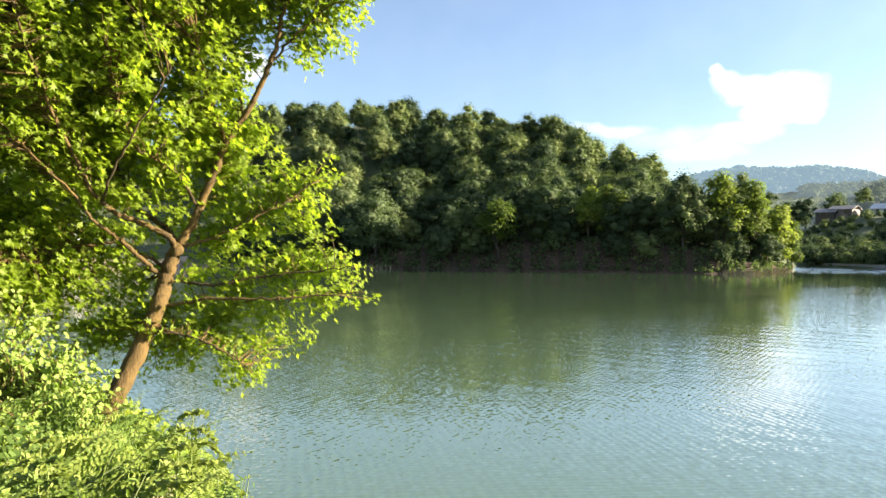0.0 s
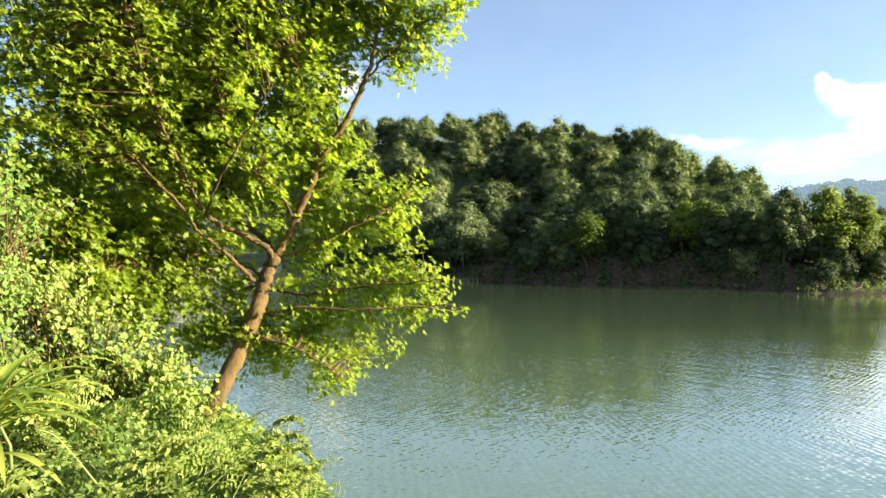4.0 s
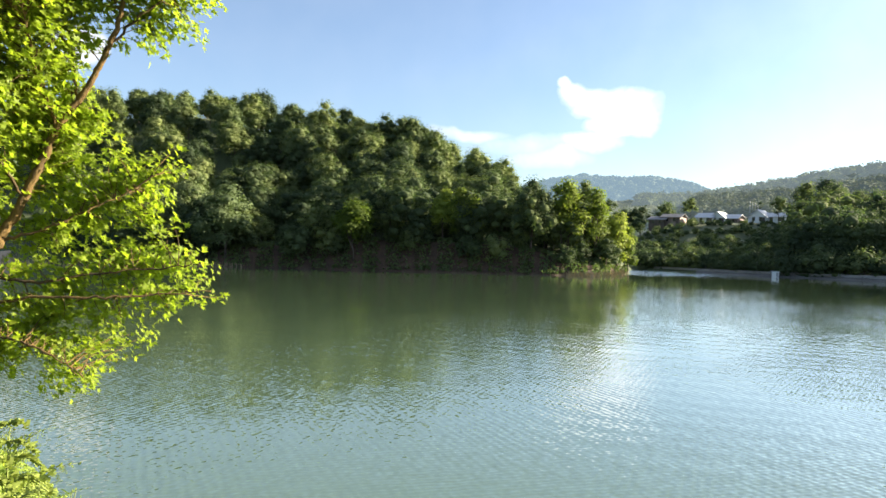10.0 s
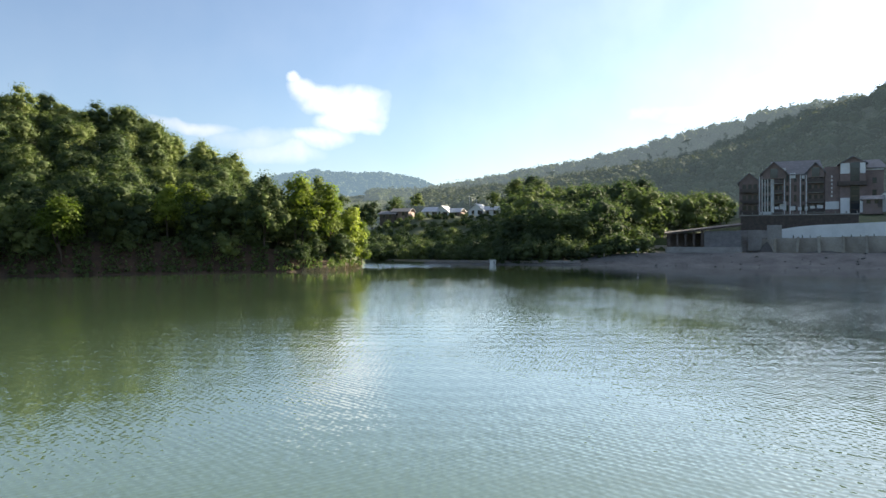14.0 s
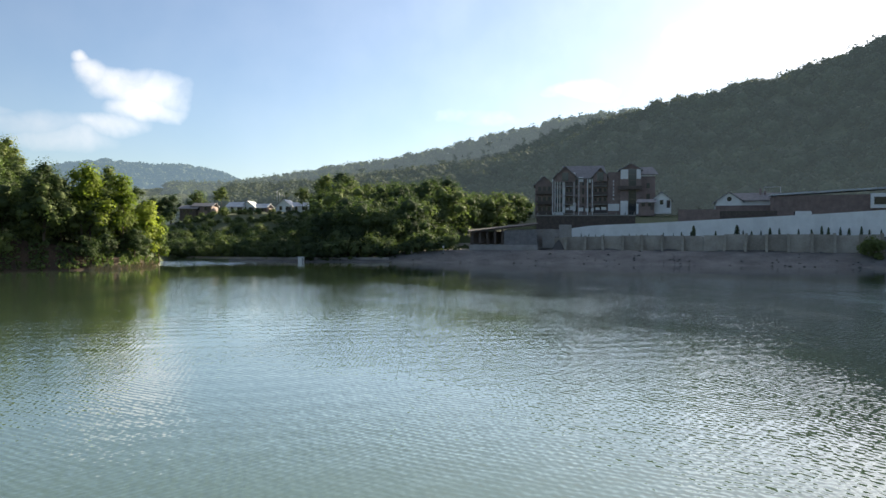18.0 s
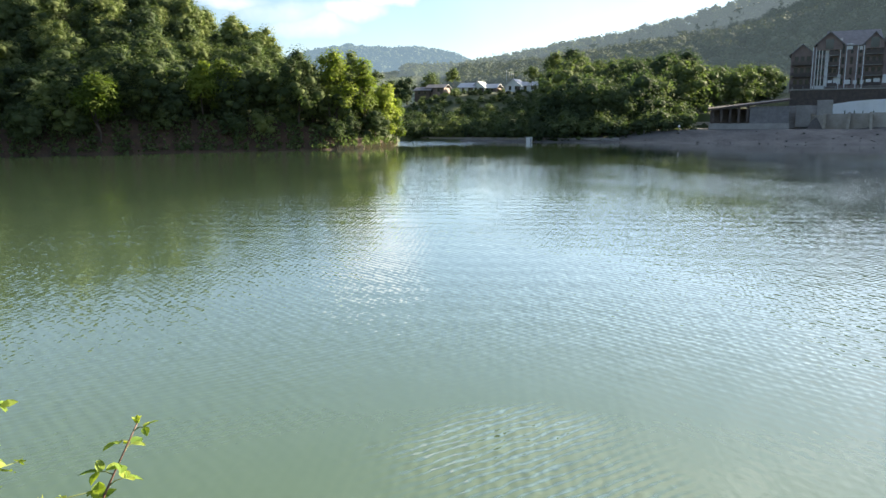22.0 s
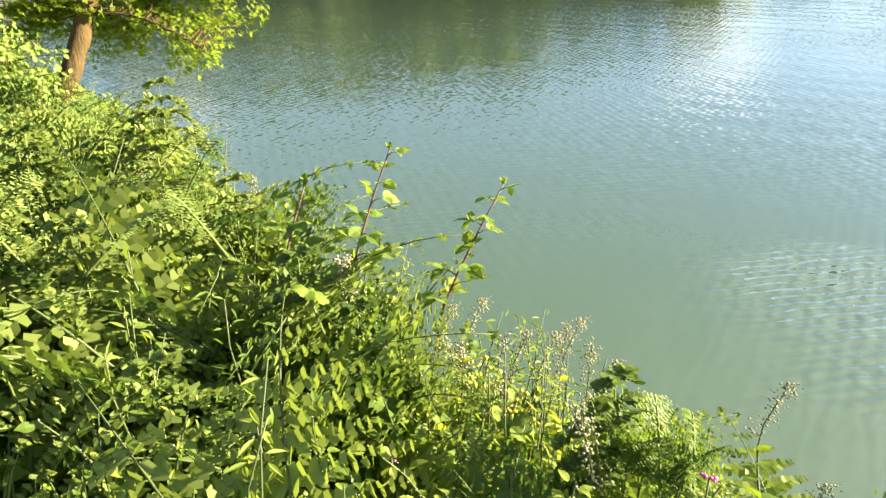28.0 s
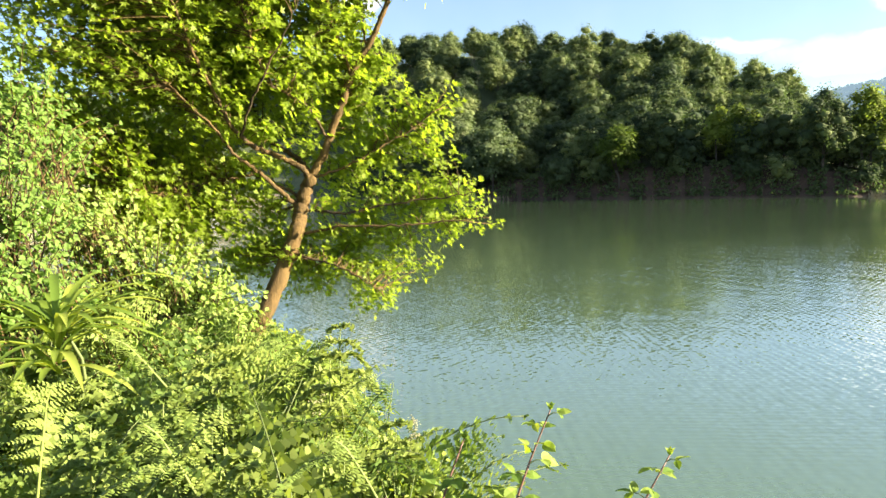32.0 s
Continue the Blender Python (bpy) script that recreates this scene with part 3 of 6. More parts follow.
def wood_tree(name, label, rng, height, width, base, lobes, leaves, leaf, mat, lean=0.0, trunks=1, group="", spiky=0.3, ball=ICO_1):
    ob = thing(name, Matrix(), label, "tree", group)
    p, nrm, size, (c, lr) = crown_cloud(rng, height, width, base, lobes, leaves, leaf, spiky=spiky)
    out = p - np.array([0, 0, base + (height - base) * 0.4])
    up = unit(out) * 1.2 + rng.normal(size=p.shape) * 0.7 + np.array([0, 0, -0.5])
    v, f = merge([scatter(LEAF_DIAMOND, [(0, 1, 2, 3)], p, nrm, up, size)] + crown_cores(rng, c, lr, squash=0.7, share=0.62, ball=ball))
    piece("crown", v, f, mat, ob, smooth=True)
    bits = []
    for k in range(trunks):
        off = np.array([rng.normal() * 0.4 * (trunks > 1), rng.normal() * 0.4 * (trunks > 1), 0])
        top = np.array([rng.normal() * 0.4 + lean, rng.normal() * 0.4, height * 0.8])
        line = np.array([off - [0, 0, 0.8], off * 1.2 + [0, 0, base * 0.5], off + top * 0.45, top])
        bits.append(tube(line, [height * 0.017, height * 0.014, height * 0.010, 0.03], 6))
        for q in c[rng.choice(len(c), min(6, len(c)), replace=False)]:
            s = off * (1 - 0.5) + top * np.clip((q[2] / height) * 0.7, 0.2, 0.8)
            bits.append(tube([s, (s + q) / 2 + [0, 0, 0.25], q], [height * 0.006, height * 0.004, 0.015], 4))
    v, f = merge(bits)
    piece("trunk", v, f, M_BARK_FAR, ob, smooth=True)
    return ob


def plant(kinds, az, r, scale, turn, dz=0.0, tall=1.0):
    q = pol(az, r)
    z = float(land(np.array([q.x]), np.array([q.y]))[0]) + dz
    src = kinds
    m = Matrix.LocRotScale((q.x, q.y, z), Euler((0, 0, turn)), None)
    ob = copy_thing(src, m)
    ob.scale = (scale, scale, scale * tall)
    return ob


def build_promontory():
    rng = np.random.default_rng(11)
    kinds = []
    for i in range(7):
        h, w = rng.uniform(8.5, 11.5), rng.uniform(8.5, 11)
        kinds.append(wood_tree("woodland_tree", "broad green deciduous tree in the hillside wood", rng, h, w, rng.uniform(0.8, 2.0), int(rng.uniform(15, 22)), 4000, 0.33, M_LEAF_WOOD,
                               group="trees on the promontory"))
    spots = []
    # rows up the slope, dense enough to close the canopy
    for az in np.arange(30, 99.3, 0.95):
        rs, bw, rc = float(table(az, PROMONTORY, 1)), float(table(az, PROMONTORY, 2)), float(table(az, PROMONTORY, 4))
        if az < 56:
            rs, bw = rs + 35, bw
        depth = rc - rs - bw
        rows = max(1, int(depth / 11) + 1)
        for k in range(rows + 1):
            a = az + rng.uniform(-0.8, 0.8) * 1.1
            if az < 57 and rng.random() < 0.5:
                continue
            if rng.random() < (0.1 if az < 84 else 0.05):
                continue
            spots.append((a, rs + bw + 2.5 + depth * (k / rows) ** 1.1 + rng.uniform(-3, 3), k))
    for a, r, k in spots:
        if a > 99.6:
            continue
        sc = rng.uniform(0.5, 1.0) * (0.9 if k == 0 else 1.0)
        plant(kinds[int(rng.integers(len(kinds)))], a, r, sc, rng.uniform(0, 6.28), -0.3, rng.uniform(0.85, 1.15))
    # low growth that hangs over the bank
    for i in range(4):
        kinds.append(wood_tree("bank_shrub", "dark green shrub overhanging the earthen bank", rng, rng.uniform(3.5, 5), rng.uniform(5, 7), 0.2, 6, 1100, 0.36, M_LEAF_WOOD,
                               group="shrubs on the promontory bank"))
    for a in list(np.arange(57, 99, 0.85)) + list(np.arange(57, 80, 0.6)):
        if rng.random() < 0.6:
            continue
        rs, bw = float(table(a, PROMONTORY, 1)), float(table(a, PROMONTORY, 2))
        plant(kinds[7 + int(rng.integers(4))], a + rng.uniform(-0.4, 0.4), rs + bw * rng.uniform(0.45, 1.2), rng.uniform(0.5, 0.95), rng.uniform(0, 6.28), -0.3)
    for o in kinds:
        o.matrix_basis = pose(*pol(50 + 6 * kinds.index(o), 222, 14))
    return len(spots)


N_PROMONTORY = build_promontory()


def build_valley_wood():
    rng = np.random.default_rng(12)
    kinds = []
    for i in range(5):
        kinds.append(wood_tree("valley_tree", "rounded green tree of the wood across the water", rng, rng.uniform(10, 13), rng.uniform(9.5, 12), 0.3, 10, 1700, 0.5, M_LEAF_FAR,
                               group="trees across the water"))
    n = 0
    for az in np.arange(97, 127.6, 1.0):
        rs, rp = float(table(az, VALLEY, 1)), float(table(az, VALLEY, 3))
        r0 = rs + 14 if az < 117 else rs + 14 + (az - 117) * 4.5
        rows = int((rp + 30 - r0) / 13)
        for k in range(max(rows, 0)):
            r = r0 + 13 * k + rng.uniform(-4, 4)
            if 100.5 < az < 111.5 and 172 < r < 264:
                continue
            n += 1
            plant(kinds[int(rng.integers(5))], az + rng.uniform(-0.7, 0.7), r, rng.uniform(0.75, 1.1) * (0.36 if az < 111.5 and r < 264 else 1.0 if az < 122 else 0.74), rng.uniform(0, 6.28), -0.3)
    low = wood_tree("slope_shrub", "dark green shrub on the slope below the houses", rng, 6.0, 9.0, 0.1, 7, 620, 0.62, M_LEAF_FAR, group="shrubs below the houses")
    for a in np.arange(100.2, 112.6, 0.55):
        for r in (147, 158, 170, 184, 200, 216, 227):
            plant(low, a + rng.uniform(-0.3, 0.3), r + rng.uniform(-6, 4), rng.uniform(0.42, 0.68) * (1.0 if r < 195 else 0.72 if r < 210 else 0.66 if a < 104.2 else 0.54), rng.uniform(0, 6.28), -0.4, rng.uniform(0.75, 1.15))
    for a in np.arange(100.8, 121.5, 0.62):        # the wood comes down to the water
        for off in (4.0, 9.0, 15.0):
            plant(low, a + rng.uniform(-0.3, 0.3), float(table(a, VALLEY, 1)) + off * (1 + max(0, a - 115) * 0.22) + rng.uniform(-1.5, 1.5), rng.uniform(0.45, 0.75) * (0.75 if a < 111.5 else 1.0), rng.uniform(0, 6.28), -0.4, rng.uniform(0.8, 1.3))
    low.matrix_basis = pose(*pol(113, 190, 7.0))
    for i, o in enumerate(kinds):
        o.matrix_basis = pose(*pol(112 + 3 * i, 262, 9.5))
    return n


build_valley_wood()


def build_single_trees():
    """Trees of the promontory that stand out by their colour, a painted sunlit tone, or stance."""
    rng = np.random.default_rng(17)

    def lone(az, r, h, w, base, lobes, leaves, mat, label, trunks=1, lean=0.0):
        q = pol(az, r)
        ob = wood_tree("waterside_tree", label, rng, h, w, base, max(6, int(lobes * 0.75)), int(leaves * 1.1), 0.36, mat, lean, trunks, "single trees by the water", 0.2)
        ob.matrix_basis = pose(q.x, q.y, float(land(np.array([q.x]), np.array([q.y]))[0]) - 0.2, 0, 0, rng.uniform(0, 360))

    lone(68.6, 105.5, 11.5, 9.5, 0.8, 15, 4400, M_LEAF_PALE, "pale grey-green rounded tree near the shore")
    lone(66.0, 113, 12.5, 8.5, 1.0, 15, 3600, M_LEAF_PALE, "pale green tree behind the shore")
    lone(78.3, 100.0, 8.4, 7.6, 2.6, 10, 3000, M_LEAF_SUNLIT, "bright leaning tree with spreading sunlit branches", 2, 1.2)
    lone(76.4, 103, 6.2, 5.4, 2.0, 9, 2000, M_LEAF_WOOD, "dark green tree over the bank", 2)
    lone(86.9, 102, 8.4, 5.4, 1.4, 13, 3000, M_LEAF_SUNLIT, "sunlit green tree on the bank")
    lone(85.2, 102, 7.4, 4.6, 2.0, 10, 2400, M_LEAF_SUNLIT, "sunlit green tree on the bank")
    lone(94.8, 103, 12.2, 6.6, 1.0, 16, 4200, M_LEAF_SUNLIT, "tall sunlit tree at the tip of the promontory", 3)
    lone(97.0, 105, 11.0, 6.2, 0.8, 15, 3800, M_LEAF_SUNLIT, "tall sunlit tree at the tip of the promontory", 3)
    lone(98.6, 108, 9.4, 5.6, 0.6, 13, 3400, M_LEAF_SUNLIT, "leaning sunlit tree at the water's edge", 3, 0.8)
    lone(96.2, 112, 13.0, 7.0, 1.5, 14, 3400, M_LEAF_WOOD, "dark tree behind the tip of the promontory")
    lone(99.3, 111, 7.2, 4.2, 0.4, 10, 2400, M_LEAF_SUNLIT, "leaning sunlit tree at the water's edge", 2, 0.8)
    # these two use the ridge leaf, painted haze included
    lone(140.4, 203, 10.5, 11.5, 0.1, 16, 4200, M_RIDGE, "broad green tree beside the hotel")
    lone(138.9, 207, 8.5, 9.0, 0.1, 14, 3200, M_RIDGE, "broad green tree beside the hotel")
    lone(151.6, 121, 3.2, 4.6, 0.1, 8, 1800, M_LEAF_WOOD, "dark bush on the rubble shore")
    lone(153.6, 120, 3.6, 4.4, 0.1, 8, 1800, M_LEAF_WOOD, "dark bush on the rubble shore")
    # across the water
    for az, r, h in ((102.2, 245, 9.5), (108.9, 268, 9), (116.9, 150, 6.0)):
        lone(az, r, h, h * 0.62, 1.0, 6, 700, M_LEAF_FAR, "single round tree beside the houses across the water" if r > 200 else "small pale tree on the far shore")


build_single_trees()


def ridge_wood(name, label, mat, az0, az1, r0, r1, count, size, quads, leaf, ground, seed):
    """The closed canopy of far slopes, too many trees to count."""
    rng = np.random.default_rng(seed)
    a, r = rng.uniform(az0, az1, count), np.sqrt(rng.uniform(r0 ** 2, r1 ** 2, count))
    x, y = r * np.sin(np.radians(a)), r * np.cos(np.radians(a))
    z = ground(x, y)
    s = size * rng.uniform(0.6, 1.25, count)
    d = unit(rng.normal(size=(count, quads, 3)))
    d[..., 2] = np.abs(d[..., 2]) - 0.15
    c = np.stack([x, y, z + 0.3 * s], 1)[:, None, :] + d * s[:, None, None] * np.array([0.55, 0.55, 0.58]) * rng.uniform(0.5, 1.0, (count, quads, 1))
    nrm = unit(d * 0.8 + rng.normal(size=d.shape) * 0.4 + np.array([0, 0, 0.6]))
    v, f = scatter(LEAF_DIAMOND, [(0, 1, 2, 3)], c.reshape(-1, 3), nrm.reshape(-1, 3), rng.normal(size=(count * quads, 3)), (leaf * rng.uniform(0.6, 1.4, (count, quads))).ravel())
    u, tri = ICO_1
    dent = 1 + rng.normal(size=(count, len(u), 1)) * 0.12
    mass = np.stack([x, y, z + 0.3 * s], 1)[:, None, :] + u[None] * dent * s[:, None, None] * np.array([0.34, 0.34, 0.34])
    tri = (np.asarray(tri)[None] + (np.arange(count) * len(u))[:, None, None]).reshape(-1, 3).tolist()
    v, f = merge([(v, f), (mass.reshape(-1, 3), tri)])
    return tagged(new(name, mesh_from(name, v, f, mat, True)), label, "forest", kind="structure")


# the far canopies carry painted haze in their leaf emission
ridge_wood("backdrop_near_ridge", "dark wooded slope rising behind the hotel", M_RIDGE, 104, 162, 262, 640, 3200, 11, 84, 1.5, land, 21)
ridge_wood("backdrop_far_ridge", "wooded ridge line above the valley with painted haze", M_RIDGE_FAR, 100, 158, 640, 1040, 2300, 12, 46, 2.4, land, 22)


def mountain_height(x, y):
    az = np.degrees(np.arctan2(x, y))
    top = np.interp(az, [78, 86, 91, 93.4, 95.9, 99, 101.2, 103.9, 105.9, 110, 116], [3.0, 3.8, 4.7, 5.3, 5.69, 5.47, 5.58, 5.15, 4.3, 3.0, 2.0])
    r = np.hypot(x, y)
    return 4 + 2600 * np.tan(np.radians(top)) * smooth01((r - 1500) / 1100) - 27


def build_mountain():
    azs, rs = np.arange(76, 118, 0.4), np.linspace(1500, 2700, 30)
    A, R = np.meshgrid(np.radians(azs), rs, indexing="ij")
    X, Y = R * np.sin(A), R * np.cos(A)
    Z = mountain_height(X, Y) + np.random.default_rng(5).normal(size=X.shape) * 2
    na, nr = X.shape
    faces = [[i * nr + k, i * nr + k + 1, (i + 1) * nr + k + 1, (i + 1) * nr + k] for i in range(na - 1) for k in range(nr - 1)]
    tagged(new("backdrop_mountain", mesh_from("backdrop_mountain", np.stack([X, Y, Z], -1).reshape(-1, 3), faces, M_MOUNTAIN, True)), "far mountain in painted blue haze", "mountain", kind="structure")


build_mountain()
ridge_wood("backdrop_mountain_forest", "distant wooded mountain slope in painted blue haze", M_MOUNTAIN, 84, 112, 1700, 2620, 2200, 20, 24, 12, mountain_height, 23)


def build_bank_growth():
    """Tufts and creepers on the bare bank of the promontory."""
    rng = np.random.default_rng(29)
    N = 15000
    a = rng.uniform(57, 99.5, N)
    rs, bw = table(a, PROMONTORY, 1), table(a, PROMONTORY, 2)
    clump = np.sin(a * 3.1) + np.sin(a * 7.7 + 1) * 0.6 + rng.normal(size=N) * 0.5
    r = rs + bw * rng.uniform(0.02, 1.3, N)
    ok = clump > -0.35
    a, r = a[ok], r[ok]
    x, y = r * np.sin(np.radians(a)), r * np.cos(np.radians(a))
    k = len(a)
    c = np.stack([x, y, land(x, y) + rng.uniform(0.0, 0.55, k)], 1)
    v, f = scatter(LEAF_DIAMOND, [(0, 1, 2, 3)], c, rng.normal(size=(k, 3)) + np.array([0, 0, 0.6]), rng.normal(size=(k, 3)), rng.uniform(0.22, 0.55, k))
    tagged(new("bank_growth", mesh_from("bank_growth", v, f, M_LEAF_WOOD)), "low dark growth on the earthen bank", "undergrowth", kind="stuff")


build_bank_growth()

# ---- the leaning tree at the water's edge ----
MAPLE = ((0, 0, 0), (0.16, 0.0, 0.02), (0.52, 0.12, 0.1), (0.2, 0.33, 0.03), (0.5, 0.72, 0.09), (0.12, 0.58, 0.02), (0, 1.05, -0.08),
         (-0.12, 0.58, 0.02), (-0.5, 0.72, 0.09), (-0.2, 0.33, 0.03), (-0.52, 0.12, 0.1), (-0.16, 0.0, 0.02))
MAPLE_FACES = [(0, 1, 2, 3, 4, 5, 6), (0, 6, 7, 8, 9, 10, 11)]


def smooth_line(pts, n):
    pts = np.asarray(pts, float)
    t = np.linspace(0, 1, len(pts))
    q = np.linspace(0, 1, n)
    out = np.stack([np.interp(q, t, pts[:, i]) for i in range(3)], 1)
    for _ in range(2):
        out[1:-1] = (out[:-2] + 2 * out[1:-1] + out[2:]) / 4
    return out


TREE_D = 6.1
# limbs: start and end radius, then compass, elevation and distance along the limb
TREE_LIMBS = {
    "trunk": (0.082, 0.050, ((46.6, -17.5, 5.9), (48.9, -12.5, 5.95), (49.7, -11.1, 5.95), (51.3, -7.9, 6.0), (52.8, -4.3, 6.05), (53.1, -2.9, 6.1), (53.5, -1.5, 6.1), (54.0, -0.3, 6.1))),
    "leader": (0.036, 0.011, ((53.7, -0.9, 6.1), (54.6, 0.6, 6.1), (55.7, 3.0, 6.1), (56.7, 5.5, 6.1), (57.3, 7.2, 6.1), (58.6, 9.2, 6.1), (59.5, 10.9, 6.1), (60.3, 12.6, 6.1), (61.2, 15.0, 6.1), (61.5, 17.1, 6.15), (62.6, 19.1, 6.2), (63.6, 22.5, 6.25))),
    "limb_b": (0.027, 0.007, ((53.8, -0.7, 6.08), (53.5, 0.1, 6.04), (52.2, 1.0, 6.0), (50.0, 1.9, 5.9), (48.8, 2.7, 5.85), (47.9, 4.0, 5.8), (47.4, 5.3, 5.75), (45.5, 9.5, 5.7), (43.5, 15.0, 5.7), (42, 22, 5.7))),
    "limb_c": (0.025, 0.007, ((54.0, -0.3, 6.1), (53.2, 0.9, 6.15), (52.2, 1.6, 6.25), (50.9, 2.5, 6.35), (49.8, 5.0, 6.5), (49.6, 9, 6.6), (51.0, 14, 6.65), (53, 20, 6.7))),
    "limb_d": (0.022, 0.007, ((53.1, -2.8, 6.1), (52.1, -1.9, 6.05), (50.0, 0.1, 5.95), (48.4, 1.4, 5.85), (47.4, 2.9, 5.8), (44.0, 6.5, 5.7))),
    "limb_e": (0.014, 0.005, ((53.2, -1.9, 6.1), (51.0, -0.7, 6.15), (49.7, -0.1, 6.2), (47.0, -0.5, 6.2), (44.1, -1.3, 6.1), (40.5, -1.0, 6.0))),
    "limb_f": (0.013, 0.004, ((53.3, -2.9, 6.1), (56.6, -3.3, 6.0), (59.3, -2.7, 5.95), (63.5, -2.4, 5.9), (66.8, -1.9, 5.85))),
    "limb_g": (0.013, 0.004, ((53.0, -4.7, 6.05), (55.9, -4.3, 5.95), (59.7, -4.4, 5.85), (64.0, -4.2, 5.85), (67.8, -3.9, 5.85))),
    "limb_h": (0.011, 0.004, ((52.0, -6.3, 6.0), (54.7, -7.0, 5.9), (56.9, -8.0, 5.85), (59.0, -9.6, 5.8))),
    "limb_i": (0.012, 0.004, ((54.0, -0.6, 6.1), (56.5, 0.3, 6.05), (57.8, 0.9, 6.0), (61.0, 2.6, 6.0), (64.0, 4.6, 6.0))),
    "limb_j": (0.012, 0.003, ((55.4, 2.4, 6.1), (54.5, 4.3, 6.0), (53.4, 5.3, 5.95), (51.4, 6.5, 5.85), (50.4, 8.5, 5.8), (49.5, 12.0, 5.8))),
    "limb_k": (0.012, 0.003, ((57.3, 7.4, 6.1), (56.5, 9.6, 6.05), (56.0, 11.0, 6.0), (55.2, 15.0, 5.95))),
    "limb_l": (0.011, 0.003, ((60.3, 12.9, 6.1), (62.5, 15.5, 6.1), (65.0, 17.6, 6.1), (68.0, 18.9, 6.1))),
    "limb_m": (0.011, 0.003, ((58.6, 9.2, 6.1), (58.2, 12.0, 6.25), (58.0, 15.0, 6.3), (58.0, 19.0, 6.4))),
    "limb_n": (0.011, 0.004, ((48.8, 2.7, 5.85), (50.2, 6.5, 5.6), (52.0, 9.5, 5.5), (53.5, 12.5, 5.5))),
}
# leaf masses: compass, elevation, half width in degrees, leaf share
MASSES = ((63.4, 17.2, 3.0, 1.0), (66.9, 18.7, 1.6, 0.6), (63.6, 15.2, 1.7, 0.8), (60.9, 18.6, 2.7, 1.0), (58.2, 17.6, 3.0, 0.9), (54.8, 17.3, 4.0, 1.0), (56.1, 13.6, 2.4, 0.8), (50.8, 16.1, 5.3, 1.1),
          (46.3, 14.7, 5.3, 1.1), (42.1, 14.8, 5.3, 1.1), (52.2, 11.4, 4.6, 1.1), (47.2, 10.1, 5.3, 1.2), (43.0, 9.3, 5.3, 1.1), (55.9, 8.8, 2.8, 1.0), (51.1, 6.8, 4.9, 1.1), (58.7, 7.3, 1.7, 1.2),
          (45.9, 5.2, 4.9, 1.0), (41.7, 4.5, 4.0, 0.9), (55.2, 5.0, 2.7, 1.1), (63.3, 4.5, 1.9, 1.3), (61.1, 2.6, 2.3, 1.3), (59.4, 3.9, 1.6, 1.2), (63.8, 1.4, 1.4, 1.2), (57.3, 1.6, 2.0, 1.1))
MASSES_LOW = ((56.6, -0.6, 2.4, 1.1), (60.4, -0.9, 2.0, 1.1), (58.7, -3.5, 2.5, 1.0), (62.2, -3.5, 1.9, 1.2), (65.7, -3.7, 1.9, 1.3), (63.9, -2.1, 1.6, 1.2), (56.7, -5.7, 2.4, 1.0), (60.5, -6.1, 2.0, 1.1),
              (61.8, -7.8, 1.2, 1.2), (58.5, -9.9, 1.5, 1.3), (56.3, -7.4, 2.2, 0.9), (50.7, -4.4, 2.3, 0.9), (48.8, -5.6, 2.0, 0.9), (52.7, -6.5, 1.6, 0.8), (44.6, 0.4, 3.2, 1.2), (49.4, -0.3, 2.0, 1.0), (41.0, -1.5, 3.0, 1.2), (46.0, -3.2, 2.4, 1.3), (42.5, -4.5, 2.6, 1.1), (52.5, -8.5, 1.4, 0.8), (43.0, -2.5, 3.0, 1.3), (47.5, -6.5, 2.2, 1.1), (39.5, 2.0, 3.0, 1.1), (38.5, -3.5, 3.0, 1.2),
              (38.0, 12.0, 5.0, 1.0), (38.0, 5.0, 4.5, 0.8), (34.0, 9.0, 5.0, 0.8), (48.0, 22.0, 6.0, 1.0), (57.0, 23.0, 5.0, 1.0), (40.0, 21.0, 6.0, 1.0), (63.0, 24.0, 4.0, 0.9))


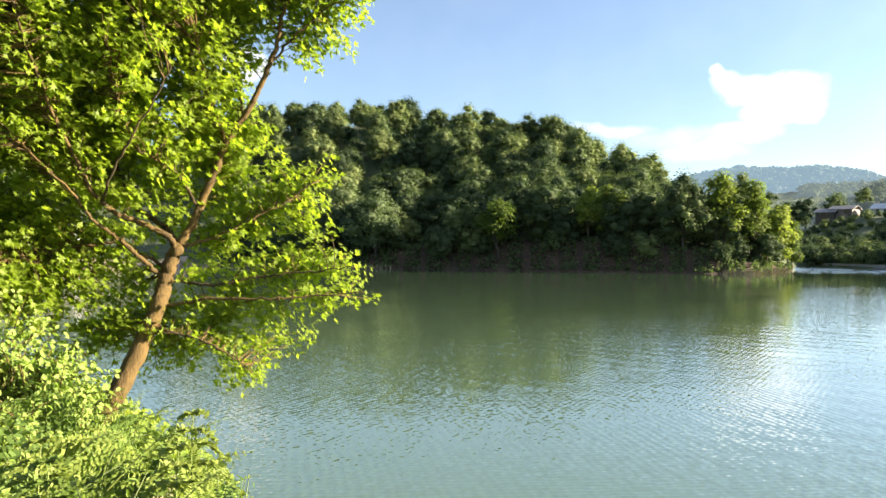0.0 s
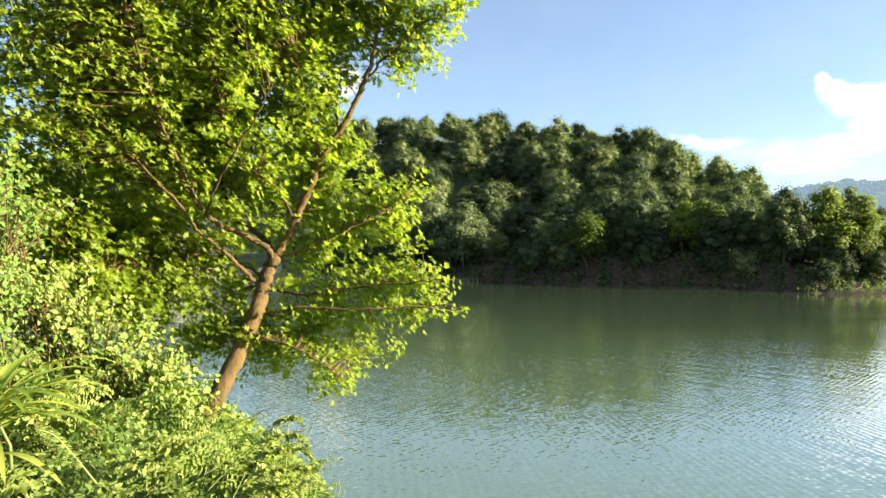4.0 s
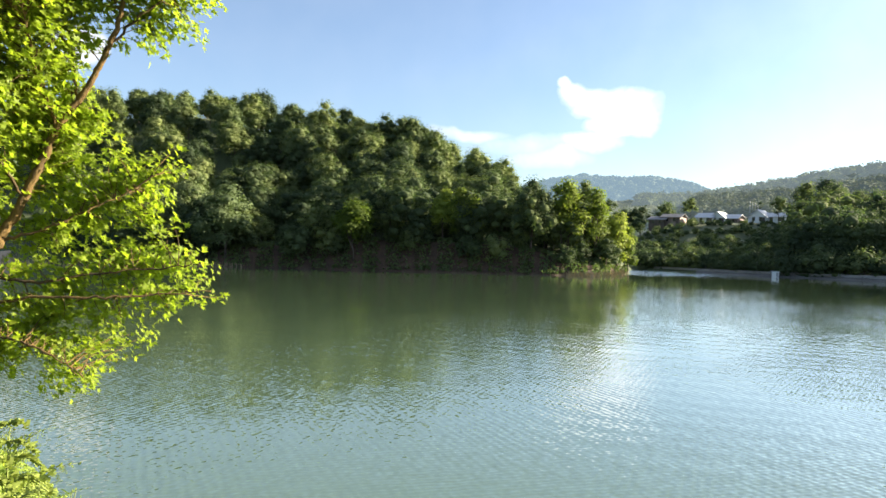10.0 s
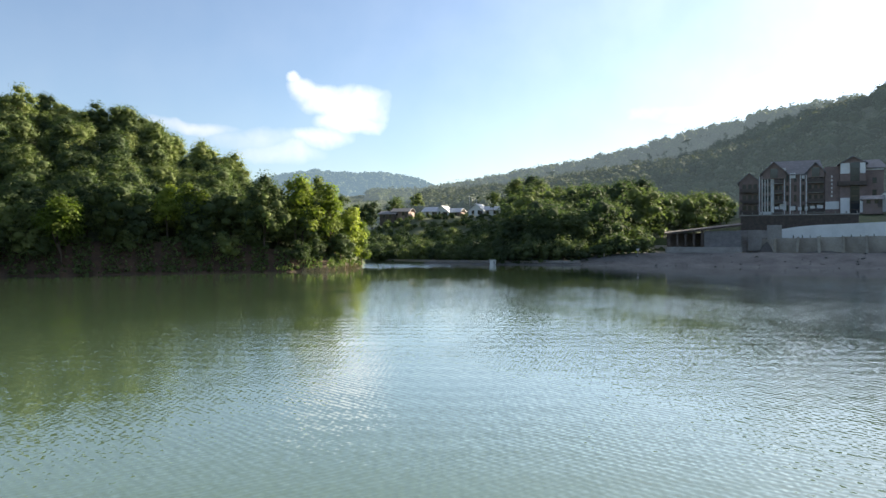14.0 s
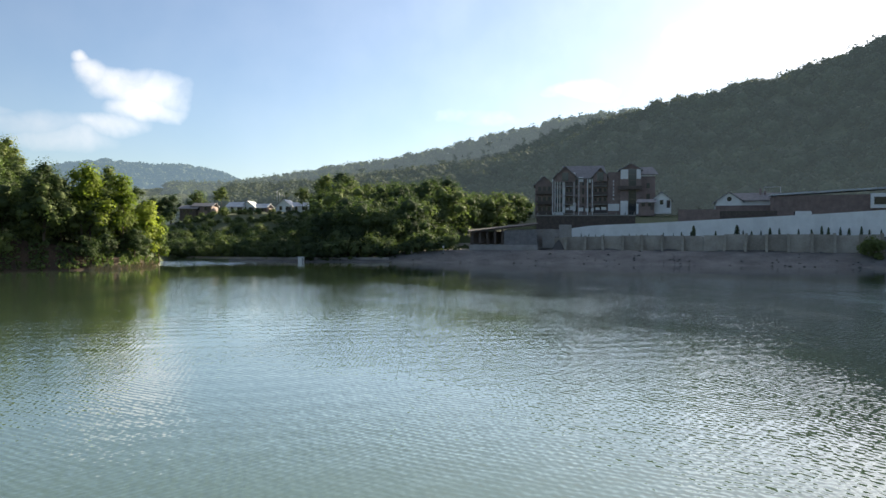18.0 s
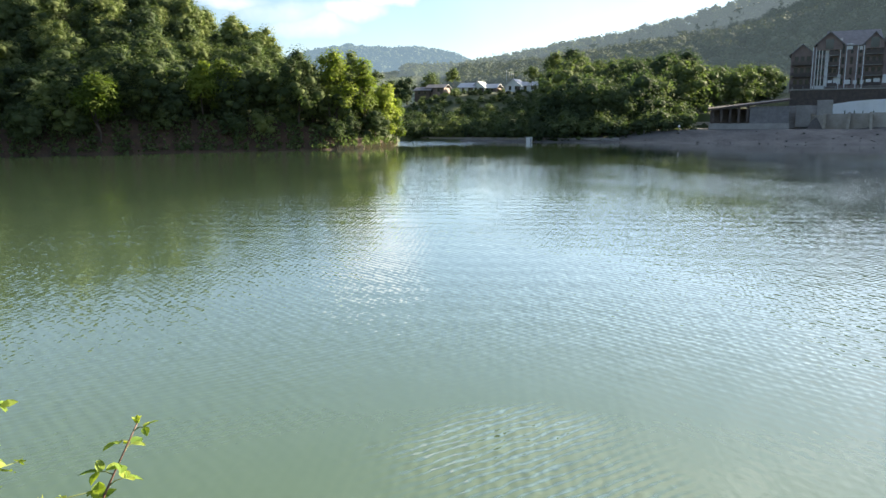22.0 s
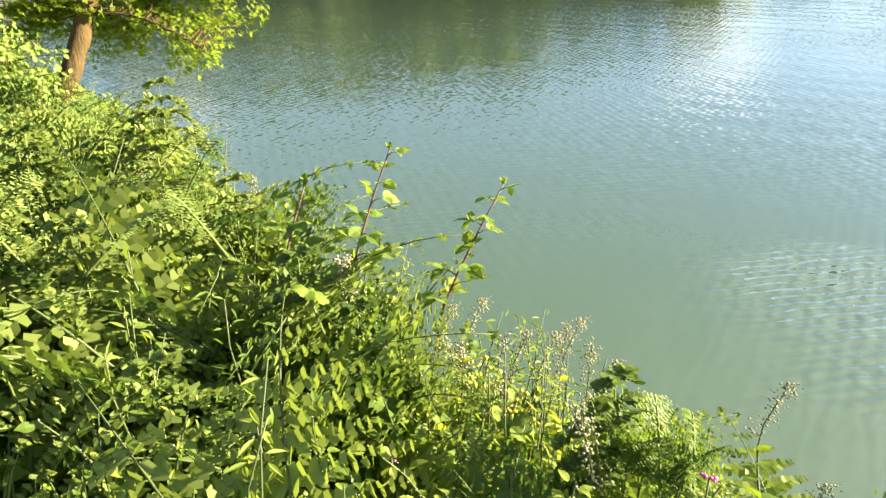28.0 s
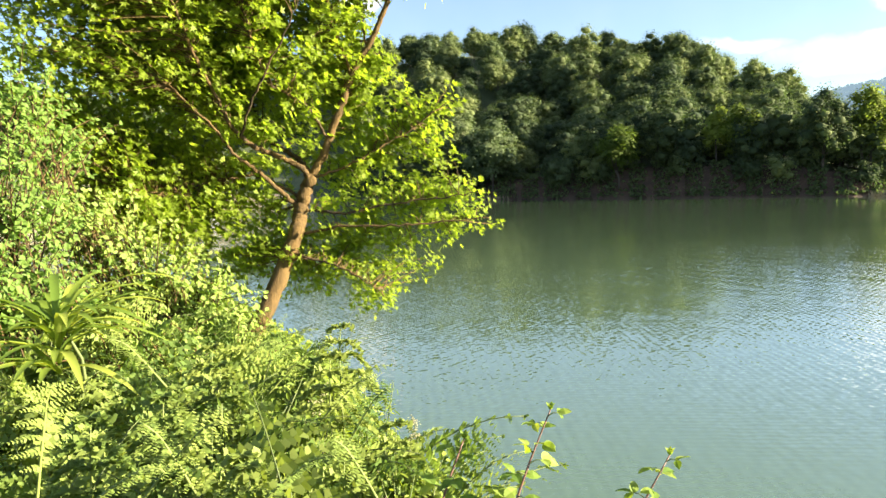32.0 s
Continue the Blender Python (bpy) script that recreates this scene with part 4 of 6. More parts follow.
def build_near_tree():
    rng = np.random.default_rng(31)
    foot = sight(47.0, -19.5, 5.9)
    tree = thing("leaning_tree", Matrix.Translation(foot), "young leaning maple tree with bright sunlit leaves at the water's edge", "tree")
    f0 = np.array(foot)
    lines = {}
    for name, (ra, rb, pts) in TREE_LIMBS.items():
        raw = [np.array(sight(*p)) for p in pts]
        line = smooth_line(raw, 6 * len(raw))
        line = line + rng.normal(size=line.shape) * 0.006
        if name != "trunk":
            line[0] = raw[0]
        lines[name] = line
        v, f = tube(line, np.linspace(ra, rb, len(line)) * (1 + 0.06 * np.sin(np.arange(len(line)) * 1.7)), 10 if ra > 0.03 else 7)
        piece(name if name in ("trunk", "leader") else "limb", v - f0, f, M_BARK, tree, smooth=True)
    nodes = np.concatenate([l[2:] for n, l in lines.items() if n != "trunk"])
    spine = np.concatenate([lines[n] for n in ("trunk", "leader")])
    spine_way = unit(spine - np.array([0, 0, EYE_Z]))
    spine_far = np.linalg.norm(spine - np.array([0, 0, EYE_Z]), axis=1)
    twigs, cs, ns, us, ss = [], [], [], [], []
    for az, el, w, share in MASSES + MASSES_LOW:
        count = int(max(4, 5.2 * w * w * share * (1.8 if el > 8 else 1.6 if az < 55 else 1.0)))
        for _ in range(count):
            g = rng.normal(size=3) * np.array([0.78, 0.6, 0.62])
            g = g / max(1.0, np.linalg.norm(g) / 1.5)
            d = TREE_D + 0.22 + g[2] * radians(w) * TREE_D * 0.9
            end = np.array(sight(az + g[0] * w / math.cos(radians(el)), el + g[1] * w, d))
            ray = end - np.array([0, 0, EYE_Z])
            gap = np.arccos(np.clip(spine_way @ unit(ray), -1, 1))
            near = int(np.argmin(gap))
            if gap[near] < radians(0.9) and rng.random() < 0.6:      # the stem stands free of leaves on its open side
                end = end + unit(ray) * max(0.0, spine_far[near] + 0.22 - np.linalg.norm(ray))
            dist = np.linalg.norm(nodes - end, axis=1) + 0.25 * np.maximum(nodes[:, 2] - end[2], 0)
            root = nodes[int(np.argmin(dist + rng.uniform(0, 0.25, len(nodes))))]
            if np.linalg.norm(end - root) > 1.1:
                root = end + (root - end) * 1.1 / np.linalg.norm(end - root)
            mid = (root + end) / 2 + np.array([0, 0, 0.06]) + rng.normal(size=3) * 0.05
            line = smooth_line([root, mid, end], 6)
            if rng.random() < 0.55:
                twigs.append(tube(line, np.linspace(0.0045, 0.0014, 6), 4))
            k = int(rng.integers(15, 22))
            t = np.clip(rng.beta(2.0, 0.9, k), 0, 1)
            base = np.stack([np.interp(t, np.linspace(0, 1, 6), line[:, i]) for i in range(3)], 1)
            way = unit(line[-1] - line[0])
            side = unit(rng.normal(size=(k, 3)) * np.array([1, 1, 0.45]) + way * 0.7)
            cs.append(base + side * rng.uniform(0.015, 0.1, (k, 1)))
            flat = unit(np.array([0, 0, 0.8]) + np.array(sun_way) * 0.7 + rng.normal(size=3) * 0.35)   # leaves of a spray lie nearly in one plane
            ns.append(unit(flat + rng.normal(size=(k, 3)) * 0.42))
            us.append(side + np.array([0, 0, -0.25]))
            ss.append(rng.uniform(0.034, 0.066, k))
    v, f = merge(twigs)
    tagged(piece("twig_work", v - f0, f, M_BARK, tree), kind="stuff")
    cs, ns, us, ss = np.concatenate(cs), np.concatenate(ns), np.concatenate(us), np.concatenate(ss)
    v, f = scatter(MAPLE, MAPLE_FACES, cs, ns, us, ss)
    tagged(piece("foliage", v - f0, f, M_LEAF_TREE, tree, "lobed yellow-green maple leaves"), kind="stuff")
    return len(cs)


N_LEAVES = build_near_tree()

# ---- growth on the near bank ----
M_BRAMBLE = leafy("bramble_leaf", (0.09, 0.16, 0.026), (0.17, 0.25, 0.042), (0.3, 0.36, 0.075), 0.4, 0.6, 0.2)
M_HERB = leafy("herb_leaf", (0.09, 0.15, 0.022), (0.18, 0.25, 0.036), (0.32, 0.37, 0.065), 0.42, 0.6, 0.2)
M_FERN = leafy("fern_leaf", (0.08, 0.135, 0.03), (0.145, 0.205, 0.042), (0.24, 0.29, 0.065), 0.32, 0.6, 0.2, glow_through=(1.5, 1.55, 0.8))
M_GRASS = leafy("grass_blade", (0.09, 0.14, 0.03), (0.17, 0.22, 0.05), (0.3, 0.33, 0.09), 0.35, 0.5)
M_SHRUB = leafy("shrub_leaf", (0.09, 0.16, 0.03), (0.155, 0.24, 0.045), (0.25, 0.32, 0.075), 0.42, 0.55, 0.2, glow_through=(1.5, 1.6, 0.8))
M_STEM = surface("green_stem", (0.055, 0.08, 0.018), (0.13, 0.16, 0.042), 8.0, 0.6, 0.1, 60.0)
M_STALK = surface("bracken_stalk", (0.11, 0.15, 0.03), (0.22, 0.26, 0.055), 6.0, 0.6, 0.1, 60.0)
M_STEM_RED = surface("reddish_bramble_stem", (0.07, 0.035, 0.025), (0.16, 0.075, 0.05), 8.0, 0.5, 0.15, 60.0)
M_BUD = surface("pale_flower_bud", (0.22, 0.21, 0.1), (0.42, 0.38, 0.22), 20.0, 0.7, 0.2, 90.0)
M_YELLOW = surface("yellow_petal", (0.55, 0.45, 0.02), (0.75, 0.62, 0.05), 20.0, 0.6, 0.1, 60.0)
M_PINK = surface("pink_petal", (0.45, 0.09, 0.22), (0.65, 0.2, 0.36), 20.0, 0.6, 0.1, 60.0)
OVATE = ((0, 0, 0), (0.17, 0.06, 0.05), (0.24, 0.18, 0.07), (0.31, 0.26, 0.09), (0.3, 0.38, 0.08), (0.34, 0.46, 0.09), (0.27, 0.58, 0.06), (0.27, 0.68, 0.05), (0.15, 0.82, 0.0), (0, 1.0, -0.1),
         (-0.15, 0.82, 0.0), (-0.27, 0.68, 0.05), (-0.27, 0.58, 0.06), (-0.34, 0.46, 0.09), (-0.3, 0.38, 0.08), (-0.31, 0.26, 0.09), (-0.24, 0.18, 0.07), (-0.17, 0.06, 0.05), (0, 0.5, 0.02))
OVATE_FACES = [(0, 1, 2, 3, 4, 5, 18), (18, 5, 6, 7, 8, 9), (0, 18, 13, 14, 15, 16, 17), (18, 9, 10, 11, 12, 13)]
LANCE = ((0, 0, 0), (0.1, 0.25, 0.04), (0.12, 0.5, 0.04), (0.07, 0.78, 0.0), (0, 1.0, -0.08), (-0.07, 0.78, 0.0), (-0.12, 0.5, 0.04), (-0.1, 0.25, 0.04))
LANCE_FACES = [(0, 1, 2, 3, 4), (0, 4, 5, 6, 7)]


def one_leaf(shape, faces, at, way, up, size):
    return scatter(shape, faces, np.array([at]), np.array([up]), np.array([way]), [size])


def bent(height, lean, rng, n=7):
    t = np.linspace(0, 1, n)
    a = rng.uniform(0, 6.28)
    off = lean * t ** 1.8
    return np.stack([off * math.cos(a) + 0.02 * np.sin(t * 7 + a), off * math.sin(a) + 0.02 * np.cos(t * 6), height * t - 0.25 * lean * t ** 2], 1)


def at_line(line, t):
    q = np.linspace(0, 1, len(line))
    return np.array([np.interp(t, q, line[:, i]) for i in range(3)])


def fern(rng, height, fronds, label, reach=0.55, spread=0.3):
    """Bracken: upright stalks, each with side fronds of many small leaflets."""
    ob = thing("bracken_fern", Matrix(), label, "fern", "bracken ferns on the bank")
    for k in range(fronds):
        a = 6.28 * k / fronds + rng.uniform(-0.6, 0.6)
        out = np.array([math.cos(a), math.sin(a), 0])
        side = np.array([-out[1], out[0], 0])
        n = 18
        t = np.linspace(0, 1, n)
        L = height * rng.uniform(0.8, 1.1)
        line = out[None] * (reach * L * t ** 1.6)[:, None] + np.array([0, 0, 1.0])[None] * (L * (t - 0.34 * t ** 3.2))[:, None]
        v, f = tube(line, np.linspace(0.006, 0.0012, n), 5)
        frond = piece("frond", v, f, M_STEM, ob, smooth=True)
        cs, ns, us, ss = [], [], [], []
        tang = unit(np.gradient(line, axis=0))
        for i in range(4, n):
            u = (i - 4) / (n - 5)
            plen = L * spread * (min(1.0, 0.45 + u * 3.2) * (1 - u) ** 0.85 + 0.03) * rng.uniform(0.85, 1.1)
            up = unit(np.cross(side, tang[i]))
            for sgn in (-1, 1):
                way = unit(side * sgn + tang[i] * 0.25 - np.array([0, 0, 0.12]))
                m = max(4, int(plen / 0.0185))
                q = (np.arange(m) + 0.6) / m
                ctr = line[i] + way * (q * plen)[:, None] - np.array([0, 0, 1])[None] * (0.12 * plen * q ** 2)[:, None]
                wing = unit(np.cross(way, up))
                for s2 in (-1, 1):
                    cs.append(ctr)
                    ns.append(np.tile(up, (m, 1)) + rng.normal(size=(m, 3)) * 0.3 + np.array(sun_way) * 0.55)
                    us.append(np.tile(wing * s2 + way * 0.35, (m, 1)))
                    ss.append(np.clip(plen * 0.2, 0.015, 0.034) * (1.1 - 0.75 * q))
        cs, ns, us, ss = (np.concatenate(x) for x in (cs, ns, us, ss))
        v, f = scatter(((-0.4, 0, 0), (0.4, 0, 0), (0.34, 0.8, -0.05), (-0.05, 1.0, -0.05)), [(0, 1, 2, 3)], cs, ns, us, ss)
        tagged(piece("frond_blade", v, f, M_FERN, frond), kind="stuff")
    return ob


# single fronds before the others: compass and elevation of root and tip, distance
FRONDS = ((32.1, -22.9, 33.8, -15.0, 1.90),
          (38.6, -24.1, 45.6, -19.4, 1.90),
          (46.6, -26.0, 54.0, -23.0, 1.85),
          (43.7, -25.5, 39.2, -18.8, 1.90),
          (52.8, -20.0, 57.7, -17.0, 2.40),
          (49.2, -17.3, 54.5, -14.0, 2.80),
          (45.0, -16.8, 50.4, -13.6, 2.80),
          (41.8, -16.0, 38.0, -12.3, 2.50),
          (54.3, -22.8, 58.7, -18.0, 2.20),
          (34.7, -23.7, 40.6, -22.3, 1.75),
          (57.4, -26.6, 53.4, -21.7, 1.85),
          (97.0, -48.2, 94.7, -38.6, 1.66),
          (100.1, -48.5, 98.1, -39.3, 1.64),
          (99.0, -49.0, 101.9, -43.8, 1.60),
          (61.1, -40.2, 67.0, -35.4, 1.85),
          (91.6, -48.2, 89.1, -41.3, 1.68),
          (80.9, -47.5, 76.8, -42.6, 1.65))


def lone_frond(rng, az0, el0, az1, el1, d):
    """One arching bracken frond whose pinnae stand apart like fingers."""
    root, tip = np.array(sight(az0, el0, d + 0.08)), np.array(sight(az1, el1, d - 0.03))
    ob = thing("bracken_fern", Matrix.Translation(Vector(root)), "single sunlit bracken frond arching over the herbs", "fern", "arching bracken fronds")
    span = np.linalg.norm(tip - root)
    line = smooth_line([0 * root, (tip - root) * 0.35 + [0, 0, 0.1 * span], (tip - root) * 0.7 + [0, 0, 0.16 * span], (tip - root) * 0.92 + [0, 0, 0.09 * span], tip - root], 26)
    v, f = tube(line, np.linspace(0.0042, 0.0011, 26), 5)
    stem = piece("frond", v, f, M_STALK, ob, smooth=True)
    tang = unit(np.gradient(line, axis=0))
    face = unit(np.array([0, 0, 0.9]) + np.array(sun_way) * 0.6 + rng.normal(size=3) * 0.2)
    cs, ns, us, ss = [], [], [], []
    for q in np.linspace(0.2, 0.99, max(12, int(span / 0.03))):
        i = q * 25
        p, t = at_line(line, q), tang[int(i)]
        side = unit(np.cross(t, face))
        u = (q - 0.2) / 0.8
        plen = span * 0.42 * (min(1.0, 0.5 + 2.5 * u) * (1 - u) ** 0.8 + 0.05) * rng.uniform(0.85, 1.1)
        for sgn in (-1, 1):
            way = unit(side * sgn + t * 0.35 + np.array([0, 0, -0.12]))
            for k in range(max(3, int(plen / 0.011))):
                r = (k + 0.5) / max(3, int(plen / 0.011))
                for s2 in (-1, 1):
                    cs.append(p + way * plen * r - np.array([0, 0, 0.1 * plen * r * r]))
                    us.append(np.cross(way, face) * s2 + way * 0.45)
                    ns.append(face + rng.normal(size=3) * 0.2)
                    ss.append(min(0.0135, 0.2 * plen) * (1.1 - 0.75 * r))
    v, f = scatter(((-0.3, 0, 0), (0.32, 0, 0), (0.26, 0.75, -0.04), (0.02, 1.0, -0.05), (-0.2, 0.7, -0.04)), [(0, 1, 2, 3, 4)], np.array(cs), np.array(ns), np.array(us), ss)
    tagged(piece("frond_blade", v, f, M_FERN, stem), kind="stuff")
    return ob


def herb(rng, height, pairs, leaf, label, name="leafy_herb", mat=None, group="leafy herbs on the bank", buds=0, shoots=3, lean=0.25, shape=OVATE, faces=OVATE_FACES, stem=None):
    ob = thing(name, Matrix(), label, "plant", group)
    cs, ns, us, ss, bits, budc = [], [], [], [], [], []
    for k in range(shoots):
        line = bent(height * rng.uniform(0.6, 1.0), lean * height * rng.uniform(0.5, 1.4), rng)
        line = line + np.array([rng.normal() * 0.05, rng.normal() * 0.05, 0])
        bits.append(tube(line, np.linspace(0.0045, 0.0016, len(line)), 5))
        a0 = rng.uniform(0, 6.28)
        for j in range(pairs):
            t = 0.25 + 0.75 * (j + 0.5) / pairs
            p = at_line(line, t)
            a = a0 + j * 1.57 + rng.uniform(-0.3, 0.3)
            for s in (0, math.pi):
                w = np.array([math.cos(a + s), math.sin(a + s), rng.uniform(-0.15, 0.35)])
                cs.append(p + w * 0.015)
                us.append(w)
                ns.append(np.array([0, 0, 0.8]) + rng.normal(size=3) * 0.4 + np.array(sun_way) * 0.5)
                ss.append(leaf * (1.15 - 0.65 * (j + 0.5) / pairs) * rng.uniform(0.75, 1.2))
        if buds:
            for j in range(buds):
                t = rng.uniform(0.72, 1.0)
                budc.append(at_line(line, t) + rng.normal(size=3) * np.array([0.012, 0.012, 0.006]) * (1.6 - t))
    v, f = merge(bits)
    piece("stem", v, f, stem or M_STEM, ob, smooth=True)
    v, f = scatter(shape, faces, np.array(cs), np.array(ns), np.array(us), ss)
    tagged(piece("foliage", v, f, mat or M_HERB, ob), kind="stuff")
    if budc:
        tagged(flower_heads(rng, np.array(budc), 0.003, M_BUD, ob), kind="stuff")
    return ob


def flower_heads(rng, places, size, mat, parent, name="bud_spray"):
    octa = np.array([(1, 0, 0), (-1, 0, 0), (0, 1, 0), (0, -1, 0), (0, 0, 1), (0, 0, -1)], float)
    tri = [(0, 2, 4), (2, 1, 4), (1, 3, 4), (3, 0, 4), (2, 0, 5), (1, 2, 5), (3, 1, 5), (0, 3, 5)]
    v, f = scatter(octa, tri, places, rng.normal(size=(len(places), 3)), rng.normal(size=(len(places), 3)), size * rng.uniform(0.6, 1.3, len(places)))
    return piece(name, v, f, mat, parent, smooth=True)


def flower_spike(rng, height, label, leaf=0.062):
    ob = thing("flower_spike", Matrix(), label, "plant", "flower spikes on the bank")
    line = bent(height, 0.1 * height, rng, 9)
    v, f = tube(line, np.linspace(0.004, 0.0015, 9), 5)
    piece("stem", v, f, M_STEM, ob, smooth=True)
    c = []
    for j in range(150):
        t = rng.uniform(0.68, 1.0) if j > 30 else rng.uniform(0.88, 1.0)
        c.append(at_line(line, t) + rng.normal(size=3) * np.array([0.012, 0.012, 0.004]) * (1.75 - t) * 1.3)
    tagged(flower_heads(rng, np.array(c), 0.0036, M_BUD, ob), kind="stuff")
    cs, ns, us, ss = [], [], [], []
    for j in range(20):
        t = rng.uniform(0.05, 0.66)
        a = rng.uniform(0, 6.28)
        w = np.array([math.cos(a), math.sin(a), 0.25])
        cs.append(at_line(line, t)), us.append(w), ns.append(np.array([0, 0, 1]) + rng.normal(size=3) * 0.3), ss.append(leaf * (1.3 - t))
    v, f = scatter(OVATE, OVATE_FACES, np.array(cs), np.array(ns), np.array(us), ss)
    tagged(piece("foliage", v, f, M_HERB, ob), kind="stuff")
    return ob


def bramble_shoot(rng, foot, tip, label, leaf=0.075, sprays=7):
    """A tall thorny shoot; each of its leaves is a piece of its own."""
    foot, tip = np.array(foot), np.array(tip)
    ob = thing("bramble_shoot", Matrix.Translation(Vector(foot)), label, "bramble", "tall bramble shoots over the water")
    d = tip - foot
    bow = np.array([-0.05, 0.03, 0.0])
    line = smooth_line([d * 0, d * 0.33 + bow, d * 0.7 + bow * 0.6, d], 14)
    v, f = tube(line, np.linspace(0.0055, 0.002, 14), 6)
    piece("stem", v, f, M_STEM_RED, ob, smooth=True)
    for j in range(sprays):
        t = 0.3 + 0.7 * (j + 0.3) / sprays
        p = at_line(line, t)
        a = j * 2.5 + rng.uniform(-0.4, 0.4)
        w = unit(np.array([math.cos(a), math.sin(a), 0.3]))
        size = leaf * (1.15 - 0.55 * j / sprays)
        hub = p + w * size * 0.8
        v, f = tube([p, (p + hub) / 2 + [0, 0, 0.005], hub], [0.0018, 0.0014, 0.001], 4)
        piece("leaf_stalk", v, f, M_STEM, ob)
        sd = np.array([-w[1], w[0], 0])
        for q, k in ((w, 1.1), (w * 0.4 + sd, 0.9), (w * 0.4 - sd, 0.9)):
            v, f = one_leaf(OVATE, OVATE_FACES, hub, q + np.array([0, 0, -0.15]), np.array([0, 0, 1]) + rng.normal(size=3) * 0.3, size * k)
            piece("leaf", v, f, M_BRAMBLE, ob)
    for k in range(5):
        a = k * 1.3
        v, f = one_leaf(OVATE, OVATE_FACES, line[-1], np.array([math.cos(a), math.sin(a), 1.2]), np.array([math.cos(a + 3.1), math.sin(a + 3.1), 0.6]), leaf * 0.42)
        piece("leaf", v, f, M_BRAMBLE, ob)
    return ob


def bracken_stalk(rng, height):
    """An upright young bracken stalk whose top is still curled."""
    ob = thing("bracken_stalk", Matrix(), "upright yellow-green bracken stalk with fronds unrolling at its top", "fern", "young bracken stalks")
    t = np.linspace(0, 1, 14)
    bow, a0 = rng.uniform(0.06, 0.16), rng.uniform(0, 6.28)
    line = np.stack([bow * math.cos(a0) * t ** 2 + 0.012 * np.sin(5 * t), bow * math.sin(a0) * t ** 2 + 0.02 * np.sin(3 * t), height * (t - 0.03 * t ** 5)], 1)
    v, f = tube(line, np.linspace(0.0058, 0.0016, len(line)), 7)
    piece("stalk", v, f, M_STALK, ob, smooth=True)
    cs, us = [], []
    for tier, reach in ((7, 0.24), (9, 0.2), (10, 0.16), (11, 0.12), (12, 0.085), (13, 0.05)):
        for sgn in (-1, 1):
            b = a0 + 1.57 * sgn + rng.uniform(-0.5, 0.5)
            n = int(reach * 1000)
            u = rng.random(n)
            out = np.array([math.cos(b), math.sin(b), 0])
            c = line[tier] + out * (u * reach)[:, None] + np.array([0, 0, 1.0]) * (0.35 * reach * u - 0.9 * reach * u ** 2.6)[:, None]
            cs.append(c + rng.normal(size=(n, 3)) * 0.003)
            us.append(np.array([-out[1], out[0], 0]) * rng.choice([-1, 1], n)[:, None] + out * 0.4 + rng.normal(size=(n, 3)) * 0.15)
    c, u = np.concatenate(cs), np.concatenate(us)
    k = len(c)
    v, f = scatter(((-0.28, 0, 0), (0.3, 0, 0), (0.22, 0.8, -0.05), (-0.1, 0.95, -0.05)), [(0, 1, 2, 3)], c, rng.normal(size=(k, 3)) * 0.35 + np.array([0, 0, 1.0]), u, rng.uniform(0.014, 0.032, k))
    tagged(piece("young_frond", v, f, M_FERN, ob), kind="stuff")
    return ob


def grass_tuft(rng, height, blades, label):
    ob = thing("grass_tuft", Matrix(), label, "grass", "grass tufts on the bank")
    vs, fs = [], []
    for k in range(blades):
        a, L = rng.uniform(0, 6.28), height * rng.uniform(0.6, 1.1)
        out, side = np.array([math.cos(a), math.sin(a), 0]), np.array([-math.sin(a), math.cos(a), 0])
        t = np.linspace(0, 1, 6)
        reach = rng.uniform(0.15, 0.7)
        mid = rng.normal(size=3) * np.array([0.03, 0.03, 0]) + out * (reach * L * t ** 2)[:, None] + np.array([0, 0, 1]) * (L * (t - 0.35 * reach * t ** 3))[:, None]
        w = 0.0045 * (1 - t ** 2) + 0.0004
        o = sum(len(x) for x in vs)
        vs.append(np.concatenate([mid - side * w[:, None], mid + side * w[:, None]]))
        fs += [[o + i, o + i + 1, o + i + 7, o + i + 6] for i in range(5)]
    tagged(piece("grass_blade_clump", np.concatenate(vs), fs, M_GRASS, ob), kind="stuff")
    return ob


def strap_plant(rng, at, label):
    """A tall stalk with a tuft of long narrow leaves."""
    ob = thing("lily_plant", Matrix.Translation(at), label, "plant")
    line = bent(0.55, 0.06, rng)
    v, f = tube(line, np.linspace(0.008, 0.005, 7), 8)
    piece("stalk", v, f, M_STEM, ob, smooth=True)
    for k in range(46):
        a, L = k * 2.4, rng.uniform(0.26, 0.48)
        out, side = np.array([math.cos(a), math.sin(a), 0]), np.array([-math.sin(a), math.cos(a), 0])
        t = np.linspace(0, 1, 8)
        rise = rng.uniform(0.35, 1.3)
        mid = line[-1] - [0, 0, 0.22 * rng.random()] + out * (L * t * 0.85)[:, None] + np.array([0, 0, 1]) * (L * (rise * t - (0.4 + rise * 0.35) * t ** 2))[:, None]
        w = 0.015 * np.sin(np.pi * np.clip(t * 0.9 + 0.1, 0, 1)) ** 0.7
        lift = np.array([0, 0, 1]) * (w * 0.35)[:, None]
        vv = np.concatenate([mid - side * w[:, None] + lift, mid, mid + side * w[:, None] + lift])
        ff = [[c * 8 + i, c * 8 + i + 1, (c + 1) * 8 + i + 1, (c + 1) * 8 + i] for c in (0, 1) for i in range(7)]
        piece("leaf", vv, ff, M_HERB, ob, smooth=True)
    return ob


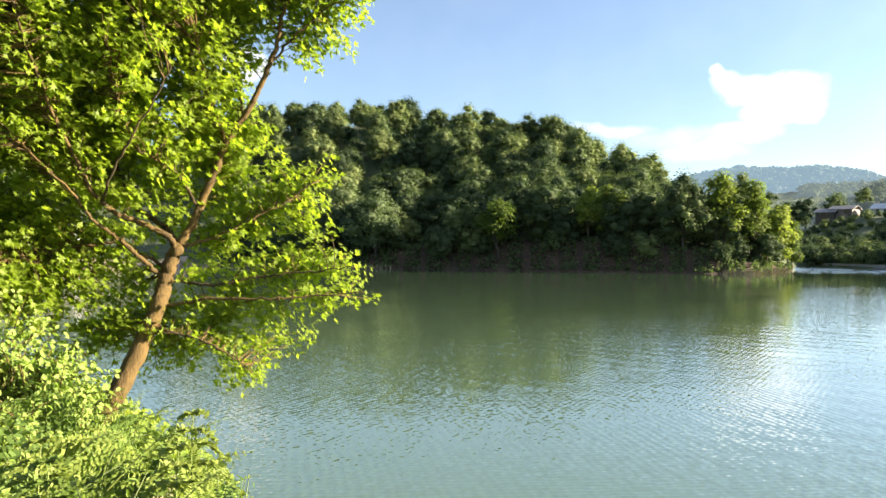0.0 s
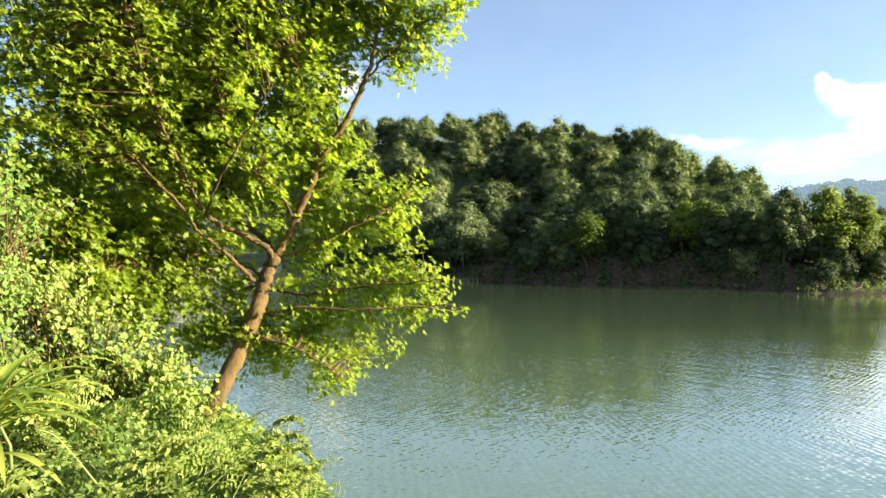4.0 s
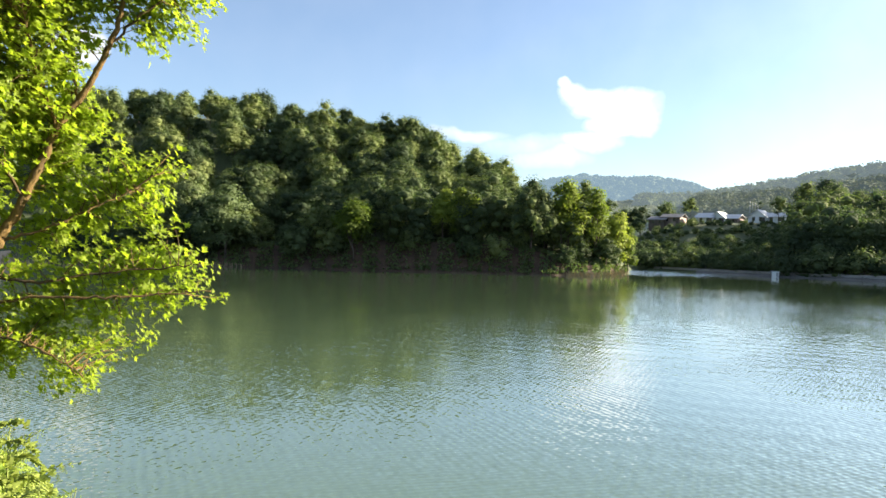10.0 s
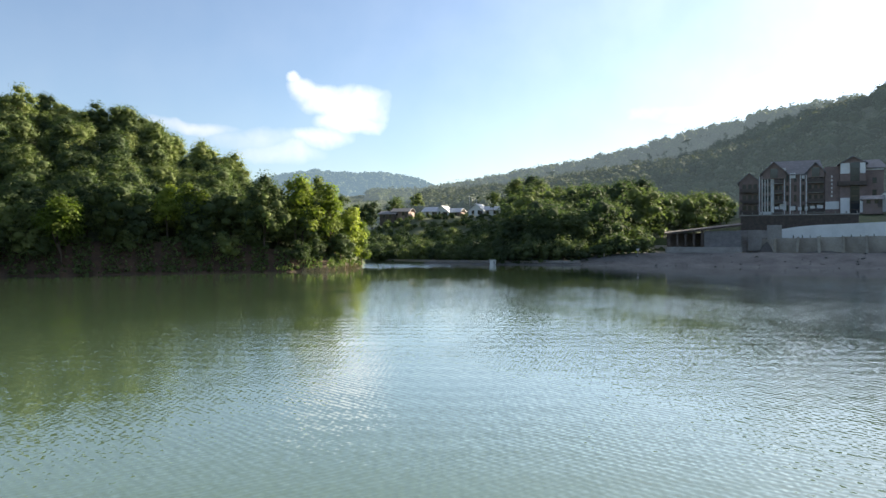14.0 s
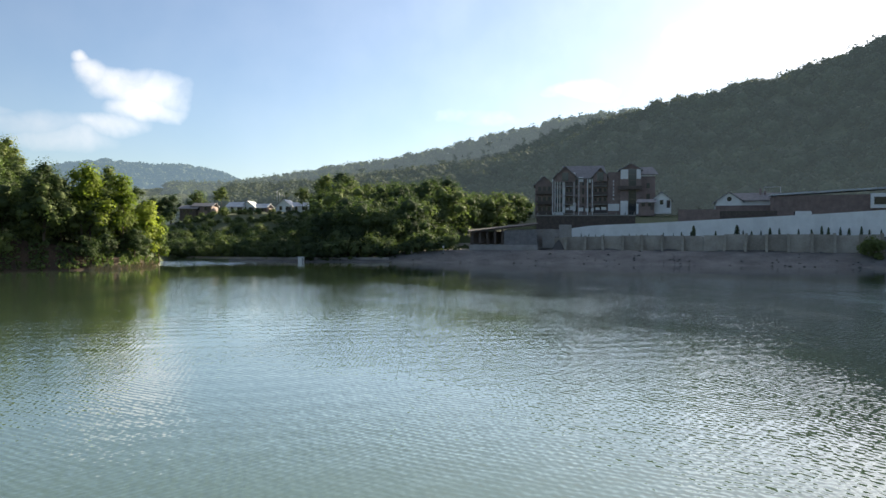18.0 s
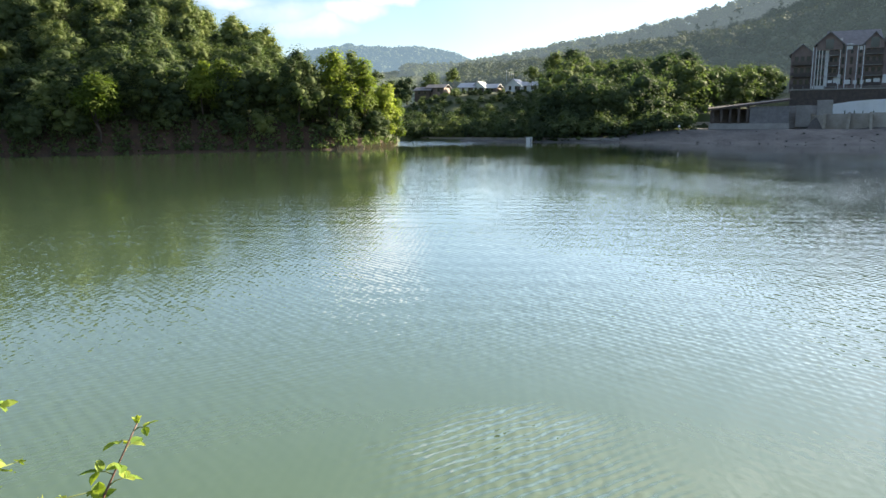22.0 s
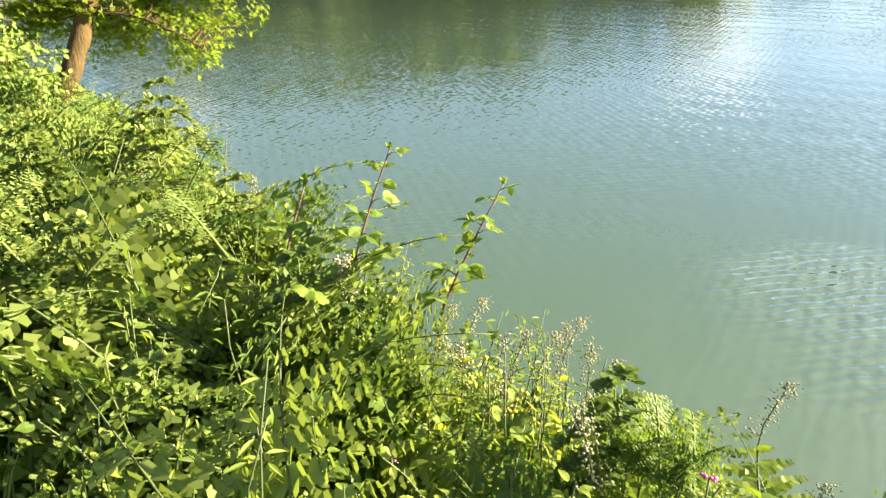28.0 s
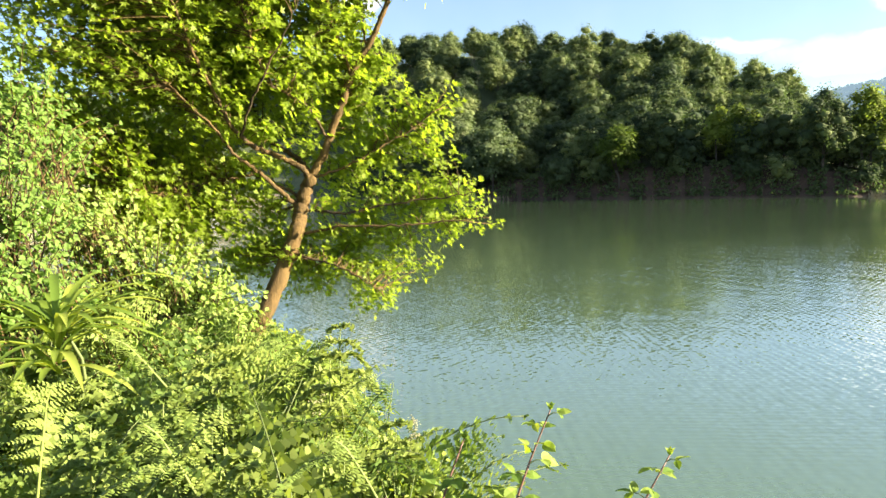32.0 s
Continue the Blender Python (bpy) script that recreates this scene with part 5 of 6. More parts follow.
def big_leaf(rng, at, size, turn, tilt, label):
    """One broad lobed leaf on its own stalk."""
    ob = thing("broad_leaf_plant", Matrix.Translation(at), label, "plant", "broad leaves on the bank")
    n = 60
    a = np.linspace(-math.pi, math.pi, n, endpoint=False)
    rad = size * (0.4 + 0.075 * np.cos(5 * a) + 0.03 * np.cos(15 * a)) * (1 - 0.35 * np.exp(-((np.abs(a) - math.pi) / 0.35) ** 2))
    rim = np.stack([rad * np.sin(a), rad * np.cos(a), 0.12 * rad * np.cos(5 * a + 0.5) - 0.1 * rad], 1)
    inner = rim * 0.5 + np.array([0, 0, 0.015])
    v = np.concatenate([rim, inner, [[0, 0, 0]]])
    f = [[i, (i + 1) % n, n + (i + 1) % n, n + i] for i in range(n)] + [[n + i, n + (i + 1) % n, 2 * n] for i in range(n)]
    R = np.array((Euler((tilt, 0, turn)).to_matrix()))
    piece("leaf", v @ R.T, f, M_HERB, ob, smooth=True)
    v, f = tube([[0, 0, 0], [0.02, -0.02, -0.12], [0.03, -0.03, -0.32]], [0.003, 0.004, 0.005], 5)
    piece("stalk", v, f, M_STEM, ob, smooth=True)
    return ob


def low_line(az):
    """How high growth stands along the bank, as elevation from the standing place."""
    return np.interp(az, [20, 28, 34, 40, 46, 50, 54, 58, 64, 70, 77, 85, 92, 100, 110, 118, 126], [4, 1, -4, -6.5, -7.5, -9.5, -13, -16, -21.5, -25, -30, -33.5, -38, -42, -43.5, -43, -42])


def seat(s, n):
    """A place on the bank from metres along it and out towards the water."""
    a, b = radians(20), radians(110)
    x, y = s * math.sin(a) + n * math.sin(b), s * math.cos(a) + n * math.cos(b)
    return x, y, float(near_bank(np.array([x]), np.array([y]))[0])


def set_plant(src, s, n, height, rng, least=0.35, most=1.15, drop=0.0):
    x, y, z = seat(s, n)
    r = math.hypot(x, y)
    az = math.degrees(math.atan2(x, y))
    top = EYE_Z + r * math.tan(radians(float(low_line(az)) + rng.normal() * 0.9 - 0.5 - drop)) - z
    k = min(most, top / height) * rng.uniform(0.82, 1.0)
    if k < least or r < 0.75:
        return None
    ob = copy_thing(src, Matrix.LocRotScale((x, y, z - 0.03), Euler((rng.normal() * 0.1, rng.normal() * 0.1, rng.normal() * 0.6)), None))      # leaves keep turning to the sun
    ob.scale = (k ** 0.7,) * 2 + (k,)
    return ob


# tops of the tall bracken stalks: compass, elevation, distance
STALKS = ((41.8, -20.9, 1.9), (47.1, -22.6, 1.9), (63.7, -27.2, 1.8), (49.8, -33.6, 1.6), (93.0, -37.5, 1.6), (68.4, -31.9, 1.8), (45.3, -13.1, 2.7), (45.8, -14.5, 2.6), (35.9, -17.3, 2.0), (41.4, -22.3, 1.9), (46.7, -21.7, 2.0), (55.4, -12.2, 2.9), (54.4, -14.5, 2.6), (59.5, -20.2, 2.4), (54.9, -22.3, 2.0), (41.2, -16.5, 2.2))


def build_bank():
    rng = np.random.default_rng(41)
    ferns = [fern(rng, 0.95, 4, "green bracken fern with finely divided fronds on the bank", 0.7, 0.4), fern(rng, 0.8, 4, "green bracken fern with finely divided fronds on the bank", 0.62, 0.38),
             fern(rng, 1.05, 3, "tall bracken fern rising over the herbs of the bank", 0.45, 0.36), fern(rng, 0.9, 3, "upright bracken fern with finely divided fronds", 0.3, 0.3)]
    herbs = [herb(rng, 0.6, 12, 0.062, "leafy green herb among the brambles on the bank", shoots=4), herb(rng, 0.7, 12, 0.056, "leafy herb with small pale buds on the bank", "budding_herb", group="budding herbs on the bank", buds=10, shoots=4),
             herb(rng, 0.5, 10, 0.076, "broad-leaved bramble sprig on the bank", "bramble_sprig", M_BRAMBLE, "bramble sprigs on the bank", shoots=4, lean=0.5),
             herb(rng, 0.75, 12, 0.065, "narrow-leaved bright green herb on the bank", "narrow_leaved_herb", group="narrow-leaved herbs on the bank", shoots=4, shape=LANCE, faces=LANCE_FACES),
             herb(rng, 0.42, 8, 0.076, "nettle-like herb with toothed leaves on the bank", "nettle", group="nettles on the bank", shoots=5, lean=0.4)]
    stalks = [bracken_stalk(rng, 0.9), bracken_stalk(rng, 0.75)]
    spikes = [flower_spike(rng, 0.8, "slender stem with pale flower buds on the bank"), flower_spike(rng, 0.65, "slender stem with pale flower buds on the bank")]
    tufts = [grass_tuft(rng, 0.5, 46, "long green grass tuft on the bank"), grass_tuft(rng, 0.4, 60, "dense green grass tuft on the bank")]
    for k in range(8):
        s = rng.uniform(2.2, 4.8)
        set_plant(stalks[k % 2], s, float(bank_edge(s)) + rng.uniform(-1.4, 0.2), 0.9 - 0.15 * (k % 2), rng, 0.5)
    for az, el, d in STALKS:
        copy_thing(stalks[0], Matrix.Translation(sight(az, el, d) - Vector((0, 0, 0.9))))
    heights = {id(o): h for o, h in zip(ferns + herbs + spikes + tufts, (0.85, 0.7, 0.95, 0.75, 0.6, 0.7, 0.5, 0.75, 0.42, 0.8, 0.65, 0.5, 0.4))}

    def sow(kinds, count, s0, s1, o0, o1, drop=0.0):
        for _ in range(count):
            s = rng.uniform(s0, s1)
            src = kinds[int(rng.integers(len(kinds)))]
            set_plant(src, s, float(bank_edge(s)) + rng.uniform(o0, o1), heights[id(src)], rng, drop=drop)

    sow(ferns[:3], 62, 2.0, 5.2, -1.9, 0.35)
    sow(ferns[:3], 20, 3.4, 7.5, -2.2, 0.2)
    for az, el, d, k in ((97.9, -40.4, 1.62, 0.4), (94.4, -39.8, 1.66, 0.4), (69.5, -32.5, 1.9, 0.5), (60.5, -31.5, 1.85, 0.5)):
        top = sight(az, el, d)
        ob = copy_thing(ferns[3], Matrix.LocRotScale(top - Vector((0, 0, 0.6 * k)), Euler((0, 0, math.pi / 2 - radians(az) + rng.uniform(-0.3, 0.3))), None))
        ob.scale = (k, k, k)
    sow(ferns[:2], 22, -0.3, 2.4, -0.8, 0.45)
    sow(herbs, 250, -0.9, 2.4, -0.9, 0.6)
    sow(herbs, 130, 2.0, 5.5, -2.0, 0.45, 4.5)
    sow(herbs, 80, 5.0, 9.0, -2.6, 0.3)
    sow(spikes, 16, -0.8, 3.0, -0.4, 0.5)
    sow(tufts, 55, -0.5, 4.0, -1.4, 0.3)
    for o in ferns + herbs + spikes + tufts + stalks:
        x, y, z = seat(6.5 + rng.uniform(-0.8, 0.8), -1.2 + rng.uniform(-0.8, 0.8))
        o.matrix_basis = pose(x, y, z)
    # singular plants
    for row in FRONDS:
        lone_frond(rng, *row)
    bramble_shoot(rng, sight(74.6, -35.5, 2.05), sight(81.0, -22.6, 2.03), "tall reddish bramble shoot with toothed leaves above the water", 0.054, 13)
    bramble_shoot(rng, sight(67.5, -33.0, 2.05), sight(71.6, -19.7, 2.0), "tall reddish bramble shoot with toothed leaves above the water", 0.054, 13)
    bramble_shoot(rng, sight(62.0, -32.5, 2.1), sight(64.5, -21.8, 2.05), "leafy bramble shoot with pale green tips", 0.06, 7)
    for az, el, d in ((103.3, -35.6, 1.6), (114.4, -37.4, 1.65), (126.5, -35.3, 1.72), (86.4, -32.4, 1.95), (81.7, -33.5, 1.95), (131.8, -36.8, 1.7), (121.9, -39.8, 1.66), (116.4, -42.0, 1.6),
                      (84.2, -33.6, 1.9), (77.8, -31.0, 2.0), (75.0, -31.5, 1.95), (89.6, -35.5, 1.85), (107.5, -41.5, 1.6)):
        foot = sight(az + 0.4 * (az - 95) * 0.4, el - 13.0, d + 0.03)
        rise = sight(az, el, d) - foot
        ob = copy_thing(spikes[1], Matrix.LocRotScale(foot, rise.to_track_quat("Z", "Y"), None))
        ob.scale = (0.8, 0.8, rise.length / 0.65)
    strap_plant(rng, sight(36.3, -19.0, 3.3), "tall plant with a tuft of long narrow leaves").scale = (1.15, 1.15, 1.0)
    strap_plant(rng, sight(118.6, -44.0, 1.66), "small bright tuft of narrow upright leaves").scale = (0.22, 0.22, 0.22)
    for az, el, d, size, turn, tilt in ((63.4, -30.6, 1.75, 0.11, 1.0, 0.6), (81.3, -42.5, 1.62, 0.12, 4.0, 0.8), (48, -25, 2.2, 0.13, 3.0, 0.5)):
        big_leaf(rng, sight(az, el, d), size, turn, tilt, "broad bright green lobed leaf among the herbs")

    for az, el, d, count, spread, mat, label in ((83.3, -40.6, 1.7, 34, 0.035, M_YELLOW, "cluster of tiny yellow flowers among the leaves"), (79.4, -37.6, 1.78, 16, 0.025, M_YELLOW, "cluster of tiny yellow flowers among the leaves"),
                                                (69.2, -43.2, 1.6, 7, 0.008, M_PINK, "small pink flower among the leaves"), (100.4, -43.6, 1.5, 7, 0.008, M_PINK, "small pink flower among the leaves")):
        p = np.array(sight(az, el, d))
        ob = thing("wild_flower", Matrix.Translation(Vector(p)), label, "flower", "wild flowers on the bank")
        tagged(flower_heads(rng, rng.normal(size=(count, 3)) * np.array([1, 1, 0.5]) * spread, 0.006, mat, ob, "flower_head"), kind="stuff")
        v, f = tube([[0, 0, 0], [0.01, 0, -0.12], [0.0, 0.01, -0.35]], [0.002, 0.0025, 0.003], 5)
        piece("stem", v, f, M_STEM, ob, smooth=True)


build_bank()


def build_undergrowth():
    """Small leaves that close the ground between the plants."""
    rng = np.random.default_rng(43)
    N = 30000
    s = np.where(rng.random(N) < 0.6, rng.uniform(-1.2, 3.5, N), rng.uniform(2.5, 10, N))
    n = bank_edge(s) + np.where(s < 3, rng.uniform(-1.1, 0.75, N), rng.uniform(-3.2, 0.7, N))
    a, b = radians(20), radians(110)
    x, y = s * math.sin(a) + n * math.sin(b), s * math.cos(a) + n * math.cos(b)
    z = near_bank(x, y) + rng.uniform(0.02, 0.34, N) * np.where(s < 3, 0.8, 1.3)
    r = np.hypot(x, y)
    el = np.degrees(np.arctan2(z - EYE_Z, r))
    ok = (el < low_line(np.degrees(np.arctan2(x, y))) - 1.0) & (r > 0.8)
    c = np.stack([x, y, z], 1)[ok]
    k = len(c)
    v, f = scatter(OVATE, OVATE_FACES, c, np.array([0, 0, 0.7]) + rng.normal(size=(k, 3)) * 0.5 + np.array(sun_way) * 0.5, rng.normal(size=(k, 3)), rng.uniform(0.03, 0.068, k))
    tagged(new("undergrowth", mesh_from("undergrowth", v, f, M_BRAMBLE)), "low tangle of green leaves covering the bank", "undergrowth", kind="stuff")


build_undergrowth()


def leaf_shrub(rng, foot, masses, label, mat, leaf, count, name="leafy_shrub"):
    """A shrub of many thin rods with leaves; masses: offset, radius."""
    ob = thing(name, Matrix.Translation(foot), label, "shrub", "shrubs beside the leaning tree")
    bits, cs, ns, us, ss = [], [], [], [], []
    for cx, cy, cz, rad, share in masses:
        for _ in range(int(count * share)):
            d = unit(rng.normal(size=3)) * rad * rng.random() ** 0.45
            end = np.array([cx, cy, cz]) + d * np.array([1, 1, 0.9])
            root = np.array([cx * 0.6, cy * 0.6, max(0.05, cz - rad * 0.9)]) + rng.normal(size=3) * 0.1
            w = end - root
            root = end - w * min(1.0, 0.75 / max(np.linalg.norm(w), 1e-3))
            line = smooth_line([root, (root + end) / 2 + [0, 0, 0.06], end], 5)
            bits.append(tube(line, np.linspace(0.005, 0.0015, 5), 4))
            k = int(rng.integers(18, 28))
            t = rng.beta(2, 1.1, k)
            base = np.stack([np.interp(t, np.linspace(0, 1, 5), line[:, i]) for i in range(3)], 1)
            side = unit(rng.normal(size=(k, 3)) + unit(w) * 0.5)
            cs.append(base + side * 0.015), us.append(side), ss.append(leaf * rng.uniform(0.6, 1.25, k))
            ns.append(np.array([0, 0, 0.45]) + rng.normal(size=(k, 3)) * 0.55 + np.array(sun_way) * 0.9)
    v, f = merge(bits)
    tagged(piece("rod_work", v, f, M_BARK, ob), kind="stuff")
    v, f = scatter(OVATE, OVATE_FACES, np.concatenate(cs), np.concatenate(ns), np.concatenate(us), np.concatenate(ss))
    tagged(piece("foliage", v, f, mat, ob), kind="stuff")
    return ob


def build_shrubs():
    rng = np.random.default_rng(47)

    def at(az, d, masses, label, mat, leaf, count):
        q = pol(az, d)
        foot = Vector((q.x, q.y, float(near_bank(np.array([q.x]), np.array([q.y]))[0]) - 0.05))
        out = []
        for a, e, dd, rad, share in masses:
            p = sight(a, e, dd) - foot
            out.append((p.x, p.y, p.z, rad, share))
        leaf_shrub(rng, foot, out, label, mat, leaf, count)

    at(41, 5.0, ((42, -6.5, 5.0, 0.36, 1), (45.5, -8.0, 4.9, 0.3, 1), (39, -4, 5.2, 0.42, 1), (47.5, -10.5, 4.7, 0.27, 0.8), (36, -2, 5.2, 0.42, 1)), "dense sunlit green shrub beside the leaning tree", M_SHRUB, 0.036, 46)
    at(33, 4.3, ((33, -1, 4.4, 0.45, 1.2), (30, 3, 4.5, 0.5, 1.2), (34, -7, 4.1, 0.4, 1), (29, -6, 4.0, 0.45, 1), (33.5, 6, 4.8, 0.4, 0.8), (37, 3.0, 5.0, 0.4, 0.8)), "tall leafy green shrub on the bank", M_SHRUB, 0.036, 46)
    at(44, 4.0, ((44, -13, 4.0, 0.27, 1), (40, -11.5, 4.0, 0.3, 1), (48.5, -13.5, 4.1, 0.24, 1), (36, -13, 3.9, 0.28, 1)), "low leafy shrub with fresh green shoots", M_SHRUB, 0.03, 16)


build_shrubs()

# ---- buildings and works across the water ----
M_BRICK = surface("brown_brick", (0.17, 0.125, 0.11), (0.3, 0.225, 0.2), 0.8, 0.85, 0.3, 9.0)
M_TIMBER = surface("dark_timber", (0.06, 0.048, 0.042), (0.14, 0.11, 0.092), 1.5, 0.8, 0.2, 12.0)
M_PLASTER = surface("white_plaster", (0.66, 0.66, 0.64), (0.82, 0.82, 0.8), 0.6, 0.85, 0.1, 8.0)
M_ROOF = surface("slate_roof", (0.13, 0.125, 0.125), (0.27, 0.255, 0.25), 1.2, 0.75, 0.3, 8.0)
M_ROOF_LIGHT = surface("pale_sheet_roof", (0.36, 0.37, 0.38), (0.55, 0.56, 0.57), 0.5, 0.5, 0.1, 6.0)
M_CONCRETE = surface("weathered_concrete", (0.2, 0.19, 0.175), (0.38, 0.36, 0.33), 0.5, 0.9, 0.4, 5.0)
M_SLAB = surface("stained_concrete_slab", (0.24, 0.215, 0.175), (0.46, 0.42, 0.35), 0.4, 0.92, 0.5, 4.0)
M_GLASS = surface("dark_window_glass", (0.02, 0.024, 0.028), (0.05, 0.056, 0.06), 0.4, 0.08, 0.0, 3.0, spec=0.6)
M_METAL = surface("grey_metal", (0.3, 0.3, 0.31), (0.45, 0.45, 0.46), 2.0, 0.45, 0.1, 15.0, metal=0.6)
M_WOOD_PALE = surface("bleached_wood", (0.2, 0.165, 0.12), (0.36, 0.3, 0.23), 3.0, 0.85, 0.3, 20.0)
M_CONIFER = leafy("clipped_conifer_leaf", (0.035, 0.05, 0.028), (0.055, 0.075, 0.04), (0.08, 0.1, 0.05), 0.15, 0.7)


def box(x0, x1, y0, y1, z0, z1):
    bm = bmesh.new()
    bmesh.ops.create_cube(bm, size=1.0, matrix=Matrix.LocRotScale(((x0 + x1) / 2, (y0 + y1) / 2, (z0 + z1) / 2), None, (x1 - x0, y1 - y0, z1 - z0)))
    return bm


def slab(points, thick=0.2):
    """A roof plane of some thickness from its corners."""
    bm = bmesh.new()
    lo = [bm.verts.new(p) for p in points]
    hi = [bm.verts.new((p[0], p[1], p[2] + thick)) for p in points]
    n = len(points)
    bm.faces.new(lo[::-1])
    bm.faces.new(hi)
    for i in range(n):
        bm.faces.new((lo[i], lo[(i + 1) % n], hi[(i + 1) % n], hi[i]))
    bmesh.ops.recalc_face_normals(bm, faces=bm.faces)
    return bm


def gable_wall(x0, x1, y0, y1, z0, ze, zp):
    """A wall piece with a peaked top."""
    bm = bmesh.new()
    xm = (x0 + x1) / 2
    pts = [(x0, z0), (x1, z0), (x1, ze), (xm, zp), (x0, ze)]
    a, b = [bm.verts.new((x, y0, z)) for x, z in pts], [bm.verts.new((x, y1, z)) for x, z in pts]
    bm.faces.new(a), bm.faces.new(b[::-1])
    for i in range(5):
        bm.faces.new((a[i], b[i], b[(i + 1) % 5], a[(i + 1) % 5]))
    bmesh.ops.recalc_face_normals(bm, faces=bm.faces)
    return bm


def gable_roof(ob, x0, x1, y0, y1, ze, zp, mat, over=0.5, thick=0.25):
    """Two roof planes, the ridge running back."""
    xm, k = (x0 + x1) / 2, (zp - ze) / ((x1 - x0) / 2)
    for s in (-1, 1):
        xe = x0 - over if s < 0 else x1 + over
        part("roof", slab([(xe, y0 - over, ze - over * k), (xm, y0 - over, zp), (xm, y1 + over, zp), (xe, y1 + over, ze - over * k)], thick), mat, ob)


def window(parent, x, z, w, h, y=0.0, frame_mat=None):
    wf = part("window", box(x - w / 2, x + w / 2, y - 0.06, y + 0.05, z, z + h), frame_mat or M_TIMBER, parent)
    part("pane", box(x - w / 2 + 0.08, x + w / 2 - 0.08, y - 0.09, y - 0.062, z + 0.08, z + h - 0.08), M_GLASS, wf)
    return wf


def placed(az, r, z, face=None):
    """A frame with x to the right and y away, as one looks along that compass line."""
    q = pol(az, r, z)
    return pose(q.x, q.y, q.z, 0, 0, -(face if face is not None else az))


def build_hotel():
    ob = thing("hotel", placed(132.8, 213, 10.6, 131.0), "four-storey brown brick hotel with white panels and dark gables", "hotel")
    x = lambda c: (c - 595) * 0.0575          # plan metres along the front
    F = 3.1
    # left wing
    part("wall", gable_wall(x(295), x(385), 1.2, 12, -1, 9.0, 11.3), M_BRICK, ob)
    gable_roof(ob, x(295), x(385), 1.2, 12, 9.0, 11.3, M_ROOF)
    for fl in range(3):
        for c in (318, 342, 366):
            window(ob, x(c), 0.9 + fl * 2.9, 0.95, 1.7, 1.2)
        bal = part("balcony", box(x(300), x(380), 0.1, 1.25, 0.3 + fl * 2.9, 0.5 + fl * 2.9), M_TIMBER, ob)
        part("railing", box(x(300), x(380), 0.1, 0.16, 0.5 + fl * 2.9, 1.35 + fl * 2.9), M_TIMBER, bal)
    # main block with its two gables
    part("wall", box(x(385), x(655), 0.8, 13, -1, 10.6), M_BRICK, ob)
    part("roof", slab([(x(440), 0.2, 10.4), (x(655), 0.2, 10.4), (x(640), 7, 14.6), (x(430), 7, 14.6)]), M_ROOF, ob)
    part("roof", slab([(x(430), 7, 14.6), (x(640), 7, 14.6), (x(655), 13.5, 10.4), (x(440), 13.5, 10.4)]), M_ROOF, ob)
    for a, b, pk in ((396, 496, 13.9), (584, 652, 13.4)):
        part("gable", gable_wall(x(a), x(b), -0.2, 1.5, 9.6, 11.2, pk), M_BRICK, ob)
        gable_roof(ob, x(a), x(b), -0.2, 8, 11.2, pk, M_ROOF, 0.6)
        part("gable_glazing", box(x((a + b) / 2) - 0.9, x((a + b) / 2) + 0.9, -0.26, -0.2, 9.8, 12.2), M_GLASS, ob)
    for c in (384, 396, 408, 420, 434, 490, 514, 556, 580):
        part("post", box(x(c) - 0.1, x(c) + 0.1, -0.1, 0.3, -0.6, 10.4), M_PLASTER, ob)
    for c0, c1, z0, z1 in ((388, 432, 0.0, 0.9), (449, 466, 1.1, 2.2), (450, 464, 9.8, 12.0), (562, 574, 9.4, 10.3), (436, 446, 0.6, 11.6), (466, 496, 9.6, 12.4), (470, 498, 1.2, 3.6), (512, 536, 1.1, 2.2), (547, 562, 1.1, 2.0), (574, 588, 1.1, 2.0), (596, 616, 1.2, 2.2), (624, 648, 1.2, 2.4), (600, 616, 11.2, 12.4), (512, 536, 9.6, 11.0)):
        part("white_panel", box(x(c0), x(c1), 0.5, 0.78, z0, z1), M_PLASTER, ob)
    for fl in range(4):
        z = 0.5 + fl * 2.6
        for c in (402, 414, 427, 455, 502, 535, 568):
            window(ob, x(c), z + 0.3, 0.62, 1.8, 0.78)
        for c0, c1 in ((446, 484), (586, 652)):
            bal = part("balcony", box(x(c0), x(c1), -0.5, 0.8, z - 0.12, z + 0.05), M_CONCRETE, ob)
            part("railing", box(x(c0), x(c1), -0.5, -0.44, z + 0.05, z + 0.95), M_TIMBER, bal)
            for c in np.linspace(c0 + 10, c1 - 10, 2 if c1 - c0 < 50 else 3):
                window(ob, x(c), z + 0.15, 0.8, 1.9, 0.78)
    # brick bay with an upright sign of white bars
    part("wall", box(x(655), x(715), 0.2, 13, -1, 12.2), M_BRICK, ob)
    part("white_panel", box(x(657), x(712), 0.0, 0.19, 1.2, 3.2), M_PLASTER, ob)
    for k in range(6):
        part("sign_bar", box(x(683) - 0.16, x(683) + 0.16, 0.12, 0.19, 4.4 + k * 1.0, 4.95 + k * 1.0), M_PLASTER, ob)
    # stair tower
    part("wall", gable_wall(x(715), x(815), -0.8, 11, -1, 12.8, 14.4), M_BRICK, ob)
    gable_roof(ob, x(715), x(815), -0.8, 11, 12.8, 14.4, M_ROOF)
    part("stair_glazing", box(x(755), x(790), -0.95, -0.8, -0.4, 13.0), M_GLASS, ob)
    for k in range(7):
        part("glazing_bar", box(x(755), x(790), -1.0, -0.95, 0.9 + k * 1.75, 1.02 + k * 1.75), M_TIMBER, ob)
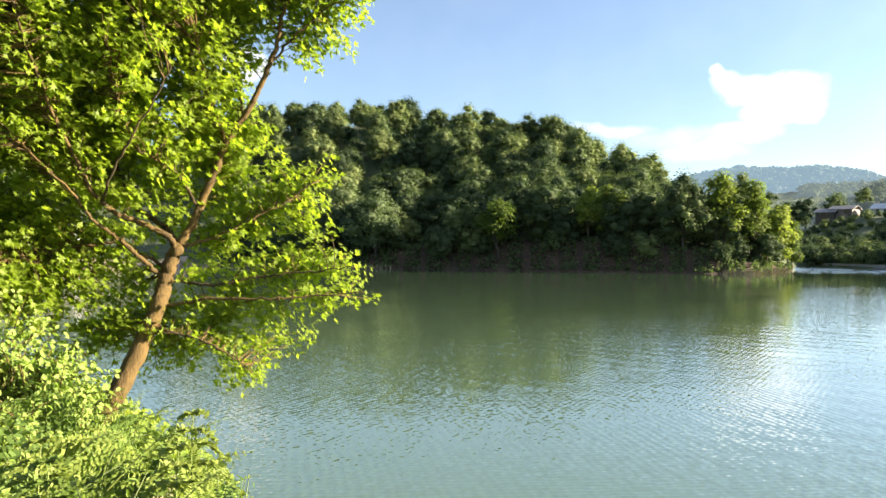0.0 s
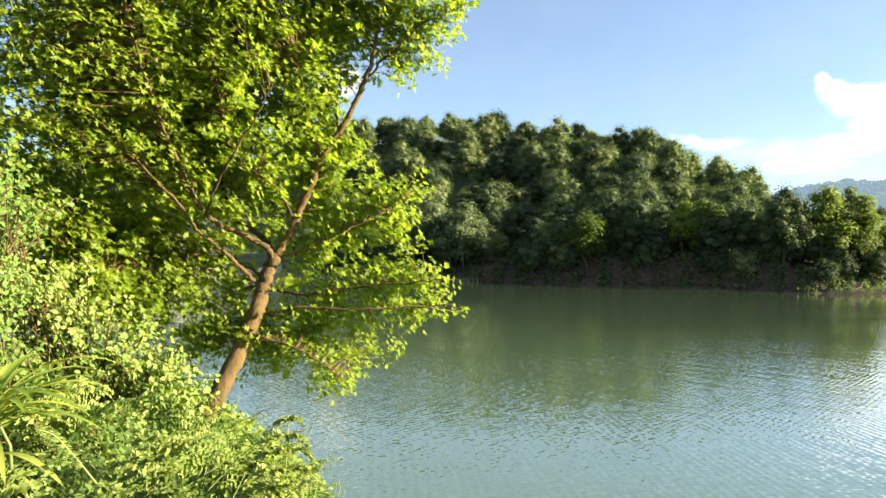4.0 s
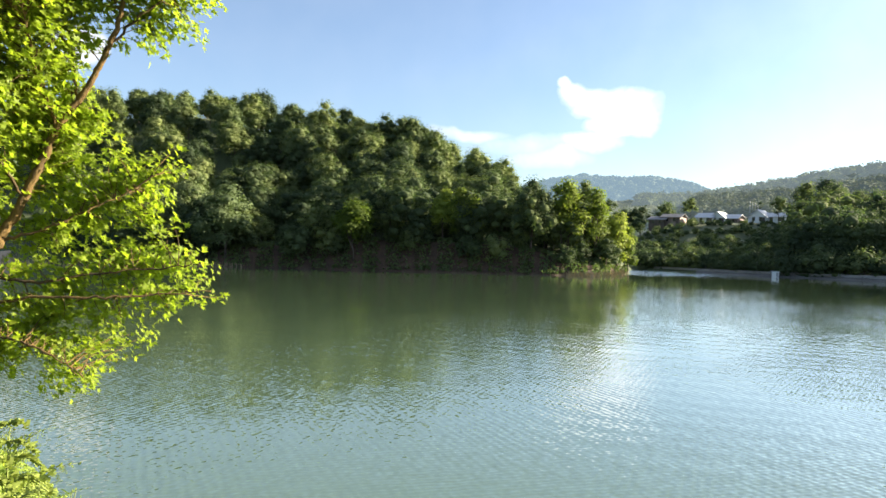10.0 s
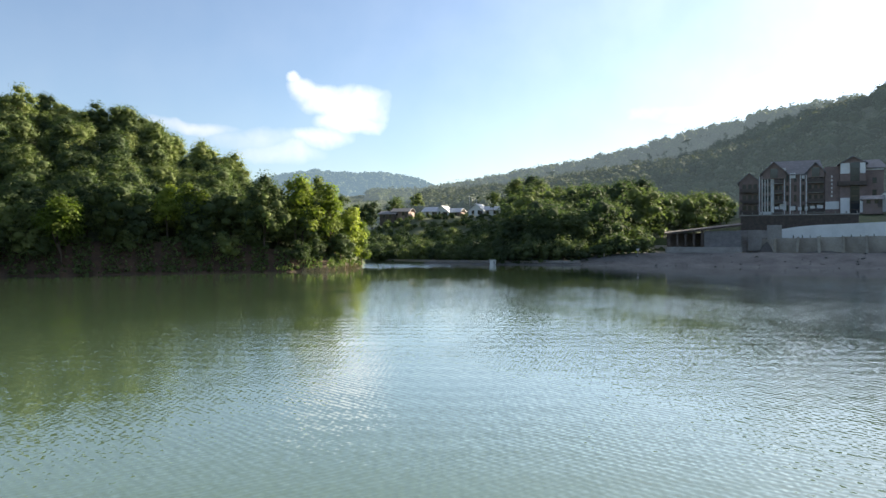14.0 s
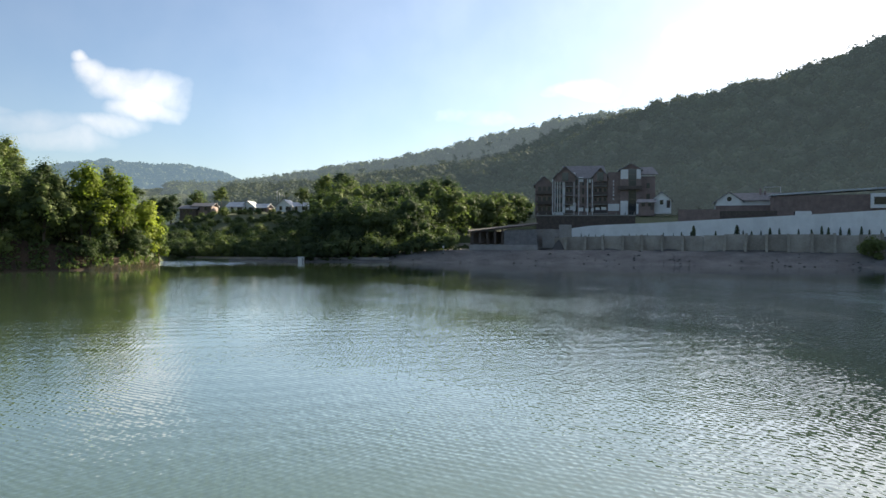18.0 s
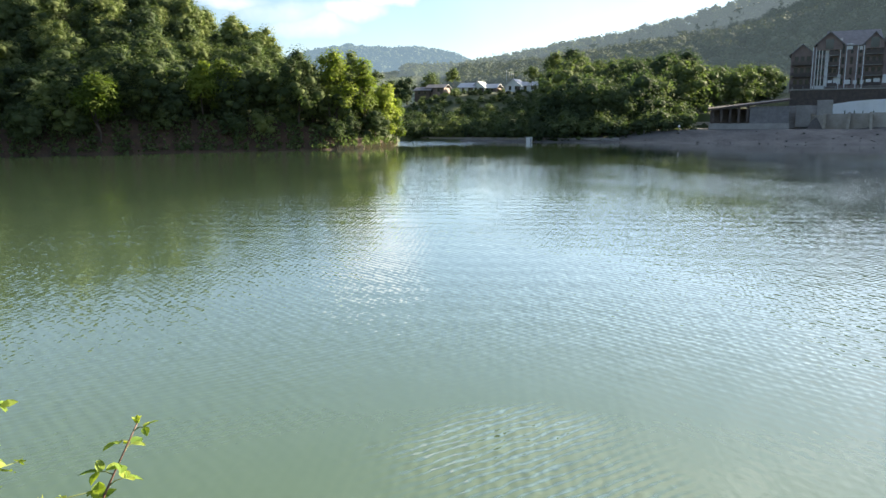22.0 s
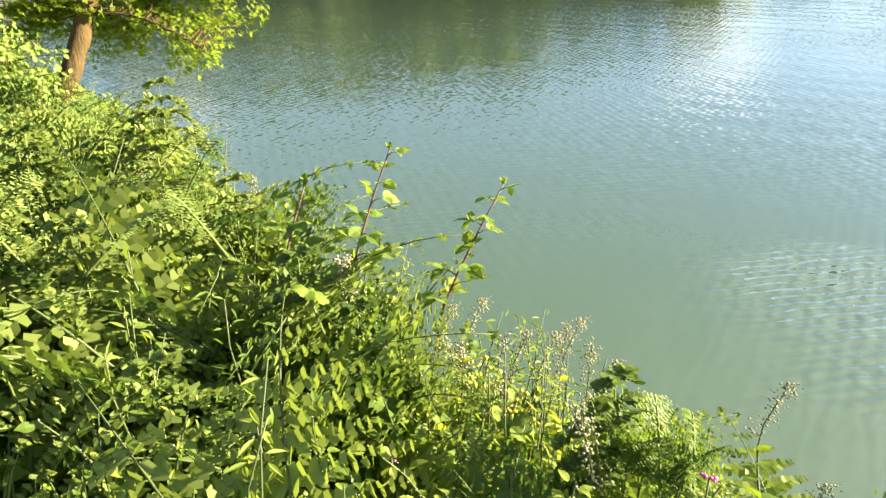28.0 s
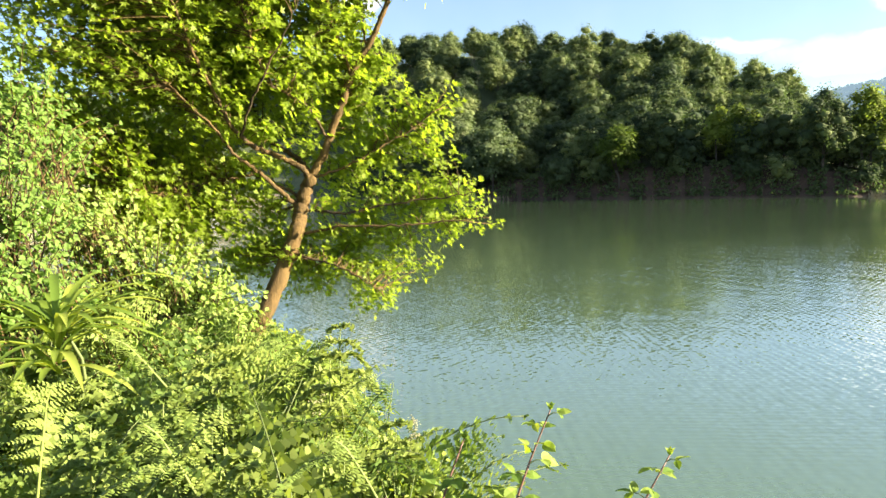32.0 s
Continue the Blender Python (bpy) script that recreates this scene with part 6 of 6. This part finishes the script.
    for c0, c1, z0, z1 in ((716, 752, 10.2, 12.9), (792, 813, 10.2, 12.9), (716, 752, 0.0, 4.0), (792, 806, 0.2, 4.0)):
        part("white_panel", box(x(c0), x(c1), -0.98, -0.82, z0, z1), M_PLASTER, ob)
    part("canopy", box(x(703), x(818), -1.8, -0.8, 7.1, 8.2), M_TIMBER, ob)
    # right wing
    part("wall", box(x(815), x(885), 0.6, 10, -1, 11.4), M_BRICK, ob)
    part("white_band", box(x(815), x(885), 0.5, 0.59, 11.0, 11.35), M_PLASTER, ob)
    part("roof", slab([(x(800), 0.0, 11.4), (x(898), 0.0, 11.4), (x(880), 5.5, 13.9), (x(815), 5.5, 13.9)]), M_ROOF, ob)
    part("roof", slab([(x(815), 5.5, 13.9), (x(880), 5.5, 13.9), (x(898), 10.6, 11.4), (x(800), 10.6, 11.4)]), M_ROOF, ob)
    for fl in range(3):
        window(ob, x(850), 1.4 + fl * 3.1, 1.0, 1.5, 0.58)
    # terrace on which it stands
    base = thing("terrace", placed(132.4, 160, 6.2, 131.0), "dark stone terrace wall in front of the hotel", "terrace")
    part("retaining_wall", box(-11.5, 9.5, 0, 22, -3, 2.6), M_TIMBER, base)
    part("coping", box(-11.7, 9.7, -0.15, 0.4, 2.6, 2.8), M_CONCRETE, base)
    for k in range(12):
        part("parapet_post", box(-11.3 + k * 1.86, -11.1 + k * 1.86, -0.02, 0.2, 2.8, 3.3), M_CONCRETE, base)


build_hotel()


def small_house(az, r, z, w, d, h, peak, wall, roof, label, face=None, ridge_across=False, windows=2, door=True, name="house"):
    ob = thing(name, placed(az, r, z, face), label, "house", "houses across the water")
    if ridge_across:
        part("wall", box(-w / 2, w / 2, 0, d, -1.5, h), wall, ob)
        part("roof", slab([(-w / 2 - 0.5, -0.5, h - 0.15), (w / 2 + 0.5, -0.5, h - 0.15), (w / 2 + 0.5, d / 2, peak), (-w / 2 - 0.5, d / 2, peak)], 0.15), roof, ob)
        part("roof", slab([(-w / 2 - 0.5, d / 2, peak), (w / 2 + 0.5, d / 2, peak), (w / 2 + 0.5, d + 0.5, h - 0.15), (-w / 2 - 0.5, d + 0.5, h - 0.15)], 0.15), roof, ob)
    else:
        part("wall", gable_wall(-w / 2, w / 2, 0, d, -1.5, h, peak), wall, ob)
        gable_roof(ob, -w / 2, w / 2, 0, d, h, peak, roof, 0.45, 0.14)
    for k in range(windows):
        window(ob, -w / 2 + w * (k + 0.75) / (windows + 0.5), 0.9, 0.9, 1.2, 0.0, M_TIMBER)
    if door:
        part("door", box(w * 0.36 - 0.45, w * 0.36 + 0.45, -0.05, 0.02, 0, 2.0), M_TIMBER, ob)
    return ob


small_house(137.7, 200, 12.0, 4.8, 7, 2.2, 4.2, M_PLASTER, M_ROOF, "small white gabled house beside the hotel", windows=1)
small_house(136.6, 197, 11.4, 4.0, 5, 2.0, 2.8, M_BRICK, M_ROOF, "low brown outbuilding beside the hotel", ridge_across=True, windows=2)
for az, z, w, peak, across, wall, label in ((101.6, 10.6, 6, 3.6, True, M_TIMBER, "dark house with a slate roof above the trees"), (102.6, 11.4, 7, 3.6, True, M_BRICK, "brown house with a slate roof above the trees"),
                                            (105.0, 11.4, 6, 4.0, True, M_PLASTER, "white house with a pale roof above the trees"), (105.9, 11.4, 5, 4.4, False, M_PLASTER, "white gabled house above the trees"),
                                            (106.8, 11.2, 5, 3.8, True, M_BRICK, "brownish house above the trees"), (108.6, 11.8, 6, 4.6, False, M_PLASTER, "white gabled house above the trees"),
                                            (109.8, 11.8, 7, 3.8, True, M_PLASTER, "long white house with a pale roof above the trees")):
    small_house(az, 236, z - 0.1, w * 0.85, 6, 2.2, peak - 0.4, wall, M_ROOF_LIGHT if az > 104 else M_ROOF, label, face=az + 20, ridge_across=across)


def build_lodge():
    ob = thing("lodge", placed(143.4, 188, 10.0, 139), "low white lodge with a round gable window and dark roof", "house")
    part("wall", gable_wall(-6.0, -0.2, 0, 12, -2, 3.0, 5.0), M_PLASTER, ob)
    gable_roof(ob, -6.0, -0.2, 0, 12, 3.0, 5.0, M_ROOF, 0.5)
    bm = bmesh.new()
    bmesh.ops.create_cone(bm, cap_ends=True, segments=20, radius1=0.55, radius2=0.55, depth=0.12, matrix=Matrix.Translation((-3.1, -0.06, 3.5)) @ Matrix.Rotation(math.pi / 2, 4, "X"))
    part("round_window", bm, M_GLASS, ob)
    part("wall", box(-0.2, 8.5, 1.0, 11, -2, 3.0), M_PLASTER, ob)
    part("roof", slab([(-3.1, 0.4, 3.0), (9.0, 0.4, 3.0), (9.0, 6, 5.0), (-3.1, 6, 5.0)]), M_ROOF, ob)
    part("lower_wall", box(-6.2, 8.6, -0.3, -0.02, -2, 1.9), M_BRICK, ob)
    for k in range(2):
        part("chimney", box(4.0 + k * 1.0, 4.5 + k * 1.0, 4.5, 5.0, 4.2, 6.2 - k * 0.6), M_BRICK, ob)
    rack = part("roof_rack", box(4.8, 8.6, 3.0, 3.1, 6.3, 6.42), M_METAL, ob)
    for xx in (4.85, 8.5):
        part("rack_post", box(xx, xx + 0.1, 3.0, 3.1, 4.0, 6.3), M_METAL, rack)
    hall = thing("long_hall", placed(148.6, 180, 10.4, 141), "long low brick hall with a pale sheet roof", "building")
    part("wall", box(-10, 13, 0, 10, -3, 3.2), M_BRICK, hall)
    part("roof", slab([(-10.4, -0.5, 3.2), (13.4, -0.5, 4.4), (13.4, 10, 4.6), (-10.4, 10, 3.4)], 0.4), M_ROOF_LIGHT, hall)
    end = part("porch", box(9, 13.2, -0.8, 0, 0.2, 3.4), M_PLASTER, hall)
    part("pane", box(9.6, 12.6, -0.86, -0.8, 1.0, 2.6), M_GLASS, end)
    yard = thing("yard_wall", placed(141.5, 176, 7.6, 138), "dark boundary wall in front of the lodge", "wall")
    part("panel", box(-8, 1, 0, 0.3, -2, 3.0), M_BRICK, yard)
    part("panel", box(1, 13, 0.4, 0.7, -2, 2.6), M_TIMBER, yard)


build_lodge()


def build_pavilion():
    ob = thing("pavilion", placed(125.6, 127, 2.75, 122), "low open lakeside pavilion with a sloping grey roof", "pavilion")
    part("roof", slab([(-5.8, -0.6, 2.1), (6.4, -0.6, 3.5), (6.4, 7, 3.8), (-5.8, 7, 2.4)], 0.28), M_TIMBER, ob)
    part("back_wall", box(-5.4, 6.0, 5.4, 5.7, -1, 2.4), M_TIMBER, ob)
    part("floor_slab", box(-5.6, 6.2, -0.2, 6, -1.8, 0.05), M_CONCRETE, ob)
    part("side_wall", box(0.4, 6.0, 0, 0.3, 0.05, 2.7), M_ROOF, ob)
    for k in range(5):
        part("column", box(-5.3 + k * 1.3, -4.95 + k * 1.3, -0.1, 0.25, 0.05, 2.15 + k * 0.15), M_TIMBER, ob)
    st = thing("stone_steps", placed(129.0, 132, 3.0, 124), "pale stone steps and parapets below the hotel", "steps")
    for k in range(6):
        part("step", box(-3.5 + k * 0.3, 3.5, k * 0.8, k * 0.8 + 1.6, -1 + k * 0.6, -0.4 + k * 0.6), M_CONCRETE, st)
    for xx, zz in ((-3.6, 1.6), (-0.6, 2.6), (2.4, 3.4)):
        part("parapet", box(xx, xx + 2.2, -0.5, 0, -0.8, zz), M_CONCRETE, st)


build_pavilion()


WALL_AZ, WALL_R = [129.2, 130.5, 132.6, 136.8, 142, 148.3, 153.0], [141, 142, 143, 144, 145, 146, 147]


def build_white_wall():
    ob = thing("white_wall", Matrix(), "long white plastered garden wall above the embankment", "wall")
    az = np.linspace(129.2, 153.0, 25)
    r = np.interp(az, WALL_AZ, WALL_R)
    lo = np.interp(az, WALL_AZ, [0.19, 0.24, 0.29, 0.38, 0.39, 0.5, 0.58])
    hi = np.interp(az, WALL_AZ, [0.36, 0.68, 0.99, 1.15, 1.43, 1.73, 2.0])
    for i in range(24):
        a, b = pol(az[i], r[i]), pol(az[i + 1], r[i + 1])
        za, zb = [EYE_Z + r[k] * math.tan(radians(hi[k])) for k in (i, i + 1)]
        z0 = min(EYE_Z + r[i] * math.tan(radians(lo[i])), EYE_Z + r[i + 1] * math.tan(radians(lo[i + 1]))) - 1.5
        back = (a + b).normalized() * 0.3
        bm = bmesh.new()
        v = [bm.verts.new(p) for p in ((a.x, a.y, z0), (b.x, b.y, z0), (b.x, b.y, zb), (a.x, a.y, za), (a.x + back.x, a.y + back.y, z0), (b.x + back.x, b.y + back.y, z0), (b.x + back.x, b.y + back.y, zb), (a.x + back.x, a.y + back.y, za))]
        for f in ((0, 1, 2, 3), (5, 4, 7, 6), (3, 2, 6, 7), (4, 0, 3, 7), (1, 5, 6, 2)):
            bm.faces.new([v[k] for k in f])
        bmesh.ops.recalc_face_normals(bm, faces=bm.faces)
        part("wall_panel", bm, M_PLASTER, ob)
    rng = np.random.default_rng(61)
    src = []
    for k in range(2):
        t, a = rng.random(900), rng.uniform(0, 6.28, 900)
        rad = (0.4 + 0.1 * k) * np.sqrt(1 - t ** 2) * (0.7 + 0.3 * np.sin(a * 3 + 4 * t)) * rng.uniform(0.75, 1.05, 900)
        p = np.stack([rad * np.cos(a), rad * np.sin(a), 0.05 + 2.0 * t], 1)
        nrm = np.stack([np.cos(a), np.sin(a), 0.6 + 0 * a], 1) + rng.normal(size=p.shape) * 0.3
        v, f = scatter(LEAF_DIAMOND, [(0, 1, 2, 3)], p, nrm, rng.normal(size=p.shape) + np.array([0, 0, 1.5]), rng.uniform(0.12, 0.24, 900))
        o = thing("conifer_bush", Matrix(), "small dark conifer bush planted before the white wall", "bush", "bushes before the white wall")
        piece("foliage", v, f, M_CONIFER, o)
        v, f = tube([[0, 0, -0.3], [0, 0, 0.5], [0, 0, 1.2]], [0.06, 0.05, 0.02], 6)
        piece("trunk", v, f, M_BARK_FAR, o)
        src.append(o)
    for k, a in enumerate(np.arange(129.8, 152.6, 0.62)):
        if rng.random() < 0.25:
            continue
        rr = float(np.interp(a, WALL_AZ, WALL_R)) - rng.uniform(1.6, 2.4)
        q = pol(a + rng.uniform(-0.12, 0.12), rr)
        z = float(land(np.array([q.x]), np.array([q.y]))[0])
        s = (0.28 + 0.55 * smooth01((a - 133) / 16)) * rng.uniform(0.75, 1.15)
        o = copy_thing(src[k % 2], pose(q.x, q.y, z, 0, 0, rng.uniform(0, 360)))
        o.scale = (s * 0.8, s * 0.8, s)
    for k, o in enumerate(src):
        q = pol(140 + 3 * k, 138.0 - 5 * k)
        o.matrix_basis = pose(q.x, q.y, float(land(np.array([q.x]), np.array([q.y]))[0]))


build_white_wall()


def build_embankment():
    rng = np.random.default_rng(62)
    ob = thing("embankment", Matrix(), "stepped concrete slab embankment along the lake shore", "embankment")
    azs = np.arange(117.5, 153, 1.45)
    for i in range(len(azs) - 1):
        a0, a1 = azs[i], azs[i + 1] - 0.04
        r0, r1 = float(terrace_line(a0)), float(terrace_line(a1))
        p, q = pol(a0, r0), pol(a1, r1)
        top = float(np.interp(a0, [117, 122, 129, 142, 153], [1.7, 2.9, 4.1, 4.6, 4.6])) + rng.uniform(-0.12, 0.12)
        back = (p + q).normalized() * 0.35
        lean = (p + q).normalized() * 0.5
        z0 = 1.2
        bm = bmesh.new()
        v = [bm.verts.new(c) for c in ((p.x - lean.x, p.y - lean.y, z0), (q.x - lean.x, q.y - lean.y, z0), (q.x, q.y, top), (p.x, p.y, top), (p.x + back.x, p.y + back.y, z0), (q.x + back.x, q.y + back.y, z0), (q.x + back.x, q.y + back.y, top), (p.x + back.x, p.y + back.y, top))]
        for f in ((0, 1, 2, 3), (5, 4, 7, 6), (3, 2, 6, 7), (4, 0, 3, 7), (1, 5, 6, 2)):
            bm.faces.new([v[k] for k in f])
        bmesh.ops.recalc_face_normals(bm, faces=bm.faces)
        part("slab", bm, M_SLAB, ob)
        if rng.random() < 0.75:
            w = pol(a1, r1 - 1.1)
            o = part("buttress", box(-0.2, 0.2, -0.9, 0.9, -0.3, top - 0.9), M_SLAB, ob)
            o.matrix_basis = pose(w.x, w.y, 1.0, rng.uniform(-12, 4), rng.uniform(-5, 5), -a1)
    # rubble stones along the shore
    stones = []
    ico = bmesh.new()
    bmesh.ops.create_icosphere(ico, subdivisions=1, radius=1.0)
    iv = np.array([v.co[:] for v in ico.verts])
    ifc = [[v.index for v in f.verts] for f in ico.faces]
    ico.free()
    for _ in range(140):
        a = rng.uniform(106, 153)
        rs = float(table(a, VALLEY, 1))
        rr = rs + abs(rng.normal()) * 5
        q = pol(a, rr)
        s = rng.uniform(0.06, 0.24)
        z = float(land(np.array([q.x]), np.array([q.y]))[0])
        stones.append(((iv + rng.normal(size=iv.shape) * 0.16) * np.array([1.2, 1, 0.7]) * s + np.array([q.x, q.y, z + 0.1 * s]), ifc))
    v, f = merge(stones)
    tagged(new("shore_stones", mesh_from("shore_stones", v, f, M_RUBBLE)), "grey rubble stones along the far shore", "stones", kind="stuff")


build_embankment()


def build_small_works():
    rng = np.random.default_rng(63)
    hut = thing("pump_hut", placed(109.9, 120.5, 0.2), "small white hut at the edge of the far shore", "hut")
    part("wall", box(-0.5, 0.5, -0.5, 0.5, -0.6, 0.55), M_PLASTER, hut)
    part("roof", box(-0.6, 0.6, -0.6, 0.6, 0.55, 0.65), M_ROOF_LIGHT, hut)
    part("door", box(0.1, 0.4, -0.53, -0.5, -0.1, 0.45), M_METAL, hut)
    jetty = thing("shore_kerb", Matrix(), "low concrete kerb along the far shore", "kerb")
    marks = [pol(a, float(table(a, VALLEY, 1)) + 3.0) for a in np.arange(101.5, 117.5, 0.8)]
    for p, q in zip(marks, marks[1:]):
        mid, way = (p + q) / 2, q - p
        o = part("kerb_block", box(-way.length / 2, way.length / 2 - 0.02, -0.25, 0.25, -0.5, 0.2), M_CONCRETE, jetty)
        o.matrix_basis = pose(mid.x, mid.y, float(land(np.array([mid.x]), np.array([mid.y]))[0]) + 0.15, 0, 0, math.degrees(math.atan2(way.y, way.x)))
    for a in (103.6, 106.5, 108.7, 111.6, 112.6, 114.8, 118.5, 121.0):
        r = float(table(a, VALLEY, 1)) + 6
        p = pol(a, r)
        z = float(land(np.array([p.x]), np.array([p.y]))[0])
        lamp = thing("bollard_lamp", pose(p.x, p.y, z), "short lamp post with a white globe on the shore path", "lamp", "lamps on the shore path")
        v, f = tube([[0, 0, -0.2], [0, 0, 0.4], [0, 0, 0.95]], [0.05, 0.045, 0.04], 6)
        piece("post", v, f, M_METAL, lamp)
        bm = bmesh.new()
        bmesh.ops.create_uvsphere(bm, u_segments=10, v_segments=6, radius=0.19, matrix=Matrix.Translation((0, 0, 1.1)))
        part("globe", bm, M_PLASTER, lamp, smooth=True)
    for k in range(4):
        p = pol(108.1 + k * 0.18, 262)
        mast = thing("mast", pose(p.x, p.y, 13), "thin pale mast behind the houses", "mast", "masts behind the houses")
        v, f = tube([[0, 0, -1], [0, 0, 3], [0, 0, 7.2 - 0.4 * k]], [0.12, 0.1, 0.08], 6)
        piece("pole", v, f, M_METAL, mast)
    van = thing("van", placed(147.3, 168, 7.6, 140), "white van parked behind the garden wall", "van")
    bm = box(-1.5, 1.6, -0.9, 0.9, 0.45, 2.1)
    bmesh.ops.bevel(bm, geom=bm.edges[:], offset=0.15, segments=2, affect="EDGES")
    part("body", bm, M_PLASTER, van)
    bm = slab([(-2.4, -0.85, 0.45), (-1.4, -0.85, 0.45), (-1.4, 0.85, 0.45), (-2.4, 0.85, 0.45)], 0.75)
    part("bonnet", bm, M_PLASTER, van)
    part("windscreen", box(-1.62, -1.48, -0.75, 0.75, 1.25, 1.95), M_GLASS, van)
    for xx in (-1.7, 1.0):
        for yy in (-0.9, 0.78):
            bm = bmesh.new()
            bmesh.ops.create_cone(bm, cap_ends=True, segments=16, radius1=0.36, radius2=0.36, depth=0.2, matrix=Matrix.Translation((xx, yy + 0.06, 0.36)) @ Matrix.Rotation(math.pi / 2, 4, "X"))
            part("wheel", bm, M_TIMBER, van)
    # the shore behind the leaning tree
    fence = thing("post_fence", Matrix(), "pale wooden post and rail fence on the sandy shore", "fence")
    prev = None
    for a in np.arange(38, 53, 0.75):
        r = float(table(a, PROMONTORY, 1)) + 16
        p = pol(a, r)
        z = float(land(np.array([p.x]), np.array([p.y]))[0])
        o = part("post", box(-0.07, 0.07, -0.07, 0.07, -0.3, 1.15), M_WOOD_PALE, fence)
        o.matrix_basis = pose(p.x, p.y, z, 0, 0, -a)
        if prev:
            for h in (0.55, 1.0):
                v, f = tube([[*(prev[0].xy), prev[1] + h], [(prev[0].x + p.x) / 2, (prev[0].y + p.y) / 2, (prev[1] + z) / 2 + h - 0.02], [p.x, p.y, z + h]], [0.045] * 3, 5)
                piece("rail", v, f, M_WOOD_PALE, fence)
        prev = (p, z)
    q = pol(42.6, 172)
    z = float(land(np.array([q.x]), np.array([q.y]))[0])
    shelter = thing("shelter", placed(42.6, 172, z), "open timber shelter with a pale roof on the slope", "shelter")
    part("roof", slab([(-3.4, -2.4, 2.4), (3.4, -2.4, 2.4), (3.4, 2.4, 2.9), (-3.4, 2.4, 2.9)], 0.18), M_ROOF_LIGHT, shelter)
    for xx in (-3.0, -1.0, 1.0, 3.0):
        for yy in (-2.0, 2.0):
            part("post", box(xx - 0.09, xx + 0.09, yy - 0.09, yy + 0.09, -0.5, 2.5), M_WOOD_PALE, shelter)
    part("bench", box(-2.6, 2.6, 1.2, 1.7, 0.35, 0.5), M_WOOD_PALE, shelter)
    q = pol(47.1, 131)
    z = float(land(np.array([q.x]), np.array([q.y]))[0])
    kiosk = thing("kiosk", placed(47.1, 131, z), "small white kiosk box on the shore", "kiosk")
    part("body", box(-0.6, 0.6, -0.5, 0.5, -0.3, 1.9), M_PLASTER, kiosk)
    part("lid", box(-0.75, 0.75, -0.65, 0.65, 1.9, 2.02), M_ROOF_LIGHT, kiosk)
    # reeds at the waterline
    vs, fs = [], []
    for _ in range(1500):
        a = rng.uniform(37, 70) if rng.random() < 0.75 else rng.uniform(95, 99.5)
        r = float(table(a, PROMONTORY, 1)) + rng.uniform(-0.8, 1.6)
        p = np.array(pol(a, r, 0.0))
        h = rng.uniform(0.5, 1.5) if a < 55 else rng.uniform(0.3, 0.8)
        t = np.array([rng.normal() * 0.2, rng.normal() * 0.2, h])
        sd = np.array([math.cos(radians(a)), -math.sin(radians(a)), 0]) * 0.035
        o = len(vs)
        vs += [p - sd, p + sd, p + t * 0.6 + sd * 0.8, p + t, p + t * 0.6 - sd * 0.8]
        fs.append([o, o + 1, o + 2, o + 3, o + 4])
    tagged(new("reeds", mesh_from("reeds", np.array(vs), fs, M_REED)), "dry pale reeds along the waterline", "reeds", kind="stuff")


M_REED = surface("dry_reed", (0.24, 0.19, 0.11), (0.42, 0.34, 0.21), 3.0, 0.9, 0.2, 15.0)
build_small_works()
